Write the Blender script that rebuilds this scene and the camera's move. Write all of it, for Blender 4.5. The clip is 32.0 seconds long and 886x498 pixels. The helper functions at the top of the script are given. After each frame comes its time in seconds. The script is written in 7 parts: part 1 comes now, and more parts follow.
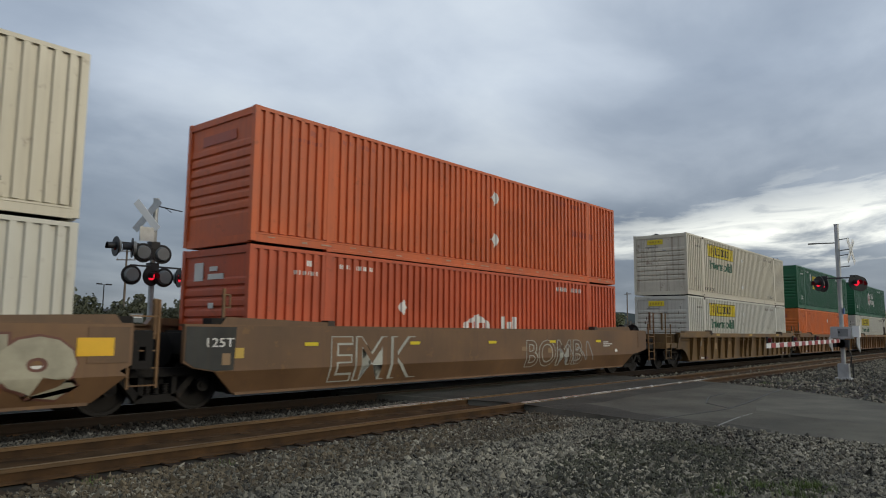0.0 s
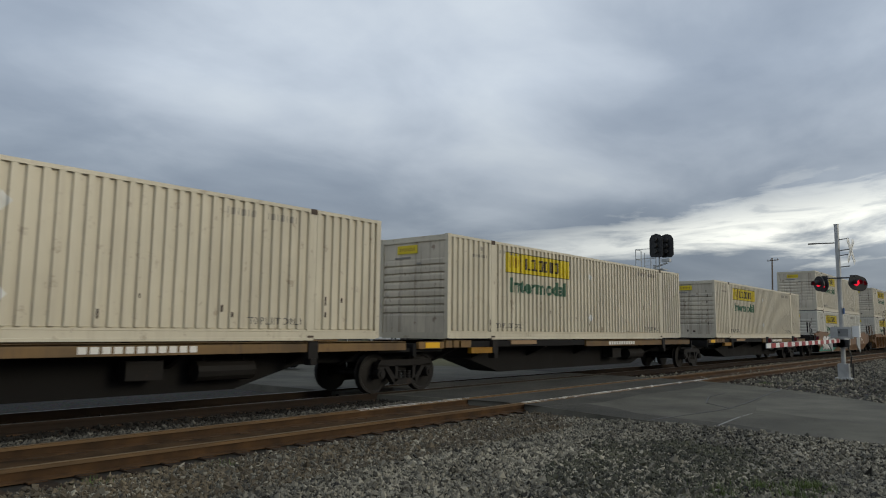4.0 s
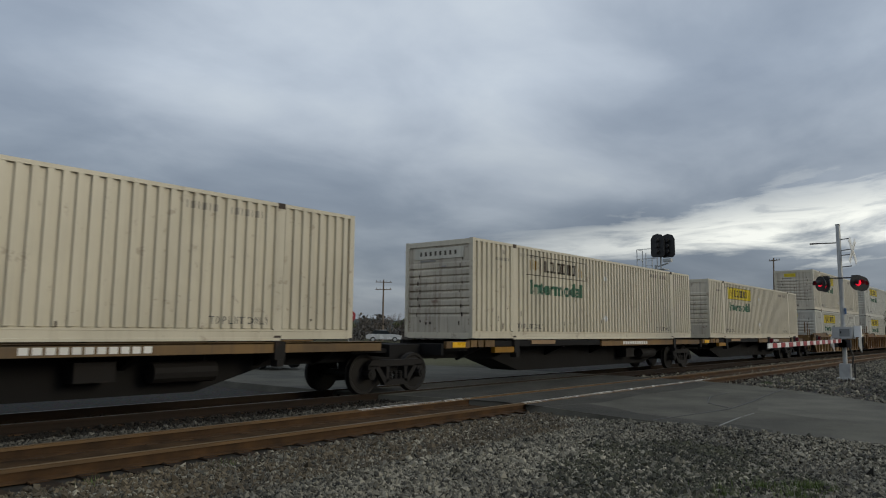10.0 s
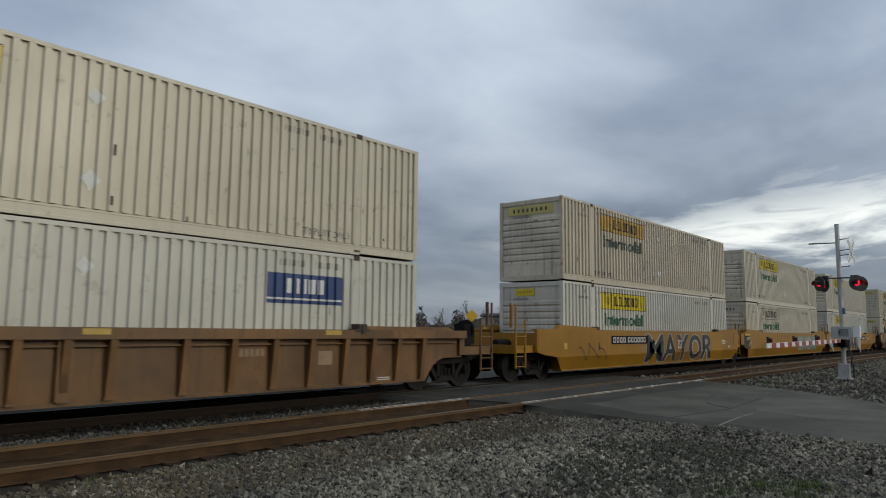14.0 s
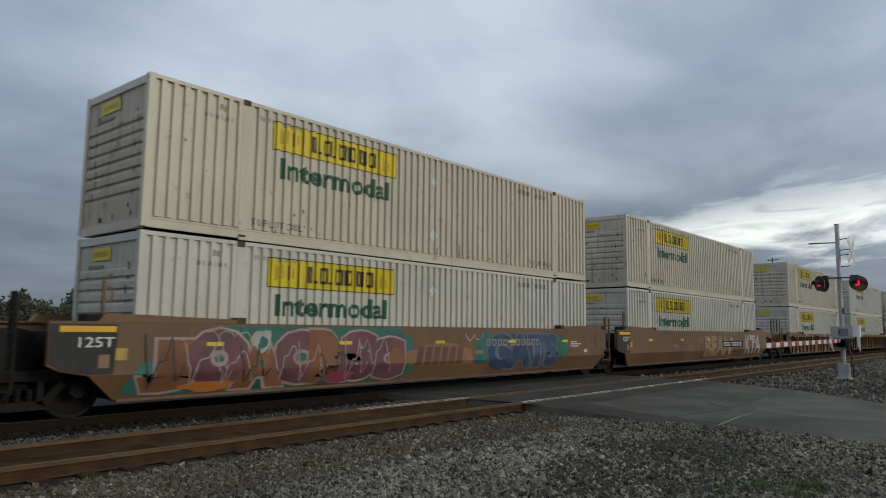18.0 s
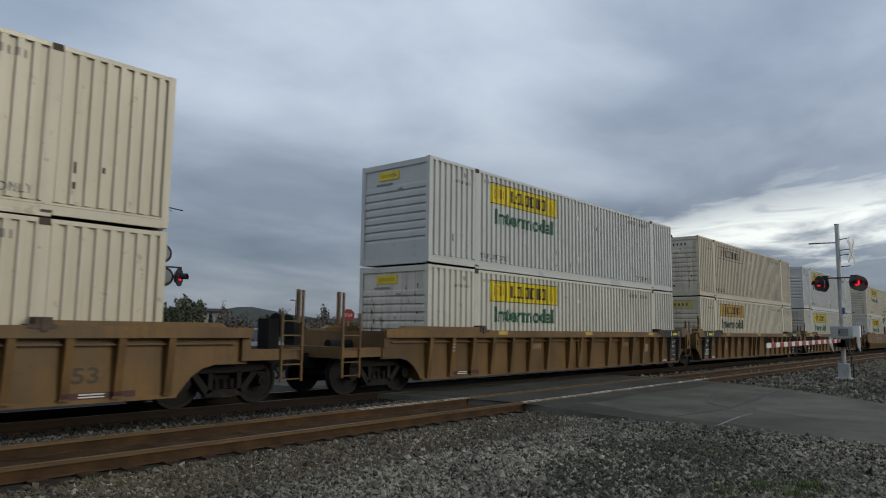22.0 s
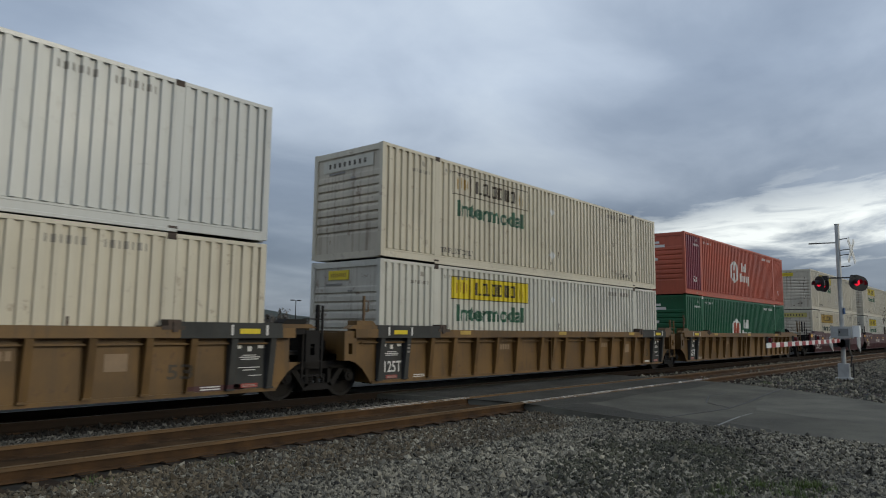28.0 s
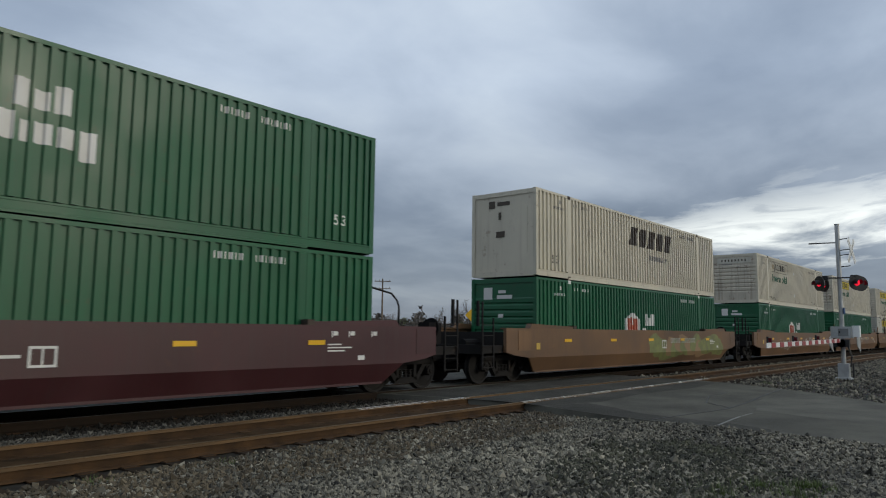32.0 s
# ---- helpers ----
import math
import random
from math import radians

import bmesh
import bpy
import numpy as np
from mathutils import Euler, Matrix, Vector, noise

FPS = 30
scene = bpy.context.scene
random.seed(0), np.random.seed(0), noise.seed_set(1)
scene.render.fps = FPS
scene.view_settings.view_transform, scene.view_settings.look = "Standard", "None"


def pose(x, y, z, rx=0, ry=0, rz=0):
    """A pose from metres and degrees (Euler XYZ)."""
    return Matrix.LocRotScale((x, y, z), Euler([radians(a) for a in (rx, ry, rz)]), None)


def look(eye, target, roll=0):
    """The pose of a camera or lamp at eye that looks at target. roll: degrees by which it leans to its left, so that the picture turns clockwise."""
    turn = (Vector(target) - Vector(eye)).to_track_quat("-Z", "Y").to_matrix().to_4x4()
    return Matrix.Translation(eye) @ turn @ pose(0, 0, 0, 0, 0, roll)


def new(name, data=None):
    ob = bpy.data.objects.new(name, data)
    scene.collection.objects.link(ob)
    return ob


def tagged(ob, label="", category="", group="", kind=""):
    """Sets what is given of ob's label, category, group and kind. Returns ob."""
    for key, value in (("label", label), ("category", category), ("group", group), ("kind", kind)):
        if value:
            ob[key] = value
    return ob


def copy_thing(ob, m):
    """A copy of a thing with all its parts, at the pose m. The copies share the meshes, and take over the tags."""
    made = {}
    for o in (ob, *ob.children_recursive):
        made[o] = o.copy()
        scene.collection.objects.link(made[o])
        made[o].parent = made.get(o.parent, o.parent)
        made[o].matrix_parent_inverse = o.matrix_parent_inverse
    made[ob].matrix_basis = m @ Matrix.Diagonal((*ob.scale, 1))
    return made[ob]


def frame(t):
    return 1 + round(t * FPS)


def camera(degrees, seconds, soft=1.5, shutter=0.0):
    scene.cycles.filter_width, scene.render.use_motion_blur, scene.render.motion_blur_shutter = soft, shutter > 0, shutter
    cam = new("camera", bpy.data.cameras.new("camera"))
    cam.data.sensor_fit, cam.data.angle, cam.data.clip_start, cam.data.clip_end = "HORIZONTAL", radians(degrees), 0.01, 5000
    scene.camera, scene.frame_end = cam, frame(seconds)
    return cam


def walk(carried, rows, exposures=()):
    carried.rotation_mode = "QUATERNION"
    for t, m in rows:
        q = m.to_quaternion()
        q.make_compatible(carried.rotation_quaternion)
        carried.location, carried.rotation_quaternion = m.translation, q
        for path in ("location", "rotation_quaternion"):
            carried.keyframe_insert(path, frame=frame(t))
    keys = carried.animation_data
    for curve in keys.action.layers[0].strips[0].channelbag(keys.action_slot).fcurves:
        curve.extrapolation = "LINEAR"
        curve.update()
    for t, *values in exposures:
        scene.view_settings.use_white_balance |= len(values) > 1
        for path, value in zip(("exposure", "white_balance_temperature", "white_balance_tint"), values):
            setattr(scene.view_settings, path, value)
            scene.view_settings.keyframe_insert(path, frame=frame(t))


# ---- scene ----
# world: x along the rails (away), y across them, z up from the rail tops; the eye stands at x = y = 0
EYE, YAW, PITCH, ROLL = 1.56, -49.83, 6.62, 0.607
cam = camera(64.7, 32.0, soft=1.05, shutter=0.06)


def aim(dyaw=0.0, dpitch=0.0, droll=0.0):
    return pose(0, 0, EYE, 90 + PITCH + dpitch, 0, YAW + dyaw) @ pose(0, 0, 0, 0, 0, ROLL + droll)


# the hand-held camera stands in one place and trembles a little
SHAKE = [(0, 0, 0, 0), (9, 0.02, 0, 0), (9.5, 0.05, 0, 0), (10, 0.1, 0, 0), (10.5, 0.13, 0, 0), (11, 0, 0, 0), (11.5, -0.13, 0, 0), (12, -0.09, 0, 0),
         (12.5, -0.07, 0, 0), (13, -0.06, 0, 0), (13.5, 0.05, 0, 0), (14, 0.03, 0, 0), (14.5, 0.26, 0, 0), (16.5, 0.03, -0.06, 0.08), (17, 0.03, -0.06, 0.08), (32, 0.03, -0.06, 0.08)]
walk(cam, [(t, aim(a, b, c)) for t, a, b, c in SHAKE],
     exposures=[(0, 0.13, 6400, 6), (3.5, 0.10, 6450, 6), (5.5, 0.05, 6500, 6), (7, 0.06, 6550, 6), (9, 0.0, 6500, 6), (10, -0.06, 6400, 6), (12, -0.03, 6350, 6), (14, 0.0, 6200, 6), (20, 0.0, 6200, 6), (24, 0.0, 6120, 6), (32, 0.04, 6100, 6)])

# ---- light: an overcast morning sky, and a low sun behind thin cloud at the viewer's back ----
SUN_AZ, SUN_EL = 163.0, 19.0   # degrees from +y towards +x, and above the horizon
sun_way = Vector((math.sin(radians(SUN_AZ)) * math.cos(radians(SUN_EL)), math.cos(radians(SUN_AZ)) * math.cos(radians(SUN_EL)), math.sin(radians(SUN_EL))))
sun = new("sun", bpy.data.lights.new("sun", "SUN"))
sun.data.energy, sun.data.angle, sun.data.color = 0.98, radians(20), (1.0, 0.88, 0.66)
sun.matrix_world = look(sun_way * 50, (0, 0, 0))


class Net:
    """A short hand for node trees."""

    def __init__(self, tree):
        self.tree = tree
        tree.nodes.clear()

    def add(self, kind, **values):
        node = self.tree.nodes.new(kind)
        for key, value in values.items():
            if key in ("operation", "blend_type", "data_type", "sky_type", "feature", "noise_dimensions", "interpolation_type", "distance", "use_clamp"):
                if key == "operation":
                    node.operation = value
                elif key == "blend_type":
                    node.blend_type = value
                elif key == "data_type":
                    node.data_type = value
                elif key == "sky_type":
                    node.sky_type = value
                elif key == "feature":
                    node.feature = value
                elif key == "use_clamp":
                    node.use_clamp = value
                elif key == "interpolation_type":
                    node.interpolation_type = value
            else:
                node.inputs[key.replace("_", " ")].default_value = value
        return node

    def link(self, a, b):
        self.tree.links.new(a, b)

    def maths(self, op, a, b=None):
        node = self.tree.nodes.new("ShaderNodeMath")
        node.operation = op
        for i, v in enumerate((a, b)):
            if v is None:
                continue
            if isinstance(v, (int, float)):
                node.inputs[i].default_value = v
            else:
                self.link(v, node.inputs[i])
        return node.outputs[0]

    def mix(self, fac, a, b, blend="MIX"):
        node = self.tree.nodes.new("ShaderNodeMix")
        node.data_type, node.blend_type = "RGBA", blend
        for socket, v in ((node.inputs[0], fac), (node.inputs[6], a), (node.inputs[7], b)):
            if isinstance(v, (int, float)):
                socket.default_value = v
            elif isinstance(v, (tuple, list)):
                socket.default_value = (*v, 1) if len(v) == 3 else v
            else:
                self.link(v, socket)
        return node.outputs[2]

    def ramp(self, fac, *stops):
        node = self.tree.nodes.new("ShaderNodeValToRGB")
        e = node.color_ramp.elements
        while len(e) < len(stops):
            e.new(0.5)
        for el, (pos, col) in zip(e, stops):
            el.position = pos
            el.color = (col, col, col, 1) if isinstance(col, (int, float)) else (*col, 1)
        self.link(fac, node.inputs[0])
        return node.outputs[0]

    def noise(self, vec, scale, detail=5.0, rough=0.55, distort=0.0):
        node = self.tree.nodes.new("ShaderNodeTexNoise")
        node.inputs["Scale"].default_value, node.inputs["Detail"].default_value = scale, detail
        node.inputs["Roughness"].default_value, node.inputs["Distortion"].default_value = rough, distort
        if vec is not None:
            self.link(vec, node.inputs["Vector"])
        return node.outputs[0]

    def scaled(self, vec, sx, sy, sz):
        node = self.tree.nodes.new("ShaderNodeMapping")
        node.inputs["Scale"].default_value = (sx, sy, sz)
        self.link(vec, node.inputs["Vector"])
        return node.outputs[0]


world = bpy.data.worlds.new("overcast_sky")
scene.world = world
world.use_nodes = True
net = Net(world.node_tree)
way = net.add("ShaderNodeTexCoord").outputs["Generated"]
part_xyz = net.add("ShaderNodeSeparateXYZ")
net.link(way, part_xyz.inputs[0])
up = net.maths("MAXIMUM", part_xyz.outputs[2], 0.0)
deck = net.maths("ADD", up, 0.17)
flat = net.add("ShaderNodeCombineXYZ")
net.link(net.maths("DIVIDE", part_xyz.outputs[0], deck), flat.inputs[0])
net.link(net.maths("DIVIDE", part_xyz.outputs[1], deck), flat.inputs[1])
blue = net.add("ShaderNodeTexSky", sky_type="NISHITA")
blue.sun_disc, blue.sun_elevation, blue.sun_rotation = False, radians(SUN_EL), radians(SUN_AZ)
# two scales of cloud on one deck, in broad banks; thicker and darker towards the horizon
bank = net.noise(net.scaled(flat.outputs[0], 0.50, 0.60, 1), 1.0, 2.5, 0.5, 0.15)
puff = net.noise(net.scaled(flat.outputs[0], 1.5, 1.8, 1), 1.0, 6.0, 0.52, 0.25)


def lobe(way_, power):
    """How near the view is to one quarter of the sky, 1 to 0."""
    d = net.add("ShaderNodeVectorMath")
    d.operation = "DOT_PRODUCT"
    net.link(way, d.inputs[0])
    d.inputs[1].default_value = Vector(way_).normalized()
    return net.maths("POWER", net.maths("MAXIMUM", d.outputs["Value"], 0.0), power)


body = net.maths("ADD", net.maths("MULTIPLY", bank, 0.44), net.maths("MULTIPLY", puff, 0.29))
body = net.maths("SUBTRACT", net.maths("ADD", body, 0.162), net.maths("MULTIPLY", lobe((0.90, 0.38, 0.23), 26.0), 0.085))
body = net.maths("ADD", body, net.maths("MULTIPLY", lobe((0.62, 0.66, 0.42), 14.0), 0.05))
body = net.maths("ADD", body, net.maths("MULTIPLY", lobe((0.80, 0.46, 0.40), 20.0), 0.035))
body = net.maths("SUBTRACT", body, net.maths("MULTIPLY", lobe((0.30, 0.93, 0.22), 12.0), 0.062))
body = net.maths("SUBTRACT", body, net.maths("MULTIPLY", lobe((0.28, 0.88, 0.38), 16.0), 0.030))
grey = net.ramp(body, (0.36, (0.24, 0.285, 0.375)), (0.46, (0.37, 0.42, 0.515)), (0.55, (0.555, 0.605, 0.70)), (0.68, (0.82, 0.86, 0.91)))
thick = net.ramp(up, (0.0, 0.44), (0.14, 0.62), (0.34, 1.0))
grey = net.mix(1.0, grey, thick, "MULTIPLY")
# a gap of thin bright cloud low in the east, under the sloping edge of the dark bank, torn into streaks
streak_at = net.add("ShaderNodeCombineXYZ")
net.link(net.maths("MULTIPLY", part_xyz.outputs[1], 7.0), streak_at.inputs[0])
net.link(net.maths("ADD", net.maths("MULTIPLY", part_xyz.outputs[2], 34.0), net.maths("MULTIPLY", part_xyz.outputs[1], 2.0)), streak_at.inputs[1])
torn = net.noise(streak_at.outputs[0], 1.0, 6.0, 0.58, 0.5)
brim = net.maths("SUBTRACT", 0.216, net.maths("MULTIPLY", part_xyz.outputs[1], 0.130))
rise = net.maths("DIVIDE", net.maths("SUBTRACT", part_xyz.outputs[2], 0.098), net.maths("SUBTRACT", brim, 0.098))
rise = net.maths("ADD", rise, net.maths("MULTIPLY", net.maths("SUBTRACT", torn, 0.5), 1.5))
band = net.ramp(rise, (0.0, 0.0), (0.42, 1.0), (0.60, 1.0), (1.0, 0.0))
side = net.ramp(part_xyz.outputs[1], (0.0, 1.0), (0.30, 0.92), (0.48, 0.45), (0.64, 0.0))
ahead = net.ramp(part_xyz.outputs[0], (0.3, 0.0), (0.7, 1.0))
gap_ = net.maths("MULTIPLY", net.maths("MULTIPLY", band, side), net.maths("MULTIPLY", ahead, net.ramp(torn, (0.34, 0.35), (0.56, 1.0))))
bright = net.mix(gap_, grey, (1.10, 1.08, 1.01))
# a little blue shows through, more of it high up
clear = net.mix(0.06, bright, net.mix(1.0, blue.outputs[0], (0.12, 0.12, 0.12), "MULTIPLY"))
back = net.add("ShaderNodeBackground", Strength=1.0)
net.link(clear, back.inputs[0])
out = net.add("ShaderNodeOutputWorld")
net.link(back.outputs[0], out.inputs[0])

# ---- materials ----
MATS = {}


def mat(name, col, rough=0.6, metal=0.0, var=0.25, scale=1.2, bump=0.15, grain=60.0, streak=0.0, rust=0.0, rusty=(0.12, 0.045, 0.018), tone=0.0, dirt=(0.10, 0.08, 0.06), island=0.0, spec=0.5):
    """A painted, metal or earthy surface: broad blotches, fine grain, streaks that run down, and rust spots."""
    if name in MATS:
        return MATS[name]
    m = bpy.data.materials.new(name)
    m.use_nodes = True
    n = Net(m.node_tree)
    co = n.add("ShaderNodeTexCoord").outputs["Object"]
    info = n.add("ShaderNodeObjectInfo")
    shift = n.add("ShaderNodeVectorMath")
    shift.operation = "ADD"
    n.link(co, shift.inputs[0])
    lots = n.maths("MULTIPLY", info.outputs["Random"], 37.0)
    n.link(lots, shift.inputs[1])
    v = shift.outputs[0]
    big = n.noise(v, scale, 4.0)
    fine = n.noise(v, grain, 3.0)
    low = tuple(c * (1 - var) for c in col)
    high = tuple(min(1.0, c * (1 + var * 0.6)) for c in col)
    c = n.mix(n.ramp(big, (0.32, 0.0), (0.68, 1.0)), low, high)
    c = n.mix(n.maths("MULTIPLY", n.ramp(fine, (0.35, 0.0), (0.75, 1.0)), 0.25 * var + 0.05), c, tuple(k * 0.55 for k in col))
    if streak:
        run = n.noise(n.scaled(v, 7.0, 7.0, 0.35), 1.0, 5.0, 0.6)
        c = n.mix(n.maths("MULTIPLY", n.ramp(run, (0.50, 0.0), (0.72, 1.0)), streak), c, dirt)
    if rust:
        spots = n.noise(v, 3.1, 8.0, 0.68)
        c = n.mix(n.maths("MULTIPLY", n.ramp(spots, (0.60, 0.0), (0.66, 1.0)), rust), c, rusty)
    if tone:
        c = n.mix(1.0, c, n.ramp(info.outputs["Random"], (0.0, 1 - tone), (1.0, 1.0)), "MULTIPLY")
    if island:
        geo = n.add("ShaderNodeNewGeometry")
        c = n.mix(1.0, c, n.ramp(geo.outputs["Random Per Island"], (0.0, 1 - island), (1.0, 1.0 + island * 0.5)), "MULTIPLY")
    b = n.add("ShaderNodeBsdfPrincipled", Metallic=metal)
    b.inputs["Specular IOR Level"].default_value = spec
    n.link(c, b.inputs["Base Color"])
    n.link(n.ramp(big, (0.3, max(0.05, rough - 0.1)), (0.7, min(1.0, rough + 0.1))), b.inputs["Roughness"])
    if bump:
        bp = n.add("ShaderNodeBump", Strength=bump, Distance=0.01)
        n.link(fine, bp.inputs["Height"])
        n.link(bp.outputs[0], b.inputs["Normal"])
    o = n.add("ShaderNodeOutputMaterial")
    n.link(b.outputs[0], o.inputs[0])
    MATS[name] = m
    return m


def glow(name, col, power):
    if name in MATS:
        return MATS[name]
    m = bpy.data.materials.new(name)
    m.use_nodes = True
    n = Net(m.node_tree)
    b = n.add("ShaderNodeBsdfPrincipled", Roughness=0.25)
    b.inputs["Base Color"].default_value = (*col, 1)
    b.inputs["Emission Color"].default_value = (*col, 1)
    b.inputs["Emission Strength"].default_value = power
    o = n.add("ShaderNodeOutputMaterial")
    n.link(b.outputs[0], o.inputs[0])
    MATS[name] = m
    return m


CREAM = mat("cream_container_paint", (0.575, 0.522, 0.405), 0.38, var=0.10, scale=0.6, bump=0.05, streak=0.25, rust=0.35, tone=0.05, dirt=(0.30, 0.24, 0.17))
IVORY = mat("ivory_container_paint", (0.565, 0.545, 0.472), 0.36, var=0.09, scale=0.6, bump=0.05, streak=0.18, rust=0.22, tone=0.05, dirt=(0.30, 0.25, 0.19))
DUSTY = mat("dusty_beige_container_paint", (0.525, 0.462, 0.350), 0.44, var=0.14, scale=0.6, bump=0.05, streak=0.35, rust=0.5, tone=0.05, dirt=(0.22, 0.15, 0.09))
WHITE = mat("white_container_paint", (0.520, 0.524, 0.500), 0.34, var=0.07, scale=0.6, bump=0.05, streak=0.12, rust=0.12, tone=0.05, dirt=(0.33, 0.30, 0.25))
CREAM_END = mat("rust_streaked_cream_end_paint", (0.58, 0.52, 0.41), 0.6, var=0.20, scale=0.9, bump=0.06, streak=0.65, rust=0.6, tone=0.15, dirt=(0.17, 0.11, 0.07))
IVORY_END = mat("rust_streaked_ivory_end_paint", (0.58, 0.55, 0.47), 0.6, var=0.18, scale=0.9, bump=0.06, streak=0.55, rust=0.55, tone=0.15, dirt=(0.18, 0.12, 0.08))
PLACARD = mat("dull_white_placard", (0.66, 0.66, 0.63), 0.5, var=0.15, scale=4, bump=0.0)
SCUFF = mat("rusty_dark_scuff", (0.06, 0.04, 0.03), 0.8, var=0.4, scale=6, bump=0.1)
SCRAPE = mat("pale_scraped_metal", (0.42, 0.27, 0.18), 0.6, var=0.35, scale=6, bump=0.0)
GREEN = mat("green_container_paint", (0.007, 0.098, 0.037), 0.42, spec=0.45, var=0.18, scale=0.7, bump=0.05, streak=0.22, rust=0.15, tone=0.1, dirt=(0.03, 0.06, 0.04))
ORANGE = mat("orange_container_paint", (0.64, 0.160, 0.026), 0.5, var=0.18, scale=0.7, bump=0.05, streak=0.25, rust=0.35, tone=0.06, dirt=(0.25, 0.08, 0.03))
RED = mat("faded_red_container_paint", (0.50, 0.085, 0.026), 0.5, var=0.2, scale=0.7, bump=0.05, streak=0.25, rust=0.3, tone=0.06, dirt=(0.18, 0.05, 0.03))
ORANGERED = mat("sun_faded_orange_red_paint", (0.57, 0.115, 0.028), 0.5, var=0.2, scale=0.7, bump=0.05, streak=0.25, rust=0.3, tone=0.06, dirt=(0.18, 0.05, 0.03))
BRICK = mat("brick_red_container_paint", (0.40, 0.085, 0.042), 0.5, var=0.16, scale=0.7, bump=0.05, streak=0.2, rust=0.25, dirt=(0.14, 0.04, 0.03))
TAN = mat("weathered_tan_car_paint", (0.165, 0.091, 0.025), 0.52, var=0.48, scale=0.9, bump=0.12, streak=0.55, rust=0.45, tone=0.22, dirt=(0.075, 0.042, 0.022), rusty=(0.075, 0.030, 0.015))
OCHRE = mat("dull_ochre_car_paint", (0.148, 0.078, 0.018), 0.5, var=0.42, scale=0.9, bump=0.12, streak=0.5, rust=0.4, tone=0.18, dirt=(0.065, 0.040, 0.020), rusty=(0.06, 0.026, 0.014))
RUSTTAN = mat("rusty_tan_car_paint", (0.180, 0.088, 0.026), 0.54, var=0.45, scale=0.9, bump=0.12, streak=0.55, rust=0.6, tone=0.2, dirt=(0.075, 0.036, 0.018), rusty=(0.10, 0.034, 0.014))
SOOTY = mat("chalky_black_paint", (0.050, 0.050, 0.047), 0.75, spec=0.25, var=0.35, scale=1.5, bump=0.08, streak=0.4, dirt=(0.07, 0.055, 0.04))
YELLOW = mat("weathered_yellow_car_paint", (0.305, 0.148, 0.005), 0.42, var=0.2, scale=0.8, bump=0.08, streak=0.3, rust=0.2, tone=0.1, dirt=(0.14, 0.08, 0.03))
BROWN = mat("faded_brown_car_paint", (0.158, 0.084, 0.038), 0.56, var=0.38, scale=0.55, bump=0.1, streak=0.4, rust=0.55, rusty=(0.21, 0.105, 0.032), tone=0.15, dirt=(0.10, 0.05, 0.03))
MAROON = mat("maroon_car_paint", (0.060, 0.0165, 0.019), 0.5, var=0.2, scale=0.8, bump=0.08, streak=0.3, rust=0.12, tone=0.1, dirt=(0.05, 0.03, 0.03))
BLACK = mat("sooty_black_steel", (0.011, 0.010, 0.010), 0.8, spec=0.2, var=0.4, scale=2.0, bump=0.2, tone=0.2)
DARK = mat("dark_greasy_steel", (0.013, 0.011, 0.010), 0.75, 0.0, spec=0.25, var=0.4, scale=3.0, bump=0.2, rust=0.4, rusty=(0.05, 0.03, 0.02))
TREAD = mat("worn_wheel_steel", (0.012, 0.010, 0.009), 0.7, 0.0, spec=0.3, var=0.4, scale=4.0, bump=0.1)
STEEL = mat("galvanised_steel", (0.42, 0.43, 0.43), 0.45, 0.55, var=0.2, scale=3.0, bump=0.08)
RAILRUST = mat("rusty_rail_steel", (0.062, 0.033, 0.014), 0.8, 0.0, spec=0.2, var=0.5, scale=2.5, bump=0.3, rust=0.5, rusty=(0.045, 0.022, 0.011))
RAILSIDE = mat("golden_brown_rail_side", (0.112, 0.061, 0.020), 0.6, 0.1, var=0.35, scale=1.5, bump=0.15)
# rail steel of the far track, darkened in colour for the train's shade
SHADERAIL = mat("shade_dark_rail_steel", (0.022, 0.014, 0.009), 0.85, var=0.4, scale=2.0, bump=0.3, spec=0.2)
RAILGLINT = mat("polished_rail_glint", (0.90, 0.87, 0.80), 0.26, 0.85, var=0.06, scale=1.0, bump=0.02)
DULLTOP = mat("dull_rail_head", (0.16, 0.105, 0.055), 0.45, 0.5, var=0.2, scale=1.0, bump=0.05)
SHADETOP = mat("shade_dark_rail_head", (0.07, 0.06, 0.05), 0.5, 0.4, var=0.25, scale=1.0, bump=0.05)
TIMBER = mat("creosoted_timber", (0.042, 0.028, 0.018), 0.9, spec=0.15, var=0.45, scale=3.0, bump=0.5, grain=30, tone=0.4)
DECALY = mat("yellow_decal", (0.72, 0.56, 0.010), 0.42, var=0.12, scale=1.5, bump=0.03, streak=0.2, rust=0.15, tone=0.12, dirt=(0.2, 0.15, 0.04))
DIMY = mat("dirty_amber_decal", (0.50, 0.33, 0.06), 0.5, var=0.25, scale=1.5, bump=0.03, streak=0.35, rust=0.3, dirt=(0.2, 0.15, 0.07))
INKDG = mat("weathered_dark_green_lettering", (0.028, 0.048, 0.036), 0.55, var=0.35, scale=3, bump=0.0)
PALEY = mat("faded_yellow_decal", (0.50, 0.43, 0.13), 0.5, var=0.2, scale=1.5, bump=0.03, streak=0.3, dirt=(0.25, 0.22, 0.12))
CASTING = mat("rusty_brown_casting", (0.085, 0.060, 0.045), 0.8, var=0.45, scale=5.0, bump=0.2, tone=0.4)
PALEPLATE = mat("bare_cream_plate", (0.56, 0.53, 0.44), 0.5, var=0.15, scale=2.0, bump=0.02, streak=0.3, dirt=(0.2, 0.16, 0.11))
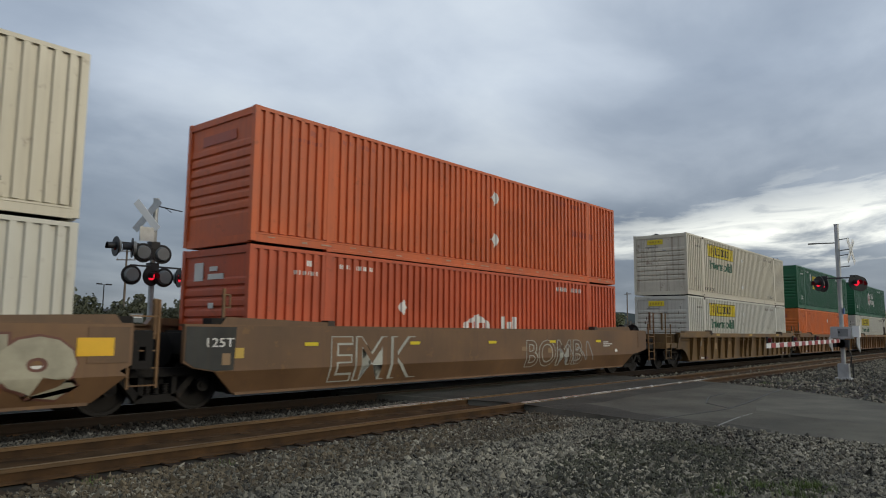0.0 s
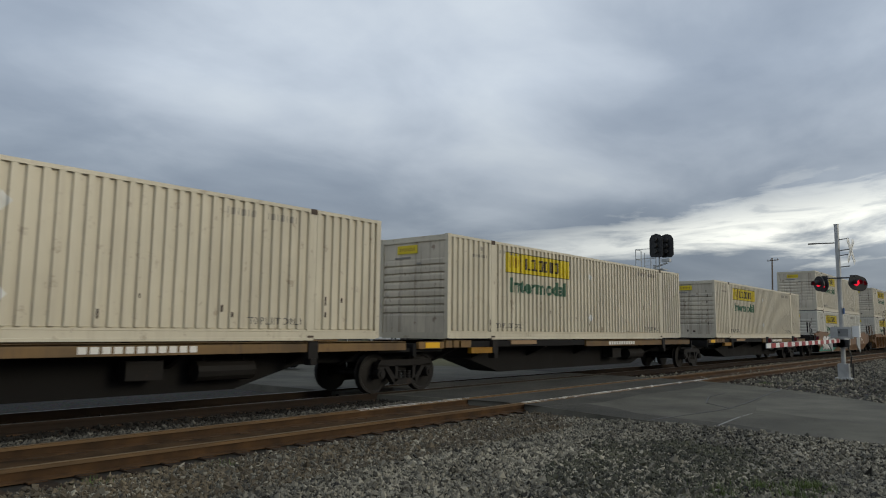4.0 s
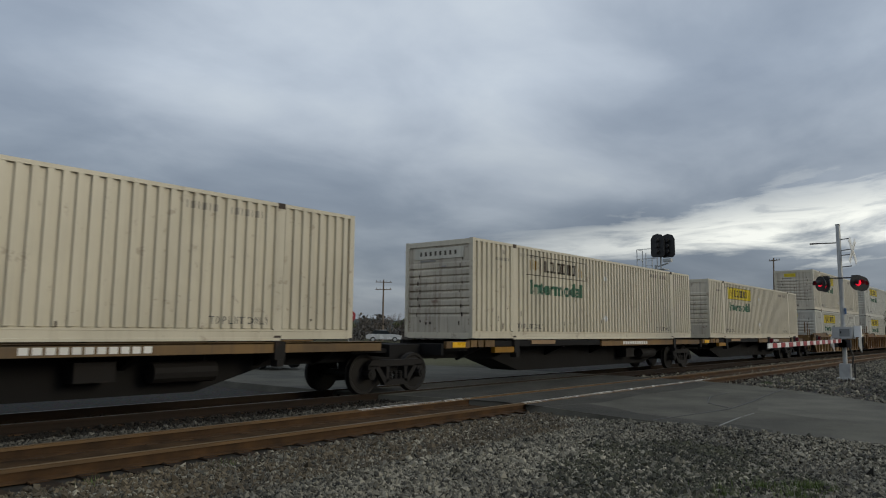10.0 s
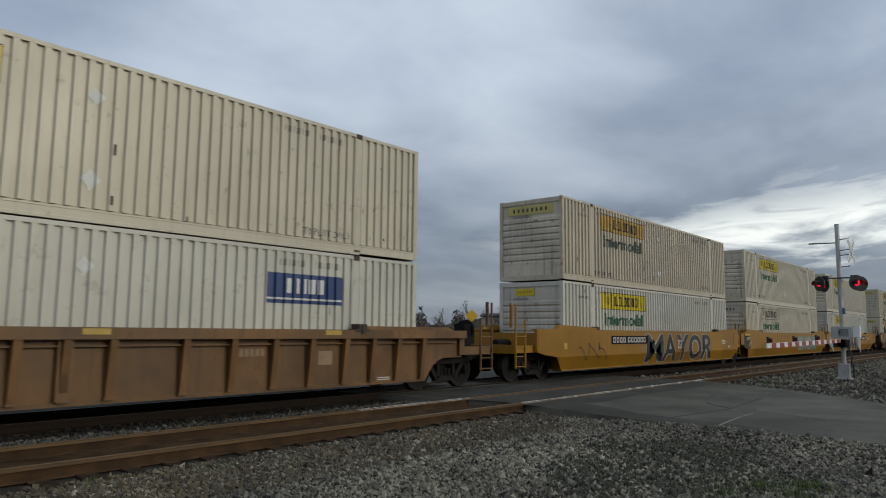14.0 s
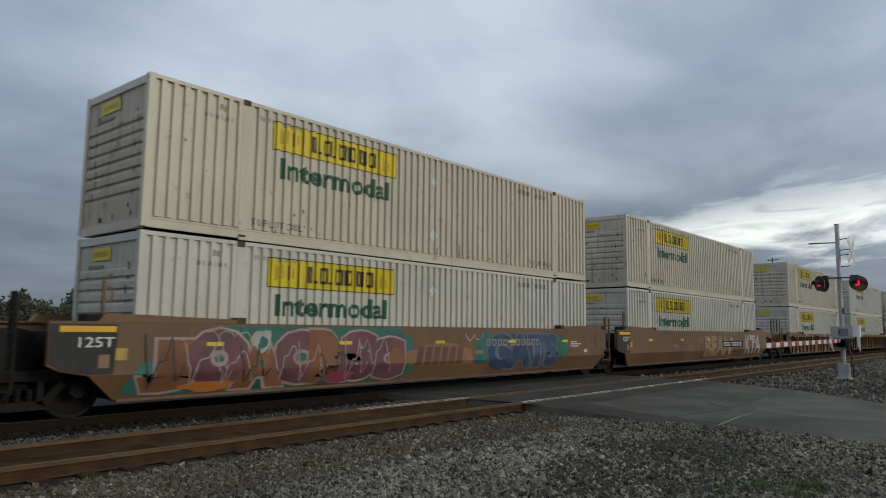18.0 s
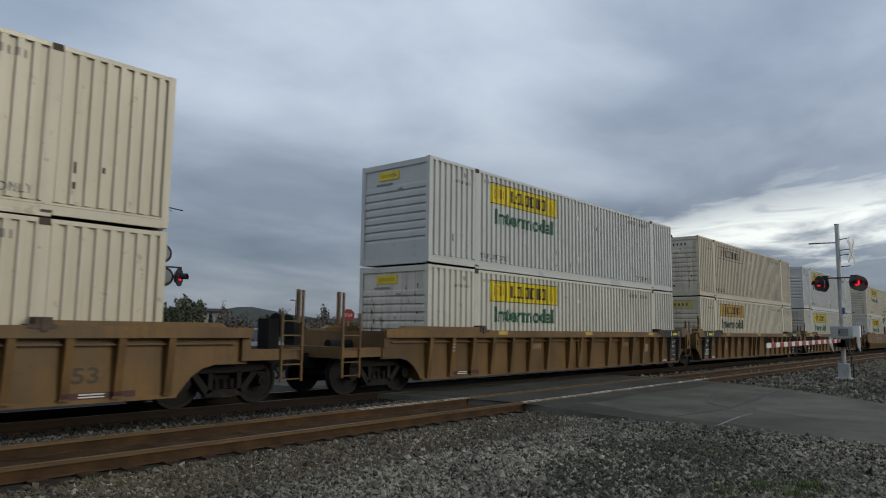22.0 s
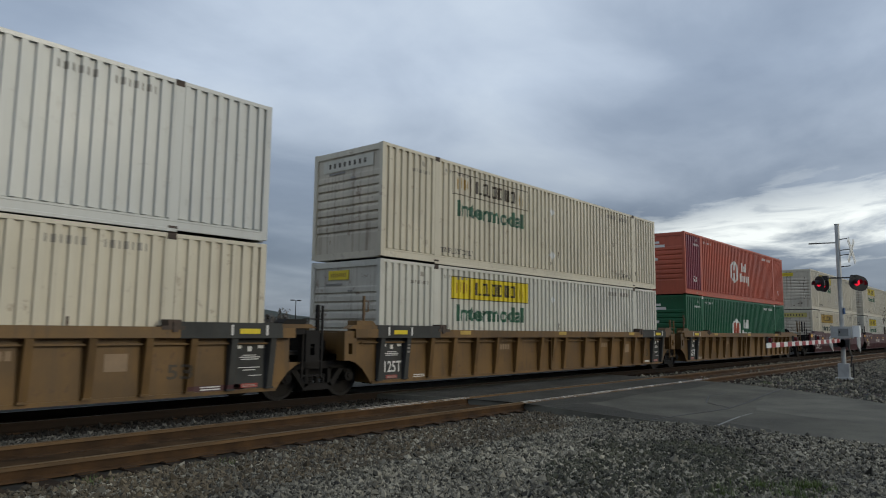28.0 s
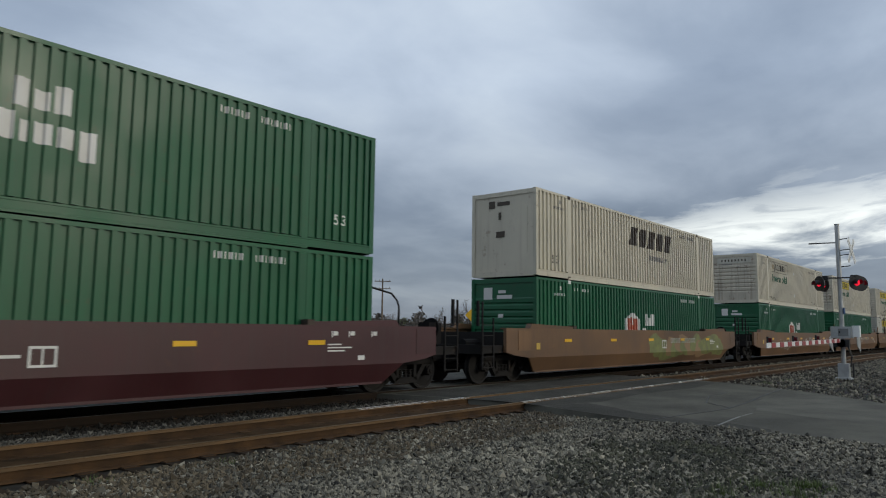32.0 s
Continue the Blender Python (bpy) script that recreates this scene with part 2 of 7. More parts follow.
RUSTPOST = mat("rust_eaten_cream_paint", (0.54, 0.47, 0.35), 0.6, var=0.25, scale=1.2, bump=0.1, streak=0.7, rust=1.0, rusty=(0.16, 0.065, 0.022), dirt=(0.26, 0.13, 0.05))
INKB = mat("dark_brown_lettering", (0.05, 0.035, 0.02), 0.5, var=0.2, bump=0.0)
INKG = mat("green_lettering", (0.016, 0.092, 0.046), 0.5, var=0.35, scale=3, bump=0.0, streak=0.2, dirt=(0.2, 0.2, 0.16))
INKPALE = mat("worn_pale_lettering", (0.33, 0.30, 0.25), 0.6, var=0.3, bump=0.0)
AMBER = mat("amber_brown_printing", (0.33, 0.19, 0.02), 0.5, var=0.25, bump=0.0)
INKGREY = mat("faded_grey_lettering", (0.26, 0.245, 0.22), 0.6, var=0.3, bump=0.0)
INKDIM = mat("dark_grey_stencil", (0.15, 0.14, 0.125), 0.6, var=0.35, scale=5, bump=0.0)
INKW = mat("white_lettering", (0.68, 0.66, 0.62), 0.55, var=0.15, bump=0.0)
NAVY = mat("navy_blue_decal", (0.03, 0.06, 0.17), 0.45, var=0.15, bump=0.0)
MAGRED = mat("magenta_red_repaint", (0.20, 0.032, 0.048), 0.5, var=0.18, scale=0.8, bump=0.05, streak=0.2, dirt=(0.10, 0.03, 0.03))
REDMARK = mat("dull_red_marking", (0.30, 0.05, 0.04), 0.55, var=0.2, bump=0.0)
G_TEAL = mat("teal_spray_paint", (0.05, 0.30, 0.24), 0.55, var=0.25, bump=0.03)
G_WHITE = mat("white_spray_paint", (0.62, 0.61, 0.59), 0.55, var=0.2, bump=0.03)
G_GREY = mat("grey_spray_paint", (0.28, 0.28, 0.27), 0.55, var=0.2, bump=0.03)
G_PINK = mat("magenta_spray_paint", (0.27, 0.045, 0.10), 0.55, var=0.25, bump=0.03)
G_BLUE = mat("blue_spray_paint", (0.06, 0.13, 0.27), 0.55, var=0.25, bump=0.03)
G_ORANGE = mat("orange_spray_paint", (0.50, 0.17, 0.03), 0.55, var=0.25, bump=0.03)
G_BLACK = mat("black_spray_paint", (0.03, 0.03, 0.035), 0.5, var=0.25, bump=0.03)
G_OLIVE = mat("olive_spray_paint", (0.17, 0.18, 0.06), 0.55, var=0.4, scale=2.5, bump=0.03)
G_CREAM = mat("faded_cream_spray_paint", (0.36, 0.33, 0.24), 0.6, var=0.3, scale=2.0, bump=0.03)
G_DEEP = mat("dull_teal_spray_paint", (0.030, 0.150, 0.125), 0.6, var=0.4, scale=1.5, bump=0.03, streak=0.2)
G_WILD = mat("purple_and_rust_spray_paint", (0.150, 0.058, 0.075), 0.6, var=0.35, scale=1.3, bump=0.03, rust=0.85, rusty=(0.235, 0.095, 0.045))
G_EMBER = mat("rust_orange_spray_paint", (0.215, 0.090, 0.042), 0.6, var=0.35, scale=1.3, bump=0.03, rust=0.7, rusty=(0.13, 0.05, 0.06))
G_BLUSH = mat("pale_pink_spray_line", (0.36, 0.27, 0.25), 0.6, var=0.3, scale=2.0, bump=0.0)
G_INDIGO = mat("dark_blue_spray_paint", (0.036, 0.060, 0.115), 0.6, var=0.4, scale=1.5, bump=0.03)
G_SLATE = mat("blue_grey_spray_paint", (0.115, 0.140, 0.175), 0.6, var=0.3, scale=2.0, bump=0.03)
G_LICHEN = mat("grey_green_spray_paint", (0.120, 0.150, 0.115), 0.6, var=0.3, scale=2.0, bump=0.03)
PATCH = mat("clean_tan_patch", (0.26, 0.165, 0.085), 0.6, var=0.15, bump=0.03)
REFLECT = mat("yellow_reflector", (0.75, 0.42, 0.01), 0.35, var=0.1, bump=0.0)
LAMPBLACK = mat("matt_black_lamp_housing", (0.012, 0.012, 0.013), 0.55, var=0.2, bump=0.05)
LENSOFF = mat("unlit_dark_red_lens", (0.10, 0.01, 0.015), 0.2, var=0.1, bump=0.0)
LENSBACK = mat("grey_lamp_back", (0.20, 0.21, 0.21), 0.45, 0.2, var=0.2, bump=0.03)
LENSON = glow("lit_red_lens", (0.85, 0.015, 0.04), 1.0)
SIGNW = mat("white_sign_face", (0.74, 0.74, 0.72), 0.4, var=0.08, bump=0.0)
SIGNR = mat("red_sign_face", (0.30, 0.035, 0.035), 0.4, var=0.1, bump=0.0)
SIGNY = mat("yellow_sign_face", (0.72, 0.42, 0.02), 0.4, var=0.1, bump=0.0)
WOODPOLE = mat("weathered_pole_wood", (0.16, 0.125, 0.095), 0.85, var=0.3, bump=0.3)
G_MINT = mat("pale_mint_spray_paint", (0.205, 0.275, 0.225), 0.6, var=0.3, scale=2.0, bump=0.03)
G_FADE = mat("faded_white_spray_paint", (0.40, 0.40, 0.35), 0.6, var=0.3, scale=2.0, bump=0.03)
G_FAINT = mat("worn_pale_spray_paint", (0.27, 0.185, 0.11), 0.65, var=0.3, scale=2.0, bump=0.03)
G_SAGE = mat("pale_sage_spray_paint", (0.27, 0.30, 0.215), 0.6, var=0.3, scale=1.6, bump=0.03)
G_RUST = mat("red_brown_spray_paint", (0.15, 0.060, 0.042), 0.65, var=0.3, scale=2.0, bump=0.03)
G_MAUVE = mat("mauve_spray_paint", (0.21, 0.085, 0.095), 0.6, var=0.35, scale=1.5, bump=0.03)
G_CLAY = mat("clay_spray_paint", (0.24, 0.12, 0.06), 0.6, var=0.35, scale=1.5, bump=0.03)

# ---- mesh helpers ----
def part(name, bm, material, parent=None, label=""):
    """Links a bmesh as one mesh object under a thing or a part."""
    me = bpy.data.meshes.new(name)
    bm.to_mesh(me)
    bm.free()
    me.materials.append(material)
    return hang(name, me, parent, label)


def hang(name, me, parent=None, label="", m=None):
    ob = new(name, me)
    if parent is not None:
        ob.parent = parent
    if m is not None:
        ob.matrix_basis = m
    if label:
        ob["label"] = label
    return ob


def box(bm, x0, x1, y0, y1, z0, z1, m=None):
    co = [(x, y, z) for x in (x0, x1) for y in (y0, y1) for z in (z0, z1)]
    v = [bm.verts.new(m @ Vector(c) if m is not None else c) for c in co]
    for f in ((0, 1, 3, 2), (4, 6, 7, 5), (0, 4, 5, 1), (2, 3, 7, 6), (0, 2, 6, 4), (1, 5, 7, 3)):
        bm.faces.new([v[i] for i in f])
    return v


def bar(bm, a, b, w, h=None):
    """A straight bar of section w x h from a to b."""
    a, b = Vector(a), Vector(b)
    m = Matrix.Translation(a) @ (b - a).to_track_quat("Z", "Y").to_matrix().to_4x4()
    h = h or w
    box(bm, -w / 2, w / 2, -h / 2, h / 2, 0, (b - a).length, m)


def rod(bm, a, b, r, n=8, r2=None):
    a, b = Vector(a), Vector(b)
    m = Matrix.Translation((a + b) / 2) @ (b - a).to_track_quat("Z", "Y").to_matrix().to_4x4()
    bmesh.ops.create_cone(bm, cap_ends=True, segments=n, radius1=r, radius2=r if r2 is None else r2, depth=(b - a).length, matrix=m)


def prism(bm, outline, y0, y1):
    """An outline in x and z, drawn out from y0 to y1."""
    a = [bm.verts.new((x, y0, z)) for x, z in outline]
    b = [bm.verts.new((x, y1, z)) for x, z in outline]
    bm.faces.new(a)
    bm.faces.new(b[::-1])
    k = len(outline)
    for i in range(k):
        bm.faces.new((a[i], b[i], b[(i + 1) % k], a[(i + 1) % k]))


def solid(*boxes):
    bm = bmesh.new()
    for b in boxes:
        box(bm, *b)
    return bm


def mesh_of(name, bm, material):
    me = bpy.data.meshes.new(name)
    bmesh.ops.recalc_face_normals(bm, faces=bm.faces)
    bm.to_mesh(me)
    bm.free()
    me.materials.append(material)
    return me


CACHE = {}


def cached(key, material, maker):
    """One mesh for each key and material."""
    k = (key, material.name)
    if k not in CACHE:
        CACHE[k] = mesh_of(key.split(":")[0], maker(), material)
    return CACHE[k]


def word(text, size, thick=0.0, shear=0.0, gap=1.0):
    """A bmesh of flat letters in x and y, that starts at the origin."""
    cu = bpy.data.curves.new("word", "FONT")
    cu.body, cu.size, cu.offset, cu.shear, cu.space_character = text, size, thick, shear, gap
    cu.resolution_u = 3
    ob = bpy.data.objects.new("word", cu)
    me = bpy.data.meshes.new_from_object(ob)
    bm = bmesh.new()
    bm.from_mesh(me)
    bpy.data.objects.remove(ob)
    bpy.data.meshes.remove(me)
    bpy.data.curves.remove(cu)
    return bm


def letters(text, width, height, thick=0.0, shear=0.0, gap=1.0):
    """Letters scaled to a given width and height."""
    bm = word(text, 1.0, thick, shear, gap)
    xs = [v.co.x for v in bm.verts]
    ys = [v.co.y for v in bm.verts]
    for v in bm.verts:
        v.co.x = (v.co.x - min(xs)) / (max(xs) - min(xs)) * width
        v.co.y = (v.co.y - min(ys)) / (max(ys) - min(ys)) * height
    return bm


def upright(bm, x, y, z):
    """Stands a flat drawing up in x and z at the plane y, to be read from -y."""
    for v in bm.verts:
        v.co = Vector((v.co.x + x, y, v.co.y + z))
    return bm


def sheet(*rects):
    """Flat rectangles (x0, x1, z0, z1) in x and y."""
    bm = bmesh.new()
    for x0, x1, z0, z1 in rects:
        bm.faces.new([bm.verts.new((x, z, 0)) for x, z in ((x0, z0), (x1, z0), (x1, z1), (x0, z1))])
    return bm


def shape(*pts):
    bm = bmesh.new()
    bm.faces.new([bm.verts.new((x, z, 0)) for x, z in pts])
    return bm


# ---- the containers, 53 feet long; x from the leading end, y from the middle, z from the base ----
LONG, WIDE, HIGH = 16.154, 2.59, 2.896
POSTS = (0.0, 1.98, 13.99, LONG - 0.13)
PITCHC, DEEP = 0.2365, 0.054


def ribs(x):
    """How far the corrugated side lies in from its outer face at x."""
    for p in POSTS:
        if p - 1e-6 <= x <= p + (0.13 if p in (POSTS[0], POSTS[3]) else 0.19):
            return 0.0
    f = (x / PITCHC) % 1.0
    if f < 0.44:
        return 0.0
    if f < 0.50:
        return DEEP * (f - 0.44) / 0.06
    if f < 0.94:
        return DEEP
    return DEEP * (1 - (f - 0.94) / 0.06)


def breaks(x0, x1):
    xs = [x0, x1]
    k = int(x0 / PITCHC) - 1
    while k * PITCHC < x1:
        xs += [(k + f) * PITCHC for f in (0.0, 0.44, 0.50, 0.94)]
        k += 1
    for p in POSTS:
        xs += [p, p + 0.13 if p in (POSTS[0], POSTS[3]) else p + 0.19]
    return sorted({round(x, 4) for x in xs if x0 - 1e-6 <= x <= x1 + 1e-6})


def side_wall():
    bm = bmesh.new()
    rows = []
    for x in breaks(0.0, LONG):
        eps = 1e-4
        for xx in (x - eps, x + eps):
            if 0 <= xx <= LONG:
                rows.append((x, -WIDE / 2 + ribs(xx)))
    rows = [r for i, r in enumerate(rows) if i == 0 or r != rows[i - 1]]
    sill = [bm.verts.new((x, -WIDE / 2 + 0.06, 0.225)) for x, y in rows]
    fold = [bm.verts.new((x, -WIDE / 2 + 0.06, 0.255)) for x, y in rows]
    low = [bm.verts.new((x, y, 0.262)) for x, y in rows]
    top = [bm.verts.new((x, y, HIGH - 0.05)) for x, y in rows]
    for i in range(len(rows) - 1):
        bm.faces.new((low[i], low[i + 1], top[i + 1], top[i]))
        bm.faces.new((fold[i], fold[i + 1], low[i + 1], low[i]))
        bm.faces.new((sill[i], sill[i + 1], fold[i + 1], fold[i]))
    return bm


def conform(bm, x, z, lift=0.004):
    """Lays a flat drawing on the corrugated side, with its origin at x, z."""
    for v in bm.verts:
        v.co.x += x
    bmesh.ops.triangulate(bm, faces=bm.faces[:])
    xs = [v.co.x for v in bm.verts]
    for cut in breaks(min(xs), max(xs))[1:-1]:
        bmesh.ops.bisect_plane(bm, geom=bm.verts[:] + bm.edges[:] + bm.faces[:], plane_co=(cut, 0, 0), plane_no=(1, 0, 0))
    for v in bm.verts:
        v.co = Vector((v.co.x, -WIDE / 2 + ribs(v.co.x) - lift, v.co.y + z))
    return bm


def front_end():
    """The end wall, pressed into horizontal ribs."""
    w = WIDE / 2 - 0.1
    line = [(0.035, 0.12), (0.035, 0.66)]
    for i in range(7):
        z = 0.72 + i * 0.222
        line += [(0.06, z), (0.06, z + 0.02), (0.022, z + 0.05), (0.022, z + 0.16), (0.035, z + 0.20)]
    line += [(0.035, HIGH - 0.1)]
    bm = bmesh.new()
    a = [bm.verts.new((x, -w, z)) for x, z in line]
    b = [bm.verts.new((x, w, z)) for x, z in line]
    for i in range(len(line) - 1):
        bm.faces.new((a[i], a[i + 1], b[i + 1], b[i]))
    back = [bm.verts.new((0.1, y, z)) for y, z in ((-w, 0.12), (w, 0.12), (w, HIGH - 0.1), (-w, HIGH - 0.1))]
    bm.faces.new(back)
    bm.faces.new((a[0], b[0], back[1], back[0]))
    bm.faces.new((a[-1], back[3], back[2], b[-1]))
    return bm


def flat_end():
    bm = bmesh.new()
    w = WIDE / 2
    box(bm, 0.03, 0.09, -w + 0.1, w - 0.1, 0.12, HIGH - 0.1)
    box(bm, 0.012, 0.03, -w + 0.35, -w + 0.42, 0.8, 2.3)
    return bm


def end_rail(top):
    w = WIDE / 2
    return solid((0.0, 0.10, -w + 0.12, w - 0.12, HIGH - 0.16, HIGH - 0.012)) if top else solid((0.0, 0.10, -w + 0.12, w - 0.12, 0.03, 0.20))


def door_leaf():
    bm = bmesh.new()
    box(bm, LONG - 0.10, LONG - 0.04, 0.01, WIDE / 2 - 0.12, 0.16, HIGH - 0.16)
    for y in (0.35, 0.85):
        rod(bm, (LONG - 0.02, y, 0.1), (LONG - 0.02, y, HIGH - 0.1), 0.017, 6)
    return bm


def bottom_rail():
    """The long lower rail with a lip, raised at both ends for the stacking fittings."""
    bm = bmesh.new()
    w = WIDE / 2
    rings = []
    for x, z, out in ((0.1, 0.045, 0.006), (1.99, 0.045, 0.006), (2.0, 0.012, 0.018), (14.15, 0.012, 0.018), (14.16, 0.045, 0.006), (LONG - 0.1, 0.045, 0.006)):
        rings.append([bm.verts.new((x, -w + y, q)) for y, q in ((0.06, z), (-out, z), (-out, z + 0.055), (-0.006, z + 0.062), (-0.006, 0.198), (-0.014, 0.204), (-0.014, 0.235), (0.06, 0.235))])
    for a, b in zip(rings, rings[1:]):
        for i in range(8):
            bm.faces.new((a[i], b[i], b[(i + 1) % 8], a[(i + 1) % 8]))
    bm.faces.new(rings[0])
    bm.faces.new(rings[-1][::-1])
    return bm


def make_container(name, style):
    S = STYLES[style]
    root = tagged(new(name), S["label"], "shipping container")
    paint = S["paint"]
    w = WIDE / 2
    turn = pose(LONG, 0, 0, 0, 0, 180)
    wall = cached("side_wall", paint, side_wall)
    hang("side_wall", wall, root)
    hang("side_wall", wall, root, m=turn)
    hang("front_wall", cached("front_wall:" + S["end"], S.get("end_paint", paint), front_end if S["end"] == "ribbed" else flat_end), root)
    for high in (True, False):
        end_bar = cached(f"end_rail:{high}", paint, lambda: end_rail(high))
        hang("end_rail", end_bar, root)
        hang("end_rail", end_bar, root, m=turn)
    leaf = cached("door", paint, door_leaf)
    hang("door", leaf, root)
    hang("door", leaf, root, m=Matrix.Diagonal((1, -1, 1, 1)))
    hang("roof", cached("roof", paint, lambda: solid((0.02, LONG - 0.02, -w + 0.02, w - 0.02, HIGH - 0.06, HIGH - 0.008))), root)
    hang("floor", cached("floor", DARK, lambda: solid((0.05, LONG - 0.05, -w + 0.05, w - 0.05, 0.08, 0.17))), root)
    rail = cached("top_rail", paint, lambda: solid((0.1, LONG - 0.1, -w - 0.004, -w + 0.06, HIGH - 0.075, HIGH)))
    hang("top_rail", rail, root)
    hang("top_rail", rail, root, m=turn)
    sill = cached("bottom_rail", paint, bottom_rail)
    hang("bottom_rail", sill, root)
    hang("bottom_rail", sill, root, m=turn)
    post = cached("corner_post", S.get("post_paint", paint), lambda: solid((-0.008, 0.125, -w - 0.008, -w + 0.12, 0.06, HIGH + 0.004)))
    for m in (None, turn, Matrix.Diagonal((1, -1, 1, 1)), turn @ Matrix.Diagonal((1, -1, 1, 1))):
        hang("corner_post", post, root, m=m)
    stack = cached("stacking_post", paint, lambda: solid((1.985, 2.165, -w - 0.007, -w + 0.05, 0.1, HIGH - 0.02)))
    iron = cached("corner_casting", S.get("iron", CASTING), corner_casting)
    for m in (None, turn, pose(LONG - 4.15, 0, 0), pose(-(LONG - 4.15), 0, 0) @ turn):
        hang("stacking_post", stack, root, m=m)
        for z in (0.0, HIGH - 0.114):
            hang("corner_casting", iron, root, m=(m or Matrix()) @ pose(0, 0, z))
    S["dress"](root, S)
    if paint in (RED, ORANGERED, ORANGE, BRICK):
        hang("scrape_marks", cached("scrape_marks", SCRAPE, lambda: scrapes(8)), root, "pale scrapes along the lower rail")["kind"] = "stuff"
    if paint is RED:
        placard(root, INKW, 4.55, 1.75, 0.17)
    return root


def corner_casting():
    bm = bmesh.new()
    w = WIDE / 2
    box(bm, 1.985, 2.163, -w - 0.012, -w + 0.12, 0.0, 0.118)
    box(bm, 2.03, 2.115, -w - 0.014, -w, 0.035, 0.085)
    return bm


def decal(root, name, key, material, maker, label=""):
    ob = hang(name, cached(name + ":" + key, material, maker), root, label)
    if name in ("small_lettering", "logo_scroll", "stencil", "end_lettering"):
        ob["kind"] = "stuff"


def blocks(n, x, z, w, h, gap=0.25, tall=()):
    """Plain blocks in a row that stand for letters."""
    step = w / n
    return sheet(*[(x + i * step, x + (i + 1 - gap) * step, z, z + (h * 1.25 if i in tall else h)) for i in range(n)])


def hollow(frames_, dots, low=0.14, high=0.50, t=0.08):
    """Hollow blocks and dots in a row that stand for a name."""
    rects = []
    for a, b in frames_:
        rects += [(a, a + t, low, high), (b - t, b, low, high), (a + t, b - t, low, low + t * 0.8), (a + t, b - t, high - t * 0.8, high)]
    rects += [(a, a + 0.06, low, low + 0.06) for a in dots]
    return sheet(*rects)


def placard(root, paint, x, z, s=0.2):
    decal(root, "placard", f"{x}{z}", paint, lambda: conform(shape((-s, 0), (0, -s * 1.15), (s, 0), (0, s * 1.15)), x, z, 0.012), "diamond placard plate")


def small_print(root, ink, seed):
    """Unreadable lines of lettering near the top, and at the stacking posts."""
    decal(root, "small_lettering", f"a{seed}", ink, lambda: conform(sheet(*[(i * 0.105, i * 0.105 + 0.05, 0, 0.10) for i in range(11) if i != 4]), 2.4, 2.56), "faded line of small lettering")
    decal(root, "small_lettering", f"b{seed}", ink, lambda: conform(sheet((0, 0.07, 0.2, 0.32), (0.12, 0.19, 0.2, 0.32), (-0.3, -0.25, 0, 0.09), (-0.2, -0.15, 0, 0.09), (-0.06, -0.01, 0, 0.09), (0.05, 0.1, 0, 0.09), (0.16, 0.21, 0, 0.09), (0.27, 0.32, 0, 0.09)), 1.45, 2.35), "faded line of small lettering")
    decal(root, "small_lettering", f"c{seed}", ink, lambda: conform(sheet(*[(i * 0.12, i * 0.12 + 0.06, 0, 0.14) for i in range(15) if i not in (6, 7)]), 11.9, 2.52), "faded line of small lettering")


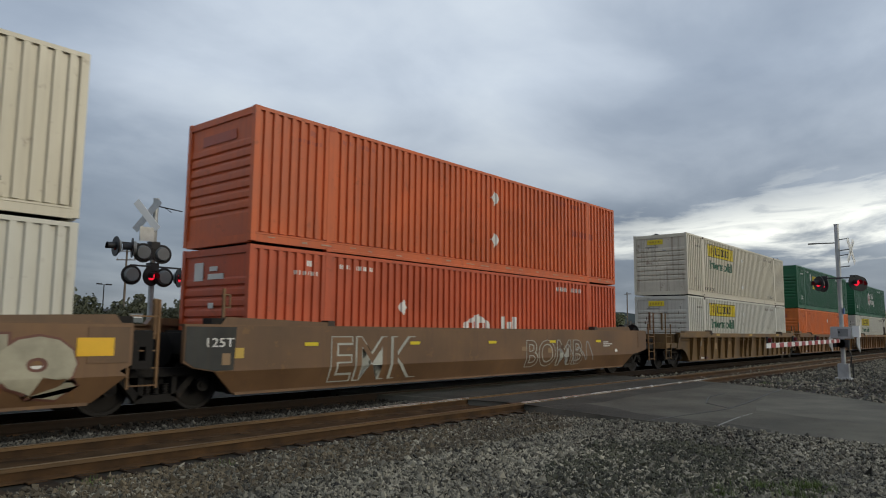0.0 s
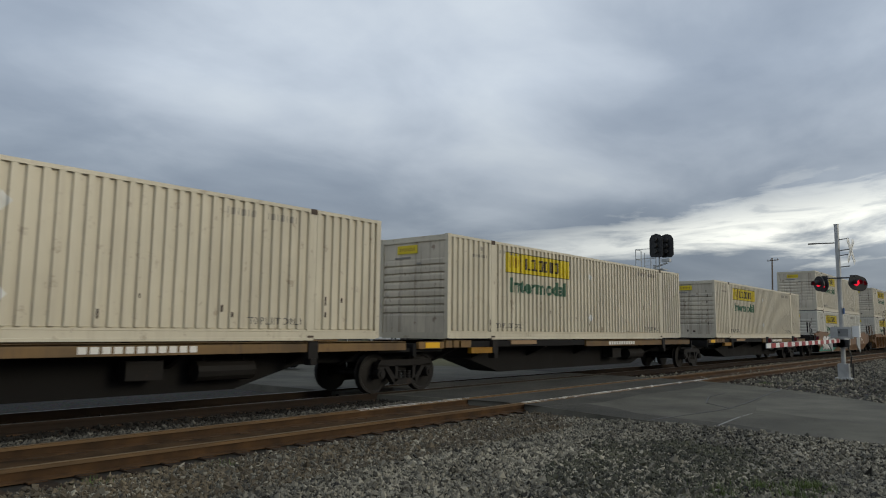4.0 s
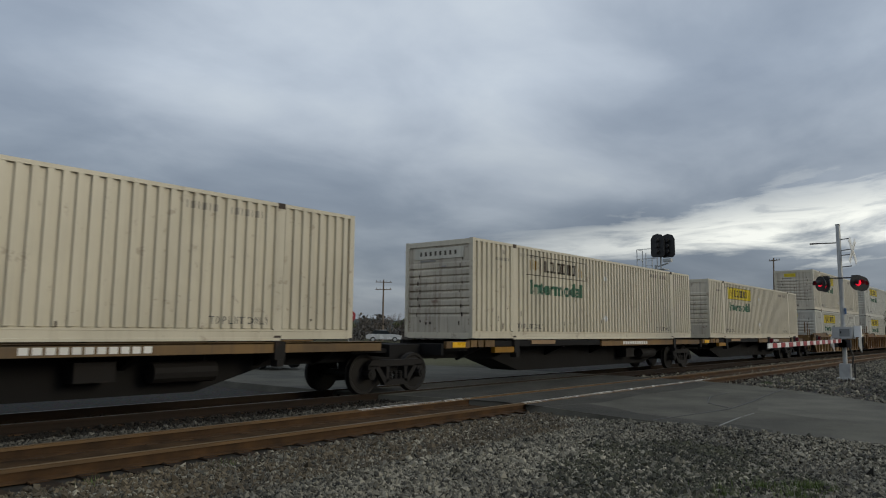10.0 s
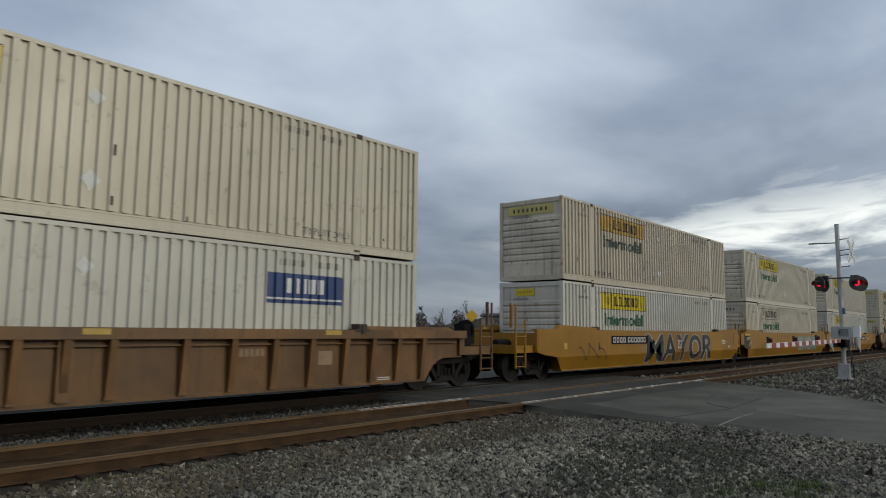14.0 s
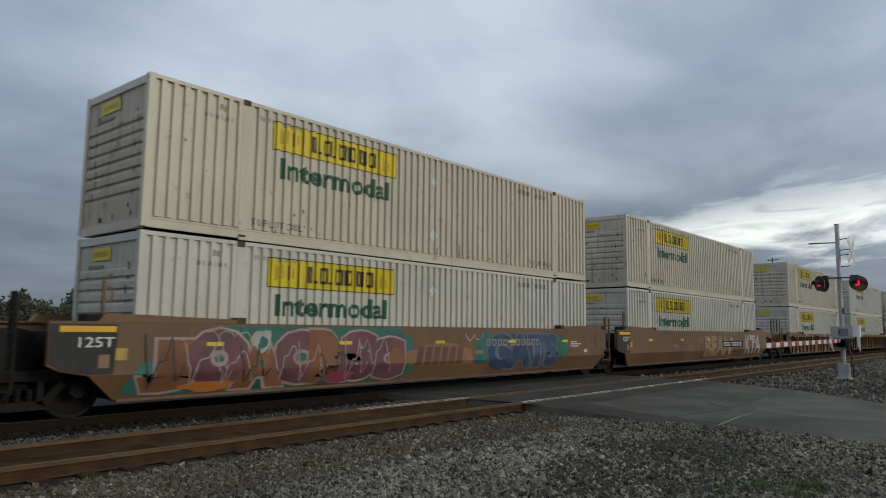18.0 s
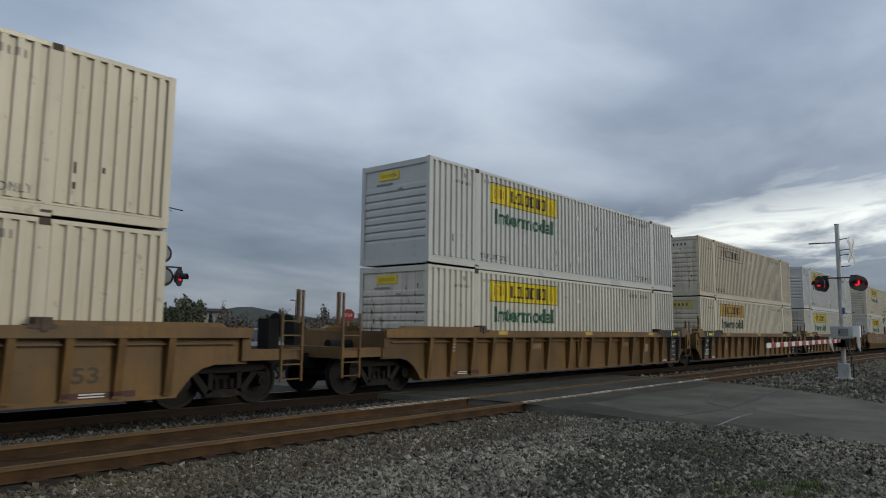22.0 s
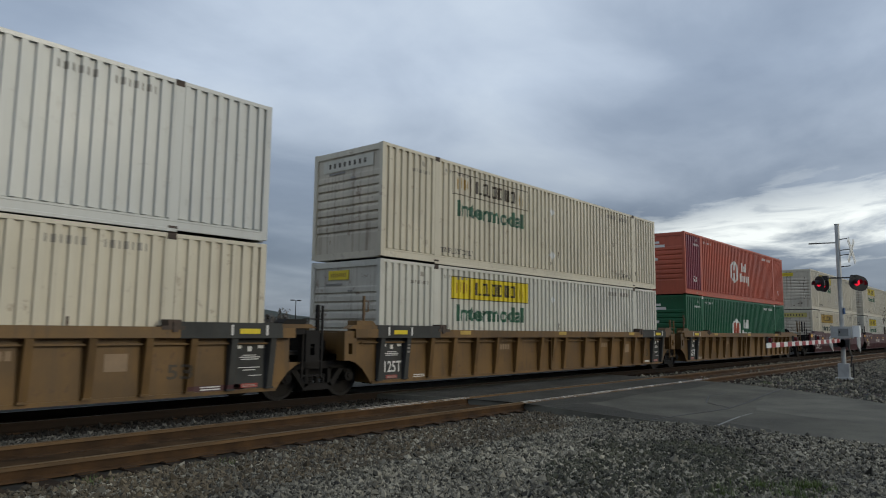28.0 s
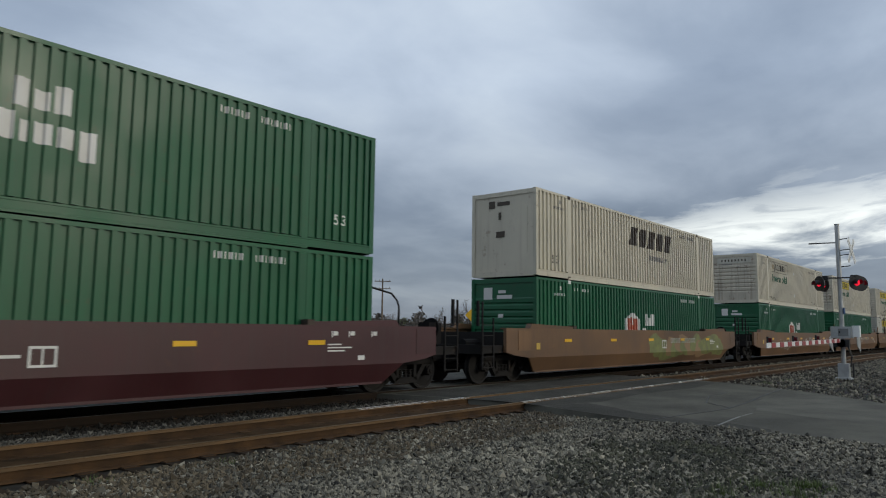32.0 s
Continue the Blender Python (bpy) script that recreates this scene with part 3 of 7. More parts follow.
def dress_cream(root, S):
    """The yellow name panel with plain blocks for the name, and the word below it."""
    x, z, w, h = 2.76, 2.02, 3.74, 0.63
    if S["panel"] is not None:
        decal(root, "logo_panel", "p", S["panel"], lambda: conform(sheet((0, w, 0, h)), x, z, 0.003), S["panel_label"])
    edge = INKB
    decal(root, "logo_border", "b", edge, lambda: conform(sheet((0, w, 0, 0.022), (0, w, h - 0.022, h), (0, 0.022, 0.022, h - 0.022), (w - 0.022, w, 0.022, h - 0.022), (0.78, 0.795, 0.03, h - 0.03), (w - 0.62, w - 0.605, 0.03, h - 0.03)), x, z, 0.006))
    decal(root, "company_name", "n", S["ink"], lambda: conform(hollow(((1.02, 1.19), (1.37, 1.61), (1.81, 2.05), (2.13, 2.37), (2.45, 2.69), (2.77, 3.00)), (1.24, 1.67)), x, z, 0.007), "plain blocks for a company name")
    decal(root, "logo_scroll", "s", AMBER, lambda: conform(sheet(*[(0.16 + 0.09 * i, 0.19 + 0.09 * i, 0.14 + 0.03 * (i % 3), 0.48 - 0.04 * (i % 2)) for i in range(6)], *[(w - 0.5 + 0.09 * i, w - 0.475 + 0.09 * i, 0.12, 0.46 - 0.06 * i) for i in range(4)]), x, z, 0.006))
    if S.get("word", True):
        decal(root, "lettering", "w", S["word_ink"], lambda: conform(letters("Intermodal", 3.28, 0.46, 0.030), x + 0.2, 1.42, 0.008), "large green word Intermodal")
    decal(root, "stencil", "t", S["stencil"], lambda: conform(letters("TOP LIFT ONLY", 1.42, 0.15, 0.004, gap=1.15), 2.3, 0.34, 0.005), "stencilled words TOP LIFT ONLY")
    decal(root, "stencil", "u", S["stencil"], lambda: conform(letters("TOP LIFT ONLY", 1.36, 0.15, 0.004, gap=1.15), 12.5, 0.34, 0.005), "stencilled words TOP LIFT ONLY")
    small_print(root, INKPALE, 1)
    placard(root, PLACARD, 7.95, 0.75, 0.17)
    placard(root, PLACARD, 7.95, 2.2, 0.15)
    if S["plate"] is not None:
        decal(root, "end_plate", "e", S["plate"], lambda: end_sheet(S["plate_box"]), S["plate_label"])
        y0, y1, z0, z1 = S["plate_box"]
        decal(root, "end_lettering", S["plate"].name, AMBER if S["plate"] is DECALY else INKB if S["plate"] is not INKGREY else INKW, lambda: end_sheet(*[(y0 + (y1 - y0) * (0.14 + 0.1 * i), y0 + (y1 - y0) * (0.18 + 0.1 * i), z0 + (z1 - z0) * 0.3, z0 + (z1 - z0) * 0.7) for i in range(8)], at=0.008))
    decal(root, "end_lettering", "f", INKGREY, lambda: end_sheet((0.1, 0.72, 2.28, 2.33), (-0.3, -0.12, 2.10, 2.15)))


def end_sheet(*rects, at=0.012):
    """Flat rectangles (y0, y1, z0, z1) on the end wall."""
    bm = bmesh.new()
    for y0, y1, z0, z1 in rects:
        box(bm, at, at + 0.01, y0, y1, z0, z1)
    return bm


def hexagon(x, z, w, h):
    return shape((x, z - h * 0.28), (x + w / 2, z - h / 2), (x + w, z - h * 0.28), (x + w, z + h * 0.28), (x + w / 2, z + h / 2), (x, z + h * 0.28))


def dress_hex(root, S):
    """A white hexagon with a barred sign, and two rows of blocks for the name."""
    x, z = S["logo"]
    decal(root, "logo_hexagon", f"{x}", INKW, lambda: conform(hexagon(0, 0, 1.26, 1.22), x, z, 0.004), "white hexagon with a barred sign")
    decal(root, "logo_sign", f"{x}", S["sign"], lambda: conform(sheet((0.24, 0.36, -0.36, 0.36), (0.42, 0.54, -0.36, 0.40), (0.72, 0.84, -0.40, 0.36), (0.90, 1.02, -0.36, 0.36), (0.54, 0.72, -0.08, 0.10)), x, z, 0.008))
    decal(root, "company_name", f"{x}", INKW, lambda: conform(sheet((0.26, 0.48, 0.03, 0.50), (0.55, 0.79, 0.03, 0.35), (0.87, 1.14, 0.03, 0.50), (0.00, 0.29, -0.53, -0.07), (0.37, 0.50, -0.53, -0.18), (0.58, 0.87, -0.53, -0.18), (0.95, 1.21, -0.53, -0.18), (1.29, 1.58, -0.70, -0.18)), x + 1.5, z + 0.06, 0.005), "plain white blocks of a company name")
    if S["paint"] is BRICK:
        decal(root, "repainted_panel", "m", MAGRED, lambda: conform(sheet((0, 1.82, 0, 2.5)), 0.14, 0.275, 0.003), "magenta-red repainted end bay")
    small_print(root, INKW, 2)
    decal(root, "length_number", "53", INKW, lambda: conform(letters("53", 0.44, 0.27, 0.012), 1.0, 0.62, 0.005), "white number 53")
    decal(root, "length_number", "53b", INKW, lambda: conform(letters("53", 0.40, 0.24, 0.01), 14.9, 0.62, 0.005), "white number 53")
    decal(root, "end_plate", "h", INKW, lambda: end_sheet((0.45, 0.80, 2.20, 2.60)), "white sign and blocks on the end wall")
    decal(root, "end_lettering", "h", INKW, lambda: end_sheet((-0.35, 0.25, 2.22, 2.34), (-0.1, 0.2, 2.40, 2.50), (0.0, 0.2, 1.6, 1.72), (0.35, 0.5, 0.7, 0.95)))


def scrapes(seed):
    """Pale scrapes along the lower rail."""
    rs = random.Random(seed)
    x, rects = 0.4, []
    while x < 15.5:
        w = rs.uniform(0.12, 0.4)
        z = rs.uniform(0.09, 0.15)
        rects.append((x, x + w, z, z + rs.uniform(0.02, 0.045)))
        x += w + rs.uniform(0.25, 0.9)
    return upright(sheet(*rects), 0, -WIDE / 2 - 0.021, 0)


def dress_square(root, S):
    x, z = S["logo"]
    decal(root, "logo_panel", "square", S["panel"], lambda: conform(sheet((0, 1.44, 0, 0.92)), x, z, 0.003), "yellow square panel with blue blocks")
    decal(root, "company_name", "square", NAVY, lambda: conform(sheet(*[(q, q + 0.09, 0.12, 0.80 if q != 0.66 else 0.60) for q in (0.12, 0.30, 0.48, 0.66, 0.84, 1.02, 1.20)]), x, z, 0.007))
    small_print(root, INKW, 3)
    placard(root, INKW, 3.8, 2.28, 0.24)
    decal(root, "length_number", "53", INKW, lambda: conform(letters("53", 0.44, 0.27, 0.012), 1.0, 1.95, 0.005), "white number 53")
    decal(root, "end_plate", "m", PALEY, lambda: end_sheet((-0.3, 0.5, 1.9, 2.4)), "faded yellow panel on the end wall")


def dress_orange(root, S):
    placard(root, INKW, 8.45, 2.2)
    placard(root, INKW, 8.45, 0.95)
    small_print(root, BRICK, 4)
    decal(root, "company_name", "o", BRICK, lambda: conform(blocks(9, 0, 0, 1.5, 0.22), 13.0, 1.55, 0.005), "dark blocks of a company name")
    decal(root, "end_lettering", "o", BRICK, lambda: end_sheet((-0.6, 0.7, 2.3, 2.52)))


def dress_wing(root, S):
    x, z = 5.95, 1.12
    if S["sign"]:
        decal(root, "logo_sign", "sw", INKB, lambda: conform(shape((0, 1.15), (0.3, 1.2), (1.0, 0.75), (1.05, 0.1), (0.75, 0.0), (0.7, 0.55), (0.2, 0.95)), x, z, 0.005), "dark winged sign")
        decal(root, "logo_sign", "sy", DECALY, lambda: conform(shape((0.45, 0.85), (0.85, 0.65), (0.88, 0.30), (0.62, 0.5)), x, z, 0.008))
        decal(root, "company_name", "sw", INKB, lambda: conform(slanted(5, 0, 0, 2.9, 0.46), x + 1.35, z + 0.33, 0.005), "dark slanted blocks of a company name")
    else:
        decal(root, "company_name", "sx", INKB, lambda: conform(slanted(5, 0, 0, 4.2, 0.74), x + 0.85, z + 0.58, 0.006), "dark slanted blocks of a company name")
        decal(root, "company_name", "sz", INKGREY, lambda: conform(slanted(7, 0, 0, 1.9, 0.2), x + 2.6, z + 0.1, 0.005))
    small_print(root, INKGREY, 5)
    decal(root, "length_number", "k", INKB, lambda: conform(letters("53", 0.42, 0.27, 0.01), 0.95, 0.5, 0.005), "black number 53")
    decal(root, "end_plate", "s", INKB, lambda: end_sheet((0.35, 0.6, 2.35, 2.6), (-0.25, 0.25, 2.42, 2.55), (-0.05, 0.3, 1.35, 1.55), (0.1, 0.2, 1.95, 2.2)))


def slanted(n, x, z, w, h):
    bm = bmesh.new()
    step = w / n
    for i in range(n):
        x0 = x + i * step
        bm.faces.new([bm.verts.new((a, b, 0)) for a, b in ((x0, z), (x0 + step * 0.74, z), (x0 + step * 0.74 + h * 0.25, z + h), (x0 + h * 0.25, z + h))])
    return bm


def dress_sticker(root, S):
    dress_cream(root, S)
    decal(root, "blue_sticker", "ul", NAVY, lambda: conform(sheet((0, 2.1, 0, 0.64)), 11.6, 1.72, 0.004), "navy blue advertising sticker")
    decal(root, "sticker_name", "ul", INKW, lambda: conform(sheet((0.5, 0.66, 0.2, 0.52), (0.76, 0.88, 0.2, 0.52), (0.96, 1.03, 0.2, 0.52), (1.12, 1.30, 0.2, 0.52), (1.38, 1.54, 0.2, 0.52), (0.0, 2.1, 0.06, 0.1)), 11.6, 1.74, 0.008))


SMALL_PLATE, WIDE_PLATE = (-0.15, 0.62, 2.42, 2.66), (-0.95, 0.95, 2.36, 2.68)


def cream(paint, panel, plate, word=True, ink=INKB, dress=dress_cream, panel_label="yellow name panel", text="cream corrugated steel container with a yellow name panel", word_ink=INKG, stencil=INKDIM):
    return {"paint": paint, "panel": panel, "plate": plate, "plate_box": SMALL_PLATE if plate is DECALY else WIDE_PLATE, "plate_label": "name plate on the end wall", "word": word,
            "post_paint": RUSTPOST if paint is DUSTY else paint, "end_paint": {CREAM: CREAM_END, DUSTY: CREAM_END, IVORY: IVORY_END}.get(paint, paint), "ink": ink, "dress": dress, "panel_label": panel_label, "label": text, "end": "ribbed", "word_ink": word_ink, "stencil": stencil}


STYLES = {
    "cream": cream(CREAM, DECALY, DECALY),
    "cream_low": cream(IVORY, DECALY, DECALY, text="ivory corrugated steel container with a yellow name panel"),
    "cream_dirty": cream(DUSTY, DIMY, PALEY, word_ink=INKDG, text="dusty beige container with a yellow panel and rust stains"),
    "cream_wide": cream(CREAM, DIMY, PALEY, word_ink=INKDG, text="cream corrugated steel container with a yellow panel and pale end plate"),
    "cream_line": cream(CREAM, None, PALEPLATE, ink=INKB, text="dusty cream container with a thin outlined name panel"),
    "cream_bare": cream(DUSTY, None, PALEPLATE, word=False, text="rust-streaked cream container with an outlined name panel"),
    "cream_white": cream(WHITE, DECALY, DECALY, text="clean white corrugated container with a yellow name panel"),
    "cream_sticker": cream(IVORY, DECALY, DECALY, dress=dress_sticker, text="cream container with a yellow panel and a blue sticker"),
    "hex_green": {"paint": GREEN, "label": "dark green corrugated container with a white hexagon", "end": "ribbed", "dress": dress_hex, "logo": (6.5, 1.64), "sign": REDMARK, "iron": GREEN},
    "hex_low": {"paint": GREEN, "label": "dark green container with a white hexagon low on its side", "end": "ribbed", "dress": dress_hex, "logo": (6.35, 1.35), "sign": BRICK, "iron": INKW},
    "hex_red": {"paint": BRICK, "label": "brick-red corrugated container with a white hexagon", "end": "ribbed", "dress": dress_hex, "logo": (6.3, 1.50), "sign": BRICK, "iron": BRICK},
    "hex_old": {"paint": RED, "label": "faded red corrugated container with a white hexagon", "end": "ribbed", "dress": dress_hex, "logo": (7.0, 1.05), "sign": RED, "iron": RED},
    "square": {"paint": GREEN, "label": "green corrugated container with a yellow and blue panel", "end": "ribbed", "dress": dress_square, "logo": (4.45, 1.50), "panel": DECALY, "iron": GREEN},
    "square_low": {"paint": GREEN, "label": "green container with an orange and blue panel", "end": "ribbed", "dress": dress_square, "logo": (6.6, 1.35), "panel": DIMY, "iron": GREEN},
    "orange": {"paint": ORANGE, "label": "bright orange corrugated container with white placards", "end": "ribbed", "dress": dress_orange, "iron": RED},
    "redplain": {"paint": ORANGERED, "label": "faded red-orange corrugated container with white placards", "end": "ribbed", "dress": dress_orange, "iron": RED},
    "wing": {"paint": WHITE, "label": "white corrugated container with a dark winged sign", "end": "flat", "dress": dress_wing, "sign": True},
    "wing_old": {"paint": CREAM, "label": "cream container with dark slanted name blocks", "end": "flat", "dress": dress_wing, "sign": False},
}

# ---- the rail cars; x from the leading end of the load, y from the track's middle, z from the rail tops ----
HALF, WHEEL = 1.575, 0.4826
FLIP = Matrix.Diagonal((1, -1, 1, 1))
TURN = pose(LONG, 0, 0, 0, 0, 180)
POSTX = [-0.10, 0.80, 1.70, 2.62, 3.6, 4.58, 5.62, 6.95, 7.68, 8.42, 9.75, 10.75, 11.72, 12.68, 13.65, 14.5, 15.35, 16.25]
WHEELSETS = []


def truck_bolster():
    return solid((-0.2, 0.2, -0.9, 0.9, 0.50, 0.80), (-0.35, 0.35, -0.45, 0.45, 0.78, 0.95))


def truck_sideframe():
    bm = bmesh.new()
    y0, y1 = -1.08, -0.93
    prism(bm, [(-0.98, 0.70), (-0.86, 0.82), (0.86, 0.82), (0.98, 0.70), (0.94, 0.66), (-0.94, 0.66)], y0, y1)
    for s in (-1, 1):
        prism(bm, [(s * 0.98, 0.70), (s * 0.98, 0.38), (s * 0.82, 0.38), (s * 0.74, 0.68)][::s], y0, y1)
        prism(bm, [(s * 0.78, 0.68), (s * 0.62, 0.68), (s * 0.30, 0.30), (s * 0.42, 0.24)][::s], y0, y1)
        box(bm, s * 0.32 - 0.05, s * 0.32 + 0.05, y0, y1, 0.30, 0.68)
        rod(bm, (s * 0.89, -1.12, WHEEL), (s * 0.89, -0.9, WHEEL), 0.13, 12)
        rod(bm, (s * 0.89, -1.15, WHEEL), (s * 0.89, -1.11, WHEEL), 0.07, 8)
    prism(bm, [(-0.44, 0.20), (0.44, 0.20), (0.36, 0.34), (-0.36, 0.34)], y0, y1)
    return bm


def lathe(bm, line, n=28):
    """Turns a line of (y, radius) round the y axis into one closed body."""
    rings = []
    for y, r in line:
        rings.append([bm.verts.new((r * math.cos(2 * math.pi * i / n), y, r * math.sin(2 * math.pi * i / n))) for i in range(n)])
    for a, b in zip(rings, rings[1:]):
        for i in range(n):
            bm.faces.new((a[i], a[(i + 1) % n], b[(i + 1) % n], b[i]))
    bm.faces.new(rings[0])
    bm.faces.new(rings[-1][::-1])


def truck_spring():
    bm = bmesh.new()
    line = []
    for q in range(5):
        z = 0.345 + q * 0.042
        line += [(z, 0.047), (z + 0.006, 0.066), (z + 0.018, 0.066), (z + 0.024, 0.047)]
    lathe(bm, line, 10)
    bmesh.ops.rotate(bm, verts=bm.verts, cent=(0, 0, 0), matrix=Matrix.Rotation(radians(90), 3, "X"))
    return bm


def wheelset():
    bm = bmesh.new()
    half = [(1.05, 0.08), (0.86, 0.08), (0.855, 0.14), (0.83, 0.16), (0.80, WHEEL - 0.09), (0.83, WHEEL - 0.06), (0.83, WHEEL), (0.72, WHEEL + 0.003), (0.70, WHEEL + 0.026), (0.685, WHEEL + 0.02), (0.69, WHEEL - 0.06), (0.72, 0.16), (0.68, 0.09)]
    lathe(bm, [(-y, r) for y, r in half] + half[::-1])
    return bm


def truck(parent, x):
    t = hang("truck", cached("truck", BLACK, truck_bolster), parent, "cast steel truck with roller bearings", pose(x, 0, 0))
    frame_mesh = cached("sideframe", DARK, truck_sideframe)
    hang("sideframe", frame_mesh, t)
    hang("sideframe", frame_mesh, t, m=FLIP)
    sp = cached("spring", TREAD, truck_spring)
    for sx in (-0.17, 0, 0.17):
        hang("spring", sp, t, m=pose(sx, -1.02, 0))
    for sx in (-0.89, 0.89):
        w = hang("wheelset", cached("wheelset", TREAD, wheelset), t)
        w.matrix_parent_inverse = pose(sx, 0, WHEEL)
        WHEELSETS.append(w)
    return t


def side_outline(xl, xr, top):
    """A side sheet that rises over the trucks at both ends."""
    def arch(s, x0, far):
        return [(x0 - s * 0.32, 0.30), (x0 - s * 0.44, 0.46), (x0 - s * 0.60, 0.64), (x0 - s * 0.82, 0.78), (x0 - s * 1.05, 0.84), (far, 0.84)]
    return [(xl, top)] + arch(1, 0, xl)[::-1] + arch(-1, LONG, xr) + [(xr, top)]


def gusset(out=0.0):
    """A tapered side post."""
    bm = bmesh.new()
    for x0, x1 in ((-0.065 - out, 0.065 + out),):
        a = [bm.verts.new((x0, y, z)) for y, z in ((-HALF + 0.012 - out, 1.36), (-1.455 - out, 0.36), (-1.33, 0.36), (-1.33, 1.36))]
        b = [bm.verts.new((x1, y, z)) for y, z in ((-HALF + 0.012 - out, 1.36), (-1.455 - out, 0.36), (-1.33, 0.36), (-1.33, 1.36))]
        bm.faces.new(a)
        bm.faces.new(b[::-1])
        for i in range(4):
            bm.faces.new((a[i], b[i], b[(i + 1) % 4], a[(i + 1) % 4]))
    box(bm, -0.085, 0.085, -1.47, -1.33, 0.34, 0.375)
    return bm


def ladder(root, key, reach, low, high, paint, m):
    """Two stiles, five rungs and a grab post."""
    def stile(x, top):
        bm = bmesh.new()
        bar(bm, (x, -1.46, low), (x, -1.46, top), 0.045)
        return bm

    def rung():
        bm = bmesh.new()
        bar(bm, (-reach, -1.46, 0), (-reach + 0.52, -1.46, 0), 0.026)
        return bm

    def post():
        bm = bmesh.new()
        bar(bm, (-reach, -1.30, high - 0.7), (-reach, -1.30, high + 0.02), 0.07)
        return bm
    whole = hang("ladder", cached("ladder:" + key, paint, lambda: stile(-reach, high)), root, m=m)
    hang("stile", cached("stile:" + key, paint, lambda: stile(-reach + 0.52, high - 0.45)), whole)
    for i in range(5):
        hang("rung", cached("rung:" + key, paint, rung), whole, m=pose(0, 0, low + 0.05 + i * 0.30))
    hang("grab_post", cached("grab_post:" + key, paint, post), whole)
    return whole


def brake_stand():
    bm = bmesh.new()
    box(bm, -3.0, -2.72, 0.35, 0.75, 1.1, 1.75)
    return bm


def brake_wheel():
    bm = bmesh.new()
    rod(bm, (-3.02, 0.55, 1.6), (-3.08, 0.55, 1.6), 0.28, 14)
    return bm


def air_pipe():
    bm = bmesh.new()
    rod(bm, (-2.5, -0.3, 1.15), (-1.5, -0.3, 1.15), 0.14, 10)
    return bm


def outer_deck():
    bm = bmesh.new()
    box(bm, -3.05, -0.3, -1.28, 1.28, 0.98, 1.06)
    box(bm, -3.1, -2.98, -1.44, 1.44, 0.88, 1.14)
    box(bm, -3.0, -1.7, -1.44, -1.36, 0.90, 1.12)
    box(bm, -3.0, -1.7, 1.36, 1.44, 0.90, 1.12)
    box(bm, -1.8, -1.6, -1.47, 1.47, 0.9, 1.5)
    bar(bm, (-1.7, -1.42, 1.12), (-1.7, -1.42, 1.5), 0.2)
    return bm


def inner_deck():
    bm = bmesh.new()
    box(bm, -1.2, -0.3, -1.26, 1.26, 0.98, 1.06)
    box(bm, -1.27, -1.12, -1.28, 1.28, 1.06, 1.46)
    box(bm, -1.62, -0.3, -0.35, 0.35, 0.72, 0.98)
    return bm


def end_block():
    """The cast block at a corner of the car, with a square hole through it."""
    return solid((-1.30, -0.94, -1.53, -1.26, 1.22, 1.50), (-1.30, -1.18, -1.53, -1.26, 0.84, 1.22), (-1.06, -0.94, -1.53, -1.26, 0.84, 1.22), (-1.18, -1.06, -1.53, -1.26, 0.84, 0.98), (-1.18, -1.06, -1.30, -1.26, 0.98, 1.22))


def end_box():
    bm = bmesh.new()
    prism(bm, [(-0.93, 1.42), (-0.34, 1.42), (-0.34, 1.66), (-0.42, 1.74), (-0.93, 1.74)], -1.52, -1.20)
    return bm


def grab_pipe():
    bm = bmesh.new()
    bar(bm, (-0.62, -1.40, 1.70), (-0.62, -1.40, 2.32), 0.05)
    for z in (1.95, 2.2):
        bar(bm, (-0.62, -1.40, z), (-0.48, -1.40, z), 0.025)
    bar(bm, (-0.48, -1.40, 1.95), (-0.48, -1.40, 2.2), 0.025)
    return bm


def joint_drum():
    """The black articulated joint over the shared truck."""
    bm = bmesh.new()
    rod(bm, (LONG + 1.67, -0.86, 1.13), (LONG + 1.67, 0.86, 1.13), 0.37, 18)
    box(bm, LONG + 1.1, LONG + 2.2, -0.4, 0.4, 0.7, 1.0)
    return bm


def draft_sill():
    bm = bmesh.new()
    box(bm, -3.2, -0.3, -0.32, 0.32, 0.64, 0.98)
    box(bm, -3.55, -3.15, -0.13, 0.13, 0.70, 0.92)
    return bm


def knuckle():
    bm = bmesh.new()
    box(bm, -3.66, -3.50, -0.16, 0.06, 0.66, 0.98)
    box(bm, -3.72, -3.58, -0.02, 0.16, 0.70, 0.94)
    return bm


def hose():
    bm = bmesh.new()
    rod(bm, (-3.2, 0.25, 0.75), (-3.4, 0.35, 0.45), 0.03, 6)
    rod(bm, (-3.38, 0.345, 0.46), (-3.66, 0.1, 0.40), 0.03, 6)
    return bm


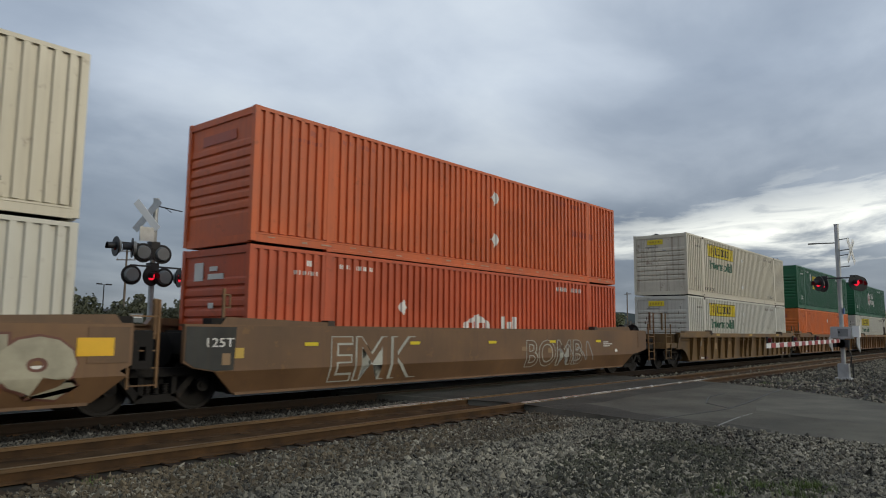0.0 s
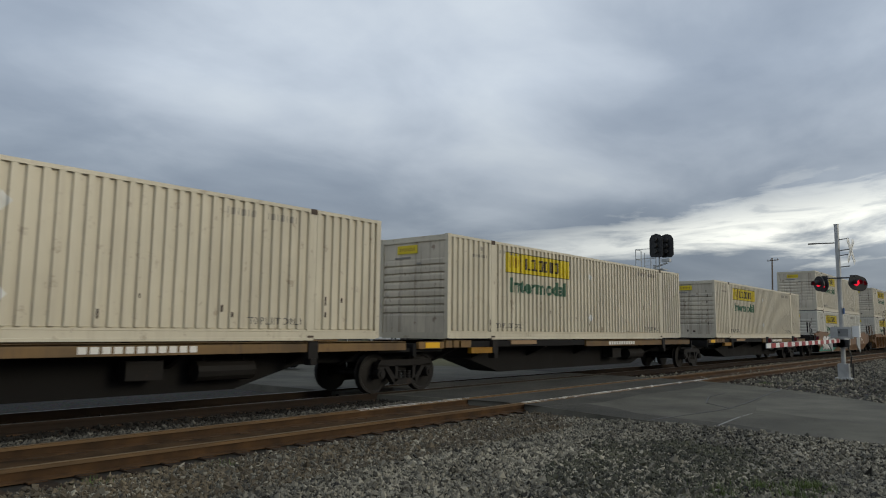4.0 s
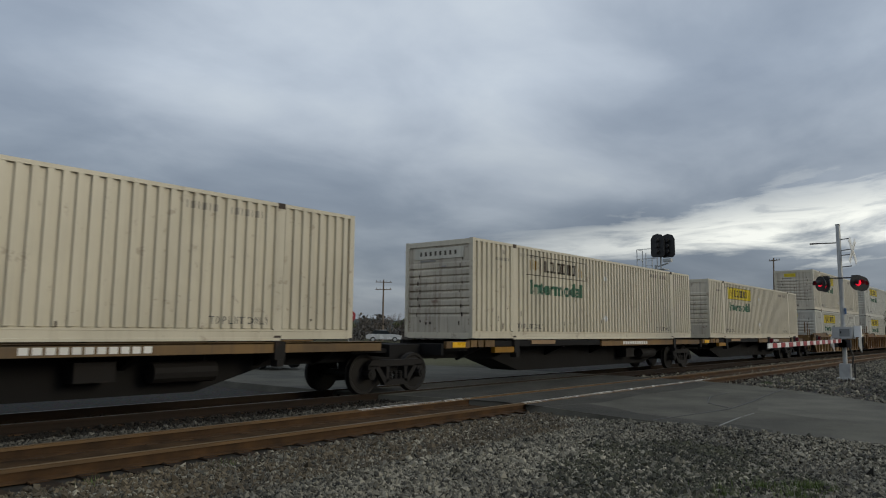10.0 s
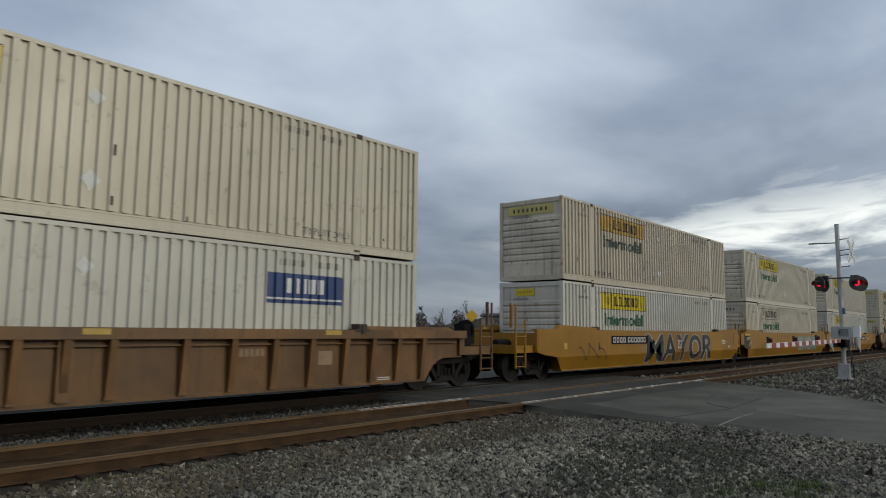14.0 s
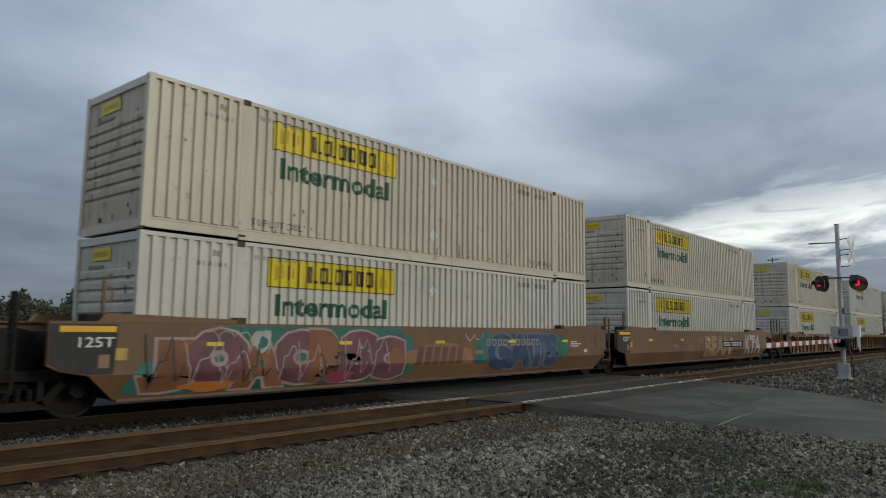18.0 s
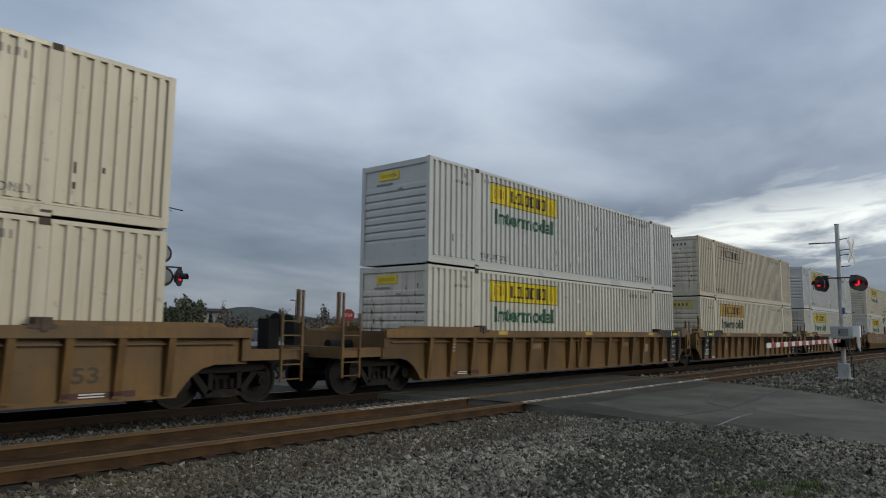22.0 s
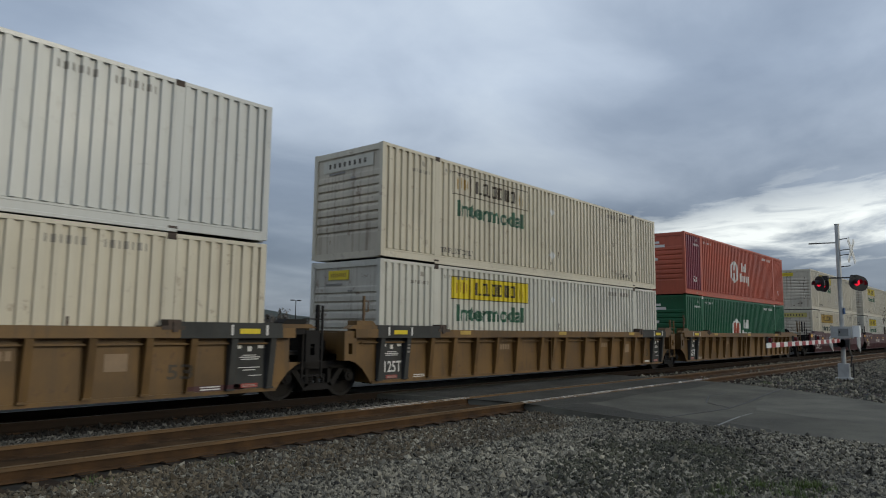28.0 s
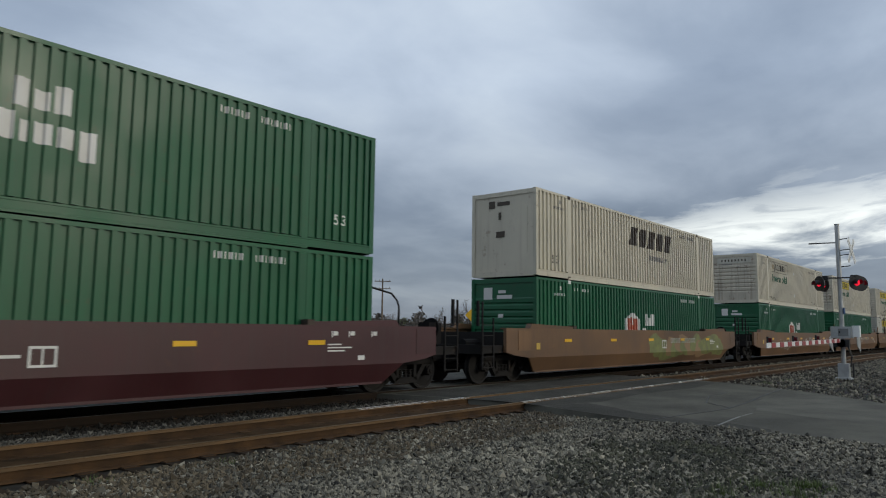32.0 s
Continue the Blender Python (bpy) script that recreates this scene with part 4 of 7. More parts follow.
def car_end(root, paint, kind, m, dark=BLACK, rail=None):
    """One end of a well unit; m turns it round for the other end."""
    hang("bulkhead", cached("bulkhead", paint, lambda: solid((-0.32, -0.24, -1.33, 1.33, 0.30, 1.5))), root, m=m)
    if kind == "o":
        hang("end_deck", cached("end_deck:o", paint, outer_deck), root, m=m)
        hang("draft_sill", cached("draft_sill", dark, draft_sill), root, m=m)
        hang("coupler", cached("coupler", DARK, knuckle), root, m=m)
        hang("air_hose", cached("air_hose", DARK, hose), root, m=m)
        ladder(root, "o", 3.06, 0.45, 2.36, rail or paint, m @ FLIP if m is not None else None)
        hang("brake_stand", cached("brake_stand", dark, brake_stand), root, m=m)
        hang("brake_wheel", cached("brake_wheel", dark, brake_wheel), root, m=m)
        hang("air_tank", cached("air_tank:e", dark, air_pipe), root, m=m)
    else:
        hang("end_deck", cached("end_deck:a", paint, inner_deck), root, m=m)
        if m is not None:
            ladder(root, "a", 1.42, 0.5, 2.05, rail or paint, m @ FLIP)
        hang("end_block", cached("end_block", paint, end_block), root, m=m @ FLIP if m is not None else None)
        hang("end_box", cached("end_box", paint, end_box), root, m=m @ FLIP if m is not None else None)
        if m is None:
            hang("grab_pipe", cached("grab_pipe", rail or paint, grab_pipe), root)
        else:
            hang("joint", cached("joint", BLACK, joint_drum), root, "black articulated joint")


def guide_plate():
    bm = bmesh.new()
    prism(bm, [(-1.2, 1.55), (2.0, 1.55), (1.93, 1.635), (-1.05, 1.635)], -HALF + 0.03, -1.33)
    return bm


def guide_block():
    return solid((1.95, 2.2, -HALF + 0.0, -1.31, 1.55, 1.68), (1.88, 2.32, -HALF - 0.015, -1.34, 1.50, 1.57), (2.02, 2.12, -HALF - 0.03, -HALF + 0.01, 1.46, 1.64))


def ribbed_well(name, paint, left, right, label, black=()):
    root = tagged(new(name), label, "well car")
    xl, xr = (-1.77 if left == "o" else -1.0), LONG + (1.77 if right == "o" else 0.62)
    key = f"{left}{right}"

    def sheet_side():
        bm = bmesh.new()
        prism(bm, side_outline(xl, xr, 1.40), -1.375, -1.335)
        return bm

    def chord():
        return solid((xl, xr, -HALF, -1.36, 1.35, 1.55), (xl + 0.3, xr - 0.3, -1.46, -1.43, 1.225, 1.255))
    for m in (None, FLIP):
        hang("side_sheet", cached("side_sheet:" + key, paint, sheet_side), root, m=m)
        hang("top_chord", cached("top_chord:" + key, paint, chord), root, m=m)
        hang("bottom_sill", cached("bottom_sill", paint, lambda: solid((-0.3, LONG + 0.3, -1.40, -1.28, 0.275, 0.345))), root, m=m)
        post = cached("side_post", paint, gusset)
        soot = cached("side_post", SOOTY, gusset)
        for x in POSTX:
            dark = ("l" in black and x < 1.0) or ("r" in black and x > 15.0)
            hang("side_post", soot if dark and m is None else post, root, m=(m or Matrix()) @ pose(x, 0, 0))
        for t in (None, TURN):
            hang("loading_guide", cached("loading_guide", paint, guide_plate), root, m=(t or Matrix()) @ (m or Matrix()))
            hang("corner_guide", cached("corner_guide", CASTING, guide_block), root, m=(t or Matrix()) @ (m or Matrix()))
    finish_well(root, paint, left, right, DARK if "d" in black else None)
    hang("wide_post", cached("wide_post", paint, lambda: solid((7.56, 7.80, -1.47, -1.36, 0.36, 1.36))), root)
    return root


def finish_well(root, paint, left, right, ends=None):
    hang("well_floor", cached("well_floor", BLACK, lambda: solid((-0.25, LONG + 0.25, -1.32, -1.0, 0.27, 0.36), (-0.25, LONG + 0.25, 1.0, 1.32, 0.27, 0.36), *[(x, x + 0.3, -1.0, 1.0, 0.27, 0.35) for x in (0.2, 2.0, 4.5, 7.9, 11.3, 13.9, 15.6)])), root)
    rail = RUSTTAN if paint is BROWN and left == "a" else None
    car_end(root, ends or paint, left, None, rail=rail)
    car_end(root, ends or paint, right, TURN, rail=rail)
    if left == "o":
        truck(root, -1.5)
    truck(root, LONG + (1.5 if right == "o" else 1.67))
    for x in (3.0, 8.1, 13.2) if ends is None and paint in (TAN, OCHRE, RUSTTAN) else ():
        hang("reflector", cached("reflector", DIMY, lambda: solid((-0.23, 0.23, -HALF - 0.006, -HALF + 0.004, 1.43, 1.53))), root, m=pose(x, 0, 0))


def smooth_well(name, paint, left, right, label, black=()):
    root = tagged(new(name), label, "well car")
    el, er = (2.05 if left == "o" else 1.5), (2.05 if right == "o" else 0.92)
    key = f"{left}{right}"

    def plate():
        bm = bmesh.new()
        a, b = -el, LONG + er
        prism(bm, [(a, 1.60), (a, 0.92), (max(a + 0.2, -1.6), 0.82), (-0.86, 0.74), (LONG + 0.86, 0.74), (min(b - 0.2, LONG + 1.6), 0.82), (b, 0.92), (b, 1.60)], -HALF, -1.47)
        lo = [(-0.86, 0.74), (-0.36, 0.31), (LONG + 0.36, 0.31), (LONG + 0.86, 0.74)]
        out = [bm.verts.new((x, -HALF if z > 0.5 else -1.40, z)) for x, z in lo]
        inn = [bm.verts.new((x, (-HALF if z > 0.5 else -1.40) + 0.05, z)) for x, z in lo]
        bm.faces.new(out)
        bm.faces.new(inn[::-1])
        for i in range(4):
            bm.faces.new((out[i], inn[i], inn[(i + 1) % 4], out[(i + 1) % 4]))
        return bm

    def flap():
        bm = bmesh.new()
        prism(bm, [(-0.75, 1.60), (1.98, 1.60), (1.9, 1.70), (-0.62, 1.77)], -HALF + 0.04, -1.34)
        return bm
    for m in (None, FLIP):
        hang("side_plate", cached("side_plate:" + key, paint, plate), root, m=m)
        hang("bottom_sill", cached("bottom_sill:s", paint, lambda: solid((-0.3, LONG + 0.3, -1.41, -1.30, 0.27, 0.32))), root, m=m)
        hang("top_edge", cached("top_edge:" + key, paint, lambda: solid((-el, LONG + er, -HALF + 0.01, -1.36, 1.585, 1.625))), root, m=m)
        for t in (None, TURN):
            hang("loading_guide", cached("loading_guide:s", paint, flap), root, m=(t or Matrix()) @ (m or Matrix()))
            hang("corner_guide", cached("corner_guide:s", CASTING, lambda: solid((1.9, 2.1, -HALF + 0.03, -1.32, 1.62, 1.74))), root, m=(t or Matrix()) @ (m or Matrix()))
    finish_well(root, paint, left, right, DARK if paint in (BROWN, MAROON) or "d" in black else None)
    hang("end_door", cached("end_door", paint, lambda: solid((-el + 0.06, -el + 0.75, -HALF - 0.012, -HALF, 0.96, 1.56))), root)
    hang("end_door", cached("end_door:r" + key, paint, lambda: solid((LONG + er - 0.75, LONG + er - 0.06, -HALF - 0.012, -HALF, 0.96, 1.56))), root)
    hang("end_plate", cached("end_plate:y" + key, REFLECT if paint is MAROON else DIMY, lambda: solid((-0.44, -0.24, -HALF - 0.010, -HALF - 0.001, 0.98, 1.18))), root)
    return root


def spine_car(name, left, right, back, ahead, label):
    """A low spine car that carries one container on its deck; back and ahead: how far it reaches beyond the load."""
    root = tagged(new(name), label, "spine car")
    a, b = -back, LONG + ahead

    def spine():
        bm = bmesh.new()
        prism(bm, [(a, 1.18), (a, 0.80), (1.8, 0.75), (3.4, 0.30), (12.7, 0.30), (14.3, 0.75), (b, 0.80), (b, 1.18)], -0.55, 0.55)
        return bm
    hang("center_sill", cached(f"center_sill:{back:.2f}{ahead:.2f}", BLACK, spine), root)
    near = cached("side_beam", TAN, lambda: solid((7.5, LONG + 0.9, -1.36, -1.28, 1.06, 1.27), (7.5, LONG + 0.9, -1.36, -1.18, 1.24, 1.28)))
    hang("side_beam", near, root)
    hang("side_beam", near, root, m=FLIP)
    hang("end_beam", cached("end_beam", TAN, lambda: solid((-1.2, -0.2, -1.36, -1.26, 1.08, 1.26))), root)
    hang("step_box", cached("step_box", YELLOW, lambda: solid((0.95, 2.05, -1.38, -1.24, 0.93, 1.09))), root, "yellow step box under the deck")
    for x0, x1 in ((-0.15, 0.12), (0.18, 0.42), (0.50, 0.95)):
        hang("deck_block", cached(f"deck_block:{x0}", TAN, lambda: solid((x0, x1, -1.37, -1.2, 1.10, 1.285))), root)
    hang("deck_pad", cached("deck_pad", PATCH, lambda: solid((2.95, 4.35, -1.34, -1.2, 1.16, 1.28))), root)
    dark_rail = cached("side_beam:d", BLACK, lambda: solid((-0.2, 7.5, -1.30, -1.18, 1.10, 1.27)))
    hang("side_beam", dark_rail, root, "thin black deck beam")
    hang("side_beam", dark_rail, root, m=FLIP)
    arm = cached("cross_arm", BLACK, cross_arm)
    for x in (0.4, 2.06, 5.0, 8.1, 11.2, 14.1, 15.7):
        for m in (None, FLIP):
            hang("cross_arm", arm, root, m=pose(x, 0, 0) @ (m or Matrix()))
    ped = cached("pedestal", DARK, lambda: solid((1.93, 2.19, -1.40, -1.16, 0.92, 1.29), (1.98, 2.14, -1.42, -1.2, 0.78, 0.92)))
    for m in (None, TURN, FLIP, TURN @ FLIP):
        hang("pedestal", ped, root, m=m)
    hang("air_tank", cached("air_tank", DARK, air_tank), root)
    hang("valve_box", cached("valve_box", DARK, lambda: solid((10.2, 10.9, -1.0, -0.6, 0.6, 0.95))), root)
    hang("platform", cached("platform", BLACK, lambda: solid((-1.3, -0.1, -1.2, 1.2, 1.0, 1.1), (-1.35, -1.25, -1.3, 1.3, 0.9, 1.2))), root)
    hang("platform", cached("platform", BLACK, lambda: solid()), root, m=TURN)
    if left == "o":
        hang("coupler", cached("coupler:f", DARK, lambda: shifted(knuckle(), 1.6)), root)
        ladder(root, "f", 1.4, 0.5, 1.95, DARK, None)
        truck(root, 0.45)
    hang("step_plate", cached("step_plate", REFLECT, lambda: solid((-0.95, -0.4, -1.375, -1.35, 1.10, 1.24))), root)
    hang("car_number", cached("car_number:f", INKW, lambda: upright(blocks(11, 0, 0, 2.2, 0.12), 9.2, -1.366, 1.10)), root, "white blocks of a car number")
    return root


def shifted(bm, dx):
    for v in bm.verts:
        v.co.x += dx
    return bm


def cross_arm():
    bm = bmesh.new()
    a = [bm.verts.new((-0.06, y, z)) for y, z in ((-0.4, 0.70), (-1.26, 1.06), (-1.26, 1.25), (-0.4, 1.18))]
    b = [bm.verts.new((0.06, y, z)) for y, z in ((-0.4, 0.70), (-1.26, 1.06), (-1.26, 1.25), (-0.4, 1.18))]
    bm.faces.new(a)
    bm.faces.new(b[::-1])
    for i in range(4):
        bm.faces.new((a[i], b[i], b[(i + 1) % 4], a[(i + 1) % 4]))
    return bm


def air_tank():
    bm = bmesh.new()
    rod(bm, (11.6, -0.85, 0.72), (12.9, -0.85, 0.72), 0.2, 12)
    for x in (11.8, 12.7):
        bar(bm, (x, -0.85, 0.72), (x, -0.85, 1.15), 0.05)
    return bm


# ---- markings and spray paint on the cars ----
def post_front(z):
    return -1.455 - (HALF - 0.012 - 1.455) * (min(z, 1.36) - 0.36)


def drape(bm, smooth, lift):
    """Lays a flat drawing in x and z on a car's side: over the crease of a smooth plate, or over sheet, posts and chord."""
    bmesh.ops.triangulate(bm, faces=bm.faces[:])

    def cut(co, no):
        bmesh.ops.bisect_plane(bm, geom=bm.verts[:] + bm.edges[:] + bm.faces[:], plane_co=co, plane_no=no)
    if smooth:
        cut((0, 0.74, 0), (0, 1, 0))
        for v in bm.verts:
            v.co = Vector((v.co.x, -HALF - lift + max(0.0, 0.74 - v.co.y) * 0.407, v.co.y))
        return bm
    x0, x1 = min(v.co.x for v in bm.verts), max(v.co.x for v in bm.verts)
    near = [p for p in POSTX if x0 - 0.1 < p < x1 + 0.1]
    for p in near:
        for d in (-0.074, -0.067, 0.067, 0.074):
            cut((p + d, 0, 0), (1, 0, 0))
    if max(v.co.y for v in bm.verts) > 1.34:
        for z in (1.344, 1.352):
            cut((0, z, 0), (0, 1, 0))
    for v in bm.verts:
        x, z = v.co.x, v.co.y
        y = -HALF if z > 1.348 else post_front(z) if any(abs(x - p) < 0.070 for p in near) else -1.375
        v.co = Vector((x, y - lift, z))
    return bm


def spray(root, smooth, name, mat_, bm, x, z, lift=0.006, label=""):
    for v in bm.verts:
        v.co.x += x
        v.co.y += z
    ob = hang(name, mesh_of(name, drape(bm, smooth, lift), mat_), root, label)
    if name in ("stencil", "post_stencil", "car_number"):
        ob["kind"] = "stuff"
    return ob


def sprayed_word(root, smooth, text, x, z, w, h, fill, edge, fat=0.03, rim=0.06, lift=0.006, shear=0.0, label=""):
    """A word with a rim, laid on the side."""
    if edge is not None:
        spray(root, smooth, "graffiti_outline", edge, letters(text, w + rim * 2, h + rim * 1.6, fat + rim, shear), x - rim, z - rim * 0.8, lift)
    spray(root, smooth, "graffiti_fill", fill, letters(text, w, h, fat, shear), x, z, lift + 0.003, label or "sprayed word " + text)


def blob(rng, cx, cz, rx, rz, n=16):
    """An uneven sprayed patch."""
    ph = [rng.uniform(0, 6.3) for _ in range(3)]
    pts = []
    for i in range(n):
        a = 2 * math.pi * i / n
        r = 1 + 0.14 * math.sin(3 * a + ph[0]) + 0.10 * math.sin(5 * a + ph[1])
        pts.append((cx + rx * r * math.cos(a), max(-0.36, min(0.80, cz + rz * r * math.sin(a)))))
    return shape(*pts)


def scrawl(rng, x, z, w, h, n=9, t=0.03):
    """A thin sprayed line of loops and hooks, in a few strokes."""
    bm = bmesh.new()
    ph, k = rng.uniform(0, 6.3), n * 0.42
    pts = []
    for i in range(n * 9 + 1):
        s = i / (n * 9)
        tall = 0.5 + 0.5 * math.sin(s * 23 + ph)
        pts.append(Vector((x + w * s + 0.075 * w * math.sin(6.283 * k * s + ph), z + h * (0.45 + (0.22 + 0.22 * tall) * math.cos(6.283 * k * s) + 0.1 * math.sin(s * 31 + ph)))))
    last = None
    for i, (p, q) in enumerate(zip(pts, pts[1:])):
        if i % 37 > 34:
            last = None
            continue
        d = (q - p).normalized()
        e = Vector((-d.y, d.x)) * t / 2
        here = last or [bm.verts.new((*(p - e), 0)), bm.verts.new((*(p + e), 0))]
        there = [bm.verts.new((*(q - e), 0)), bm.verts.new((*(q + e), 0))]
        bm.faces.new((here[0], there[0], there[1], here[1]))
        last = there
    return bm


def ring(rng, rx, rz, t, n=18):
    """A thin uneven sprayed outline."""
    ph = [rng.uniform(0, 6.3) for _ in range(2)]
    bm = bmesh.new()
    ins, outs = [], []
    for i in range(n):
        a = 2 * math.pi * i / n
        r = 1 + 0.16 * math.sin(2 * a + ph[0]) + 0.10 * math.sin(5 * a + ph[1])
        for keep, k in ((ins, 1.0), (outs, 1.0 + t / min(rx, rz))):
            keep.append(bm.verts.new((rx * r * k * math.cos(a), rz * r * k * math.sin(a), 0)))
    for i in range(n):
        bm.faces.new((ins[i], outs[i], outs[(i + 1) % n], ins[(i + 1) % n]))
    return bm


def deco(root, unit, smooth):
    """Stencils, plates and worn patches that one unit wears."""
    rng = random.Random(unit)

    def mark(name, mat_, bm, x, z, lift=0.006, label=""):
        return spray(root, smooth, name, mat_, bm, x, z, lift, label)
    if smooth:
        px_ = {18: 2.9, 21: 3.26, 30: 2.9, 8: 3.2, 20: 10.1, 32: 9.75}.get(unit, 9.8)
        pz = {18: 1.12, 21: 0.93, 8: 0.89, 20: 1.12, 32: 0.86, 23: 0.86}.get(unit, 1.06)
        if unit in (18, 20, 23, 32):
            mark("number_plate", BLACK, sheet((0, 3.15, 0, 0.30)), px_, pz, 0.012, "black strip under a car number")
        if unit not in (36, 37, 38, 1):
            mark("car_number", (INKW if unit in (18, 20, 23, 32) else G_FADE) if unit != 22 else INKGREY, hollow([(q * 0.27 + (0.12 if q > 3 else 0), q * 0.27 + 0.19 + (0.12 if q > 3 else 0)) for q in range(10)], (), 0.0, 0.19, 0.045), px_ + 0.14, pz + 0.055, 0.016, "plain blocks of a car number")
        mark("stencil", INKW, sheet((0, 0.5, 0, 0.03), (0, 0.7, 0.07, 0.10), (0, 0.4, 0.14, 0.17), (0.9, 1.1, -0.2, -0.1)), 14.6, 1.05)
        if unit in (0, 1, 22, 23, 19, 32):
            mark("black_end", SOOTY, shape((-1.48, 0.96), (-1.3, 0.84), (-0.88, 0.76), (-0.46, 0.76), (-0.42, 1.58), (-1.48, 1.58)), 0, 0, 0.014, "black painted end panel")
            if unit in (22, 19, 23):
                mark("end_stripe", REFLECT, sheet((-1.35, -0.45, 1.45, 1.55)), 0, 0, 0.018)
            mark("end_number", INKW, letters("125T", 0.58, 0.17, 0.008), -1.05, 1.20, 0.018, "white weight mark 125T")
            mark("end_patch", PATCH, sheet((0, 0.18, 0, 0.22)), -0.72, 0.86, 0.018)
        for k in range(3 if unit < 35 else 0):
            mark("worn_patch", PATCH, sheet((0, rng.uniform(0.3, 0.6), 0, rng.uniform(0.10, 0.16))), rng.uniform(0.9, 14.0), rng.uniform(0.85, 1.0), 0.004)
        for k in range(5 if unit > 34 or unit in (20, 22, 23, 1) else 0):
            mark("reflector", REFLECT if unit > 30 else DECALY, sheet((0, 0.46 if unit > 30 else 0.36, 0, 0.10 if unit > 30 else 0.075)), (1.24, 4.5, 7.75, 11.0, 14.05)[k], 1.20, 0.0165)
        if unit not in (1, 21, 22, 23, 36, 37):
            mark("framed_plate", INKW, sheet((0, 0.42, 0, 0.04), (0, 0.42, 0.29, 0.33), (0, 0.04, 0.04, 0.29), (0.38, 0.42, 0.04, 0.29), (0.19, 0.22, 0.04, 0.29)), 9.05 if unit != 38 else 8.65, 0.90, 0.017, "white framed data plate")
    else:
        for i, x in enumerate((4.75, 10.95)):
            mark("car_number", G_FAINT, blocks(5, 0, 0, 0.62, 0.15), x, 1.00, label="worn pale blocks of a car number")
        for x in (1.15, 14.75):
            if unit in (2, 3, 24, 25, 26, 27, 28, 29, 33):
                mark("sill_stripe", MAROON, sheet((-0.3, 0.95, 0, 0.11)), x, 0.345, 0.004, "dark red strip along the sill")
            mark("stencil", INKW, sheet((0, 0.42, 0, 0.022), (0, 0.42, 0.045, 0.067)), x, 0.37)
        mark("worn_patch", PATCH if unit in (3, 25) else G_FAINT, sheet((0, 0.4, 0, 0.30)), 11.15 if unit == 25 else rng.choice((2.95, 8.85, 12.95)), 0.78, 0.005)
        mark("post_stencil", INKGREY, sheet((0, 0.1, 0, 0.05), (0, 0.1, 0.09, 0.14), (0, 0.1, 0.18, 0.21)), POSTX[1] - 0.05, 0.98)
    return rng

# ---- the train: place of each load at 0 s, kind of car, paint, ends, lower and upper container ----
TRAIN = [
    (-11.27, "S", BROWN, "aa", "cream_low", "cream"), (8.25, "S", BROWN, "ao", "hex_old", "redplain"),
    (31.74, "R", TAN, "oa", "cream_low", "cream"), (51.24, "R", TAN, "aa", "orange", "square"), (70.74, "R", TAN, "ao", "cream_low", "hex_green"),
    (91.98, "F", TAN, "oa", "", "cream"), (110.72, "F", TAN, "aa", "", "cream"), (131.47, "F", TAN, "ao", "", "cream"),
    (152.67, "S", BROWN, "oo", "cream_low", "cream"),
    (176.38, "R", TAN, "oa", "cream_low", "cream"), (195.90, "R", TAN, "aa", "cream_low", "cream"), (215.40, "R", TAN, "ao", "cream_low", "cream_dirty"),
    (236.56, "F", TAN, "oa", "", "cream_wide"), (257.25, "F", TAN, "aa", "", "cream_line"), (275.93, "F", TAN, "ao", "", "cream"),
    (297.03, "R", TAN, "oa", "cream_low", "cream"), (316.51, "R", TAN, "aa", "cream_low", "cream_low"), (336.00, "R", TAN, "ao", "cream_sticker", "cream"),
    (359.48, "S", YELLOW, "oa", "cream_low", "cream_dirty"), (378.97, "S", YELLOW, "aa", "cream_line", "cream"), (398.47, "S", YELLOW, "ao", "cream_low", "cream"),
    (421.95, "S", BROWN, "oa", "cream_wide", "cream_dirty"), (441.47, "S", BROWN, "aa", "cream_low", "cream"), (460.96, "S", BROWN, "ao", "cream_low", "cream"),
    (484.43, "R", TAN, "oa", "cream_low", "cream"), (503.92, "R", TAN, "aa", "cream_low", "cream_low"), (523.40, "R", TAN, "ao", "cream_wide", "cream"),
    (546.82, "R", TAN, "oa", "cream_low", "cream_white"), (566.30, "R", TAN, "aa", "cream_wide", "cream_bare"), (585.80, "R", TAN, "ao", "cream_low", "cream_white"),
    (609.18, "S", TAN, "oa", "cream_low", "cream"), (628.68, "S", TAN, "aa", "cream_low", "cream"), (648.18, "S", YELLOW, "ao", "cream_wide", "cream_wide"),
    (671.56, "R", TAN, "oa", "cream_wide", "wing"), (691.04, "R", TAN, "aa", "cream_low", "cream_line"), (710.51, "R", TAN, "ao", "hex_low", "hex_red"),
    (734.03, "S", MAROON, "oa", "cream_wide", "cream"), (753.47, "S", MAROON, "aa", "cream_low", "cream"), (772.96, "S", MAROON, "ao", "square_low", "hex_green"),
    (796.36, "S", BROWN, "oo", "hex_low", "wing_old"),
    (819.83, "S", BROWN, "oa", "hex_low", "cream_line"), (839.33, "S", BROWN, "aa", "hex_low", "cream"), (858.83, "S", BROWN, "ao", "cream_low", "cream"),
]
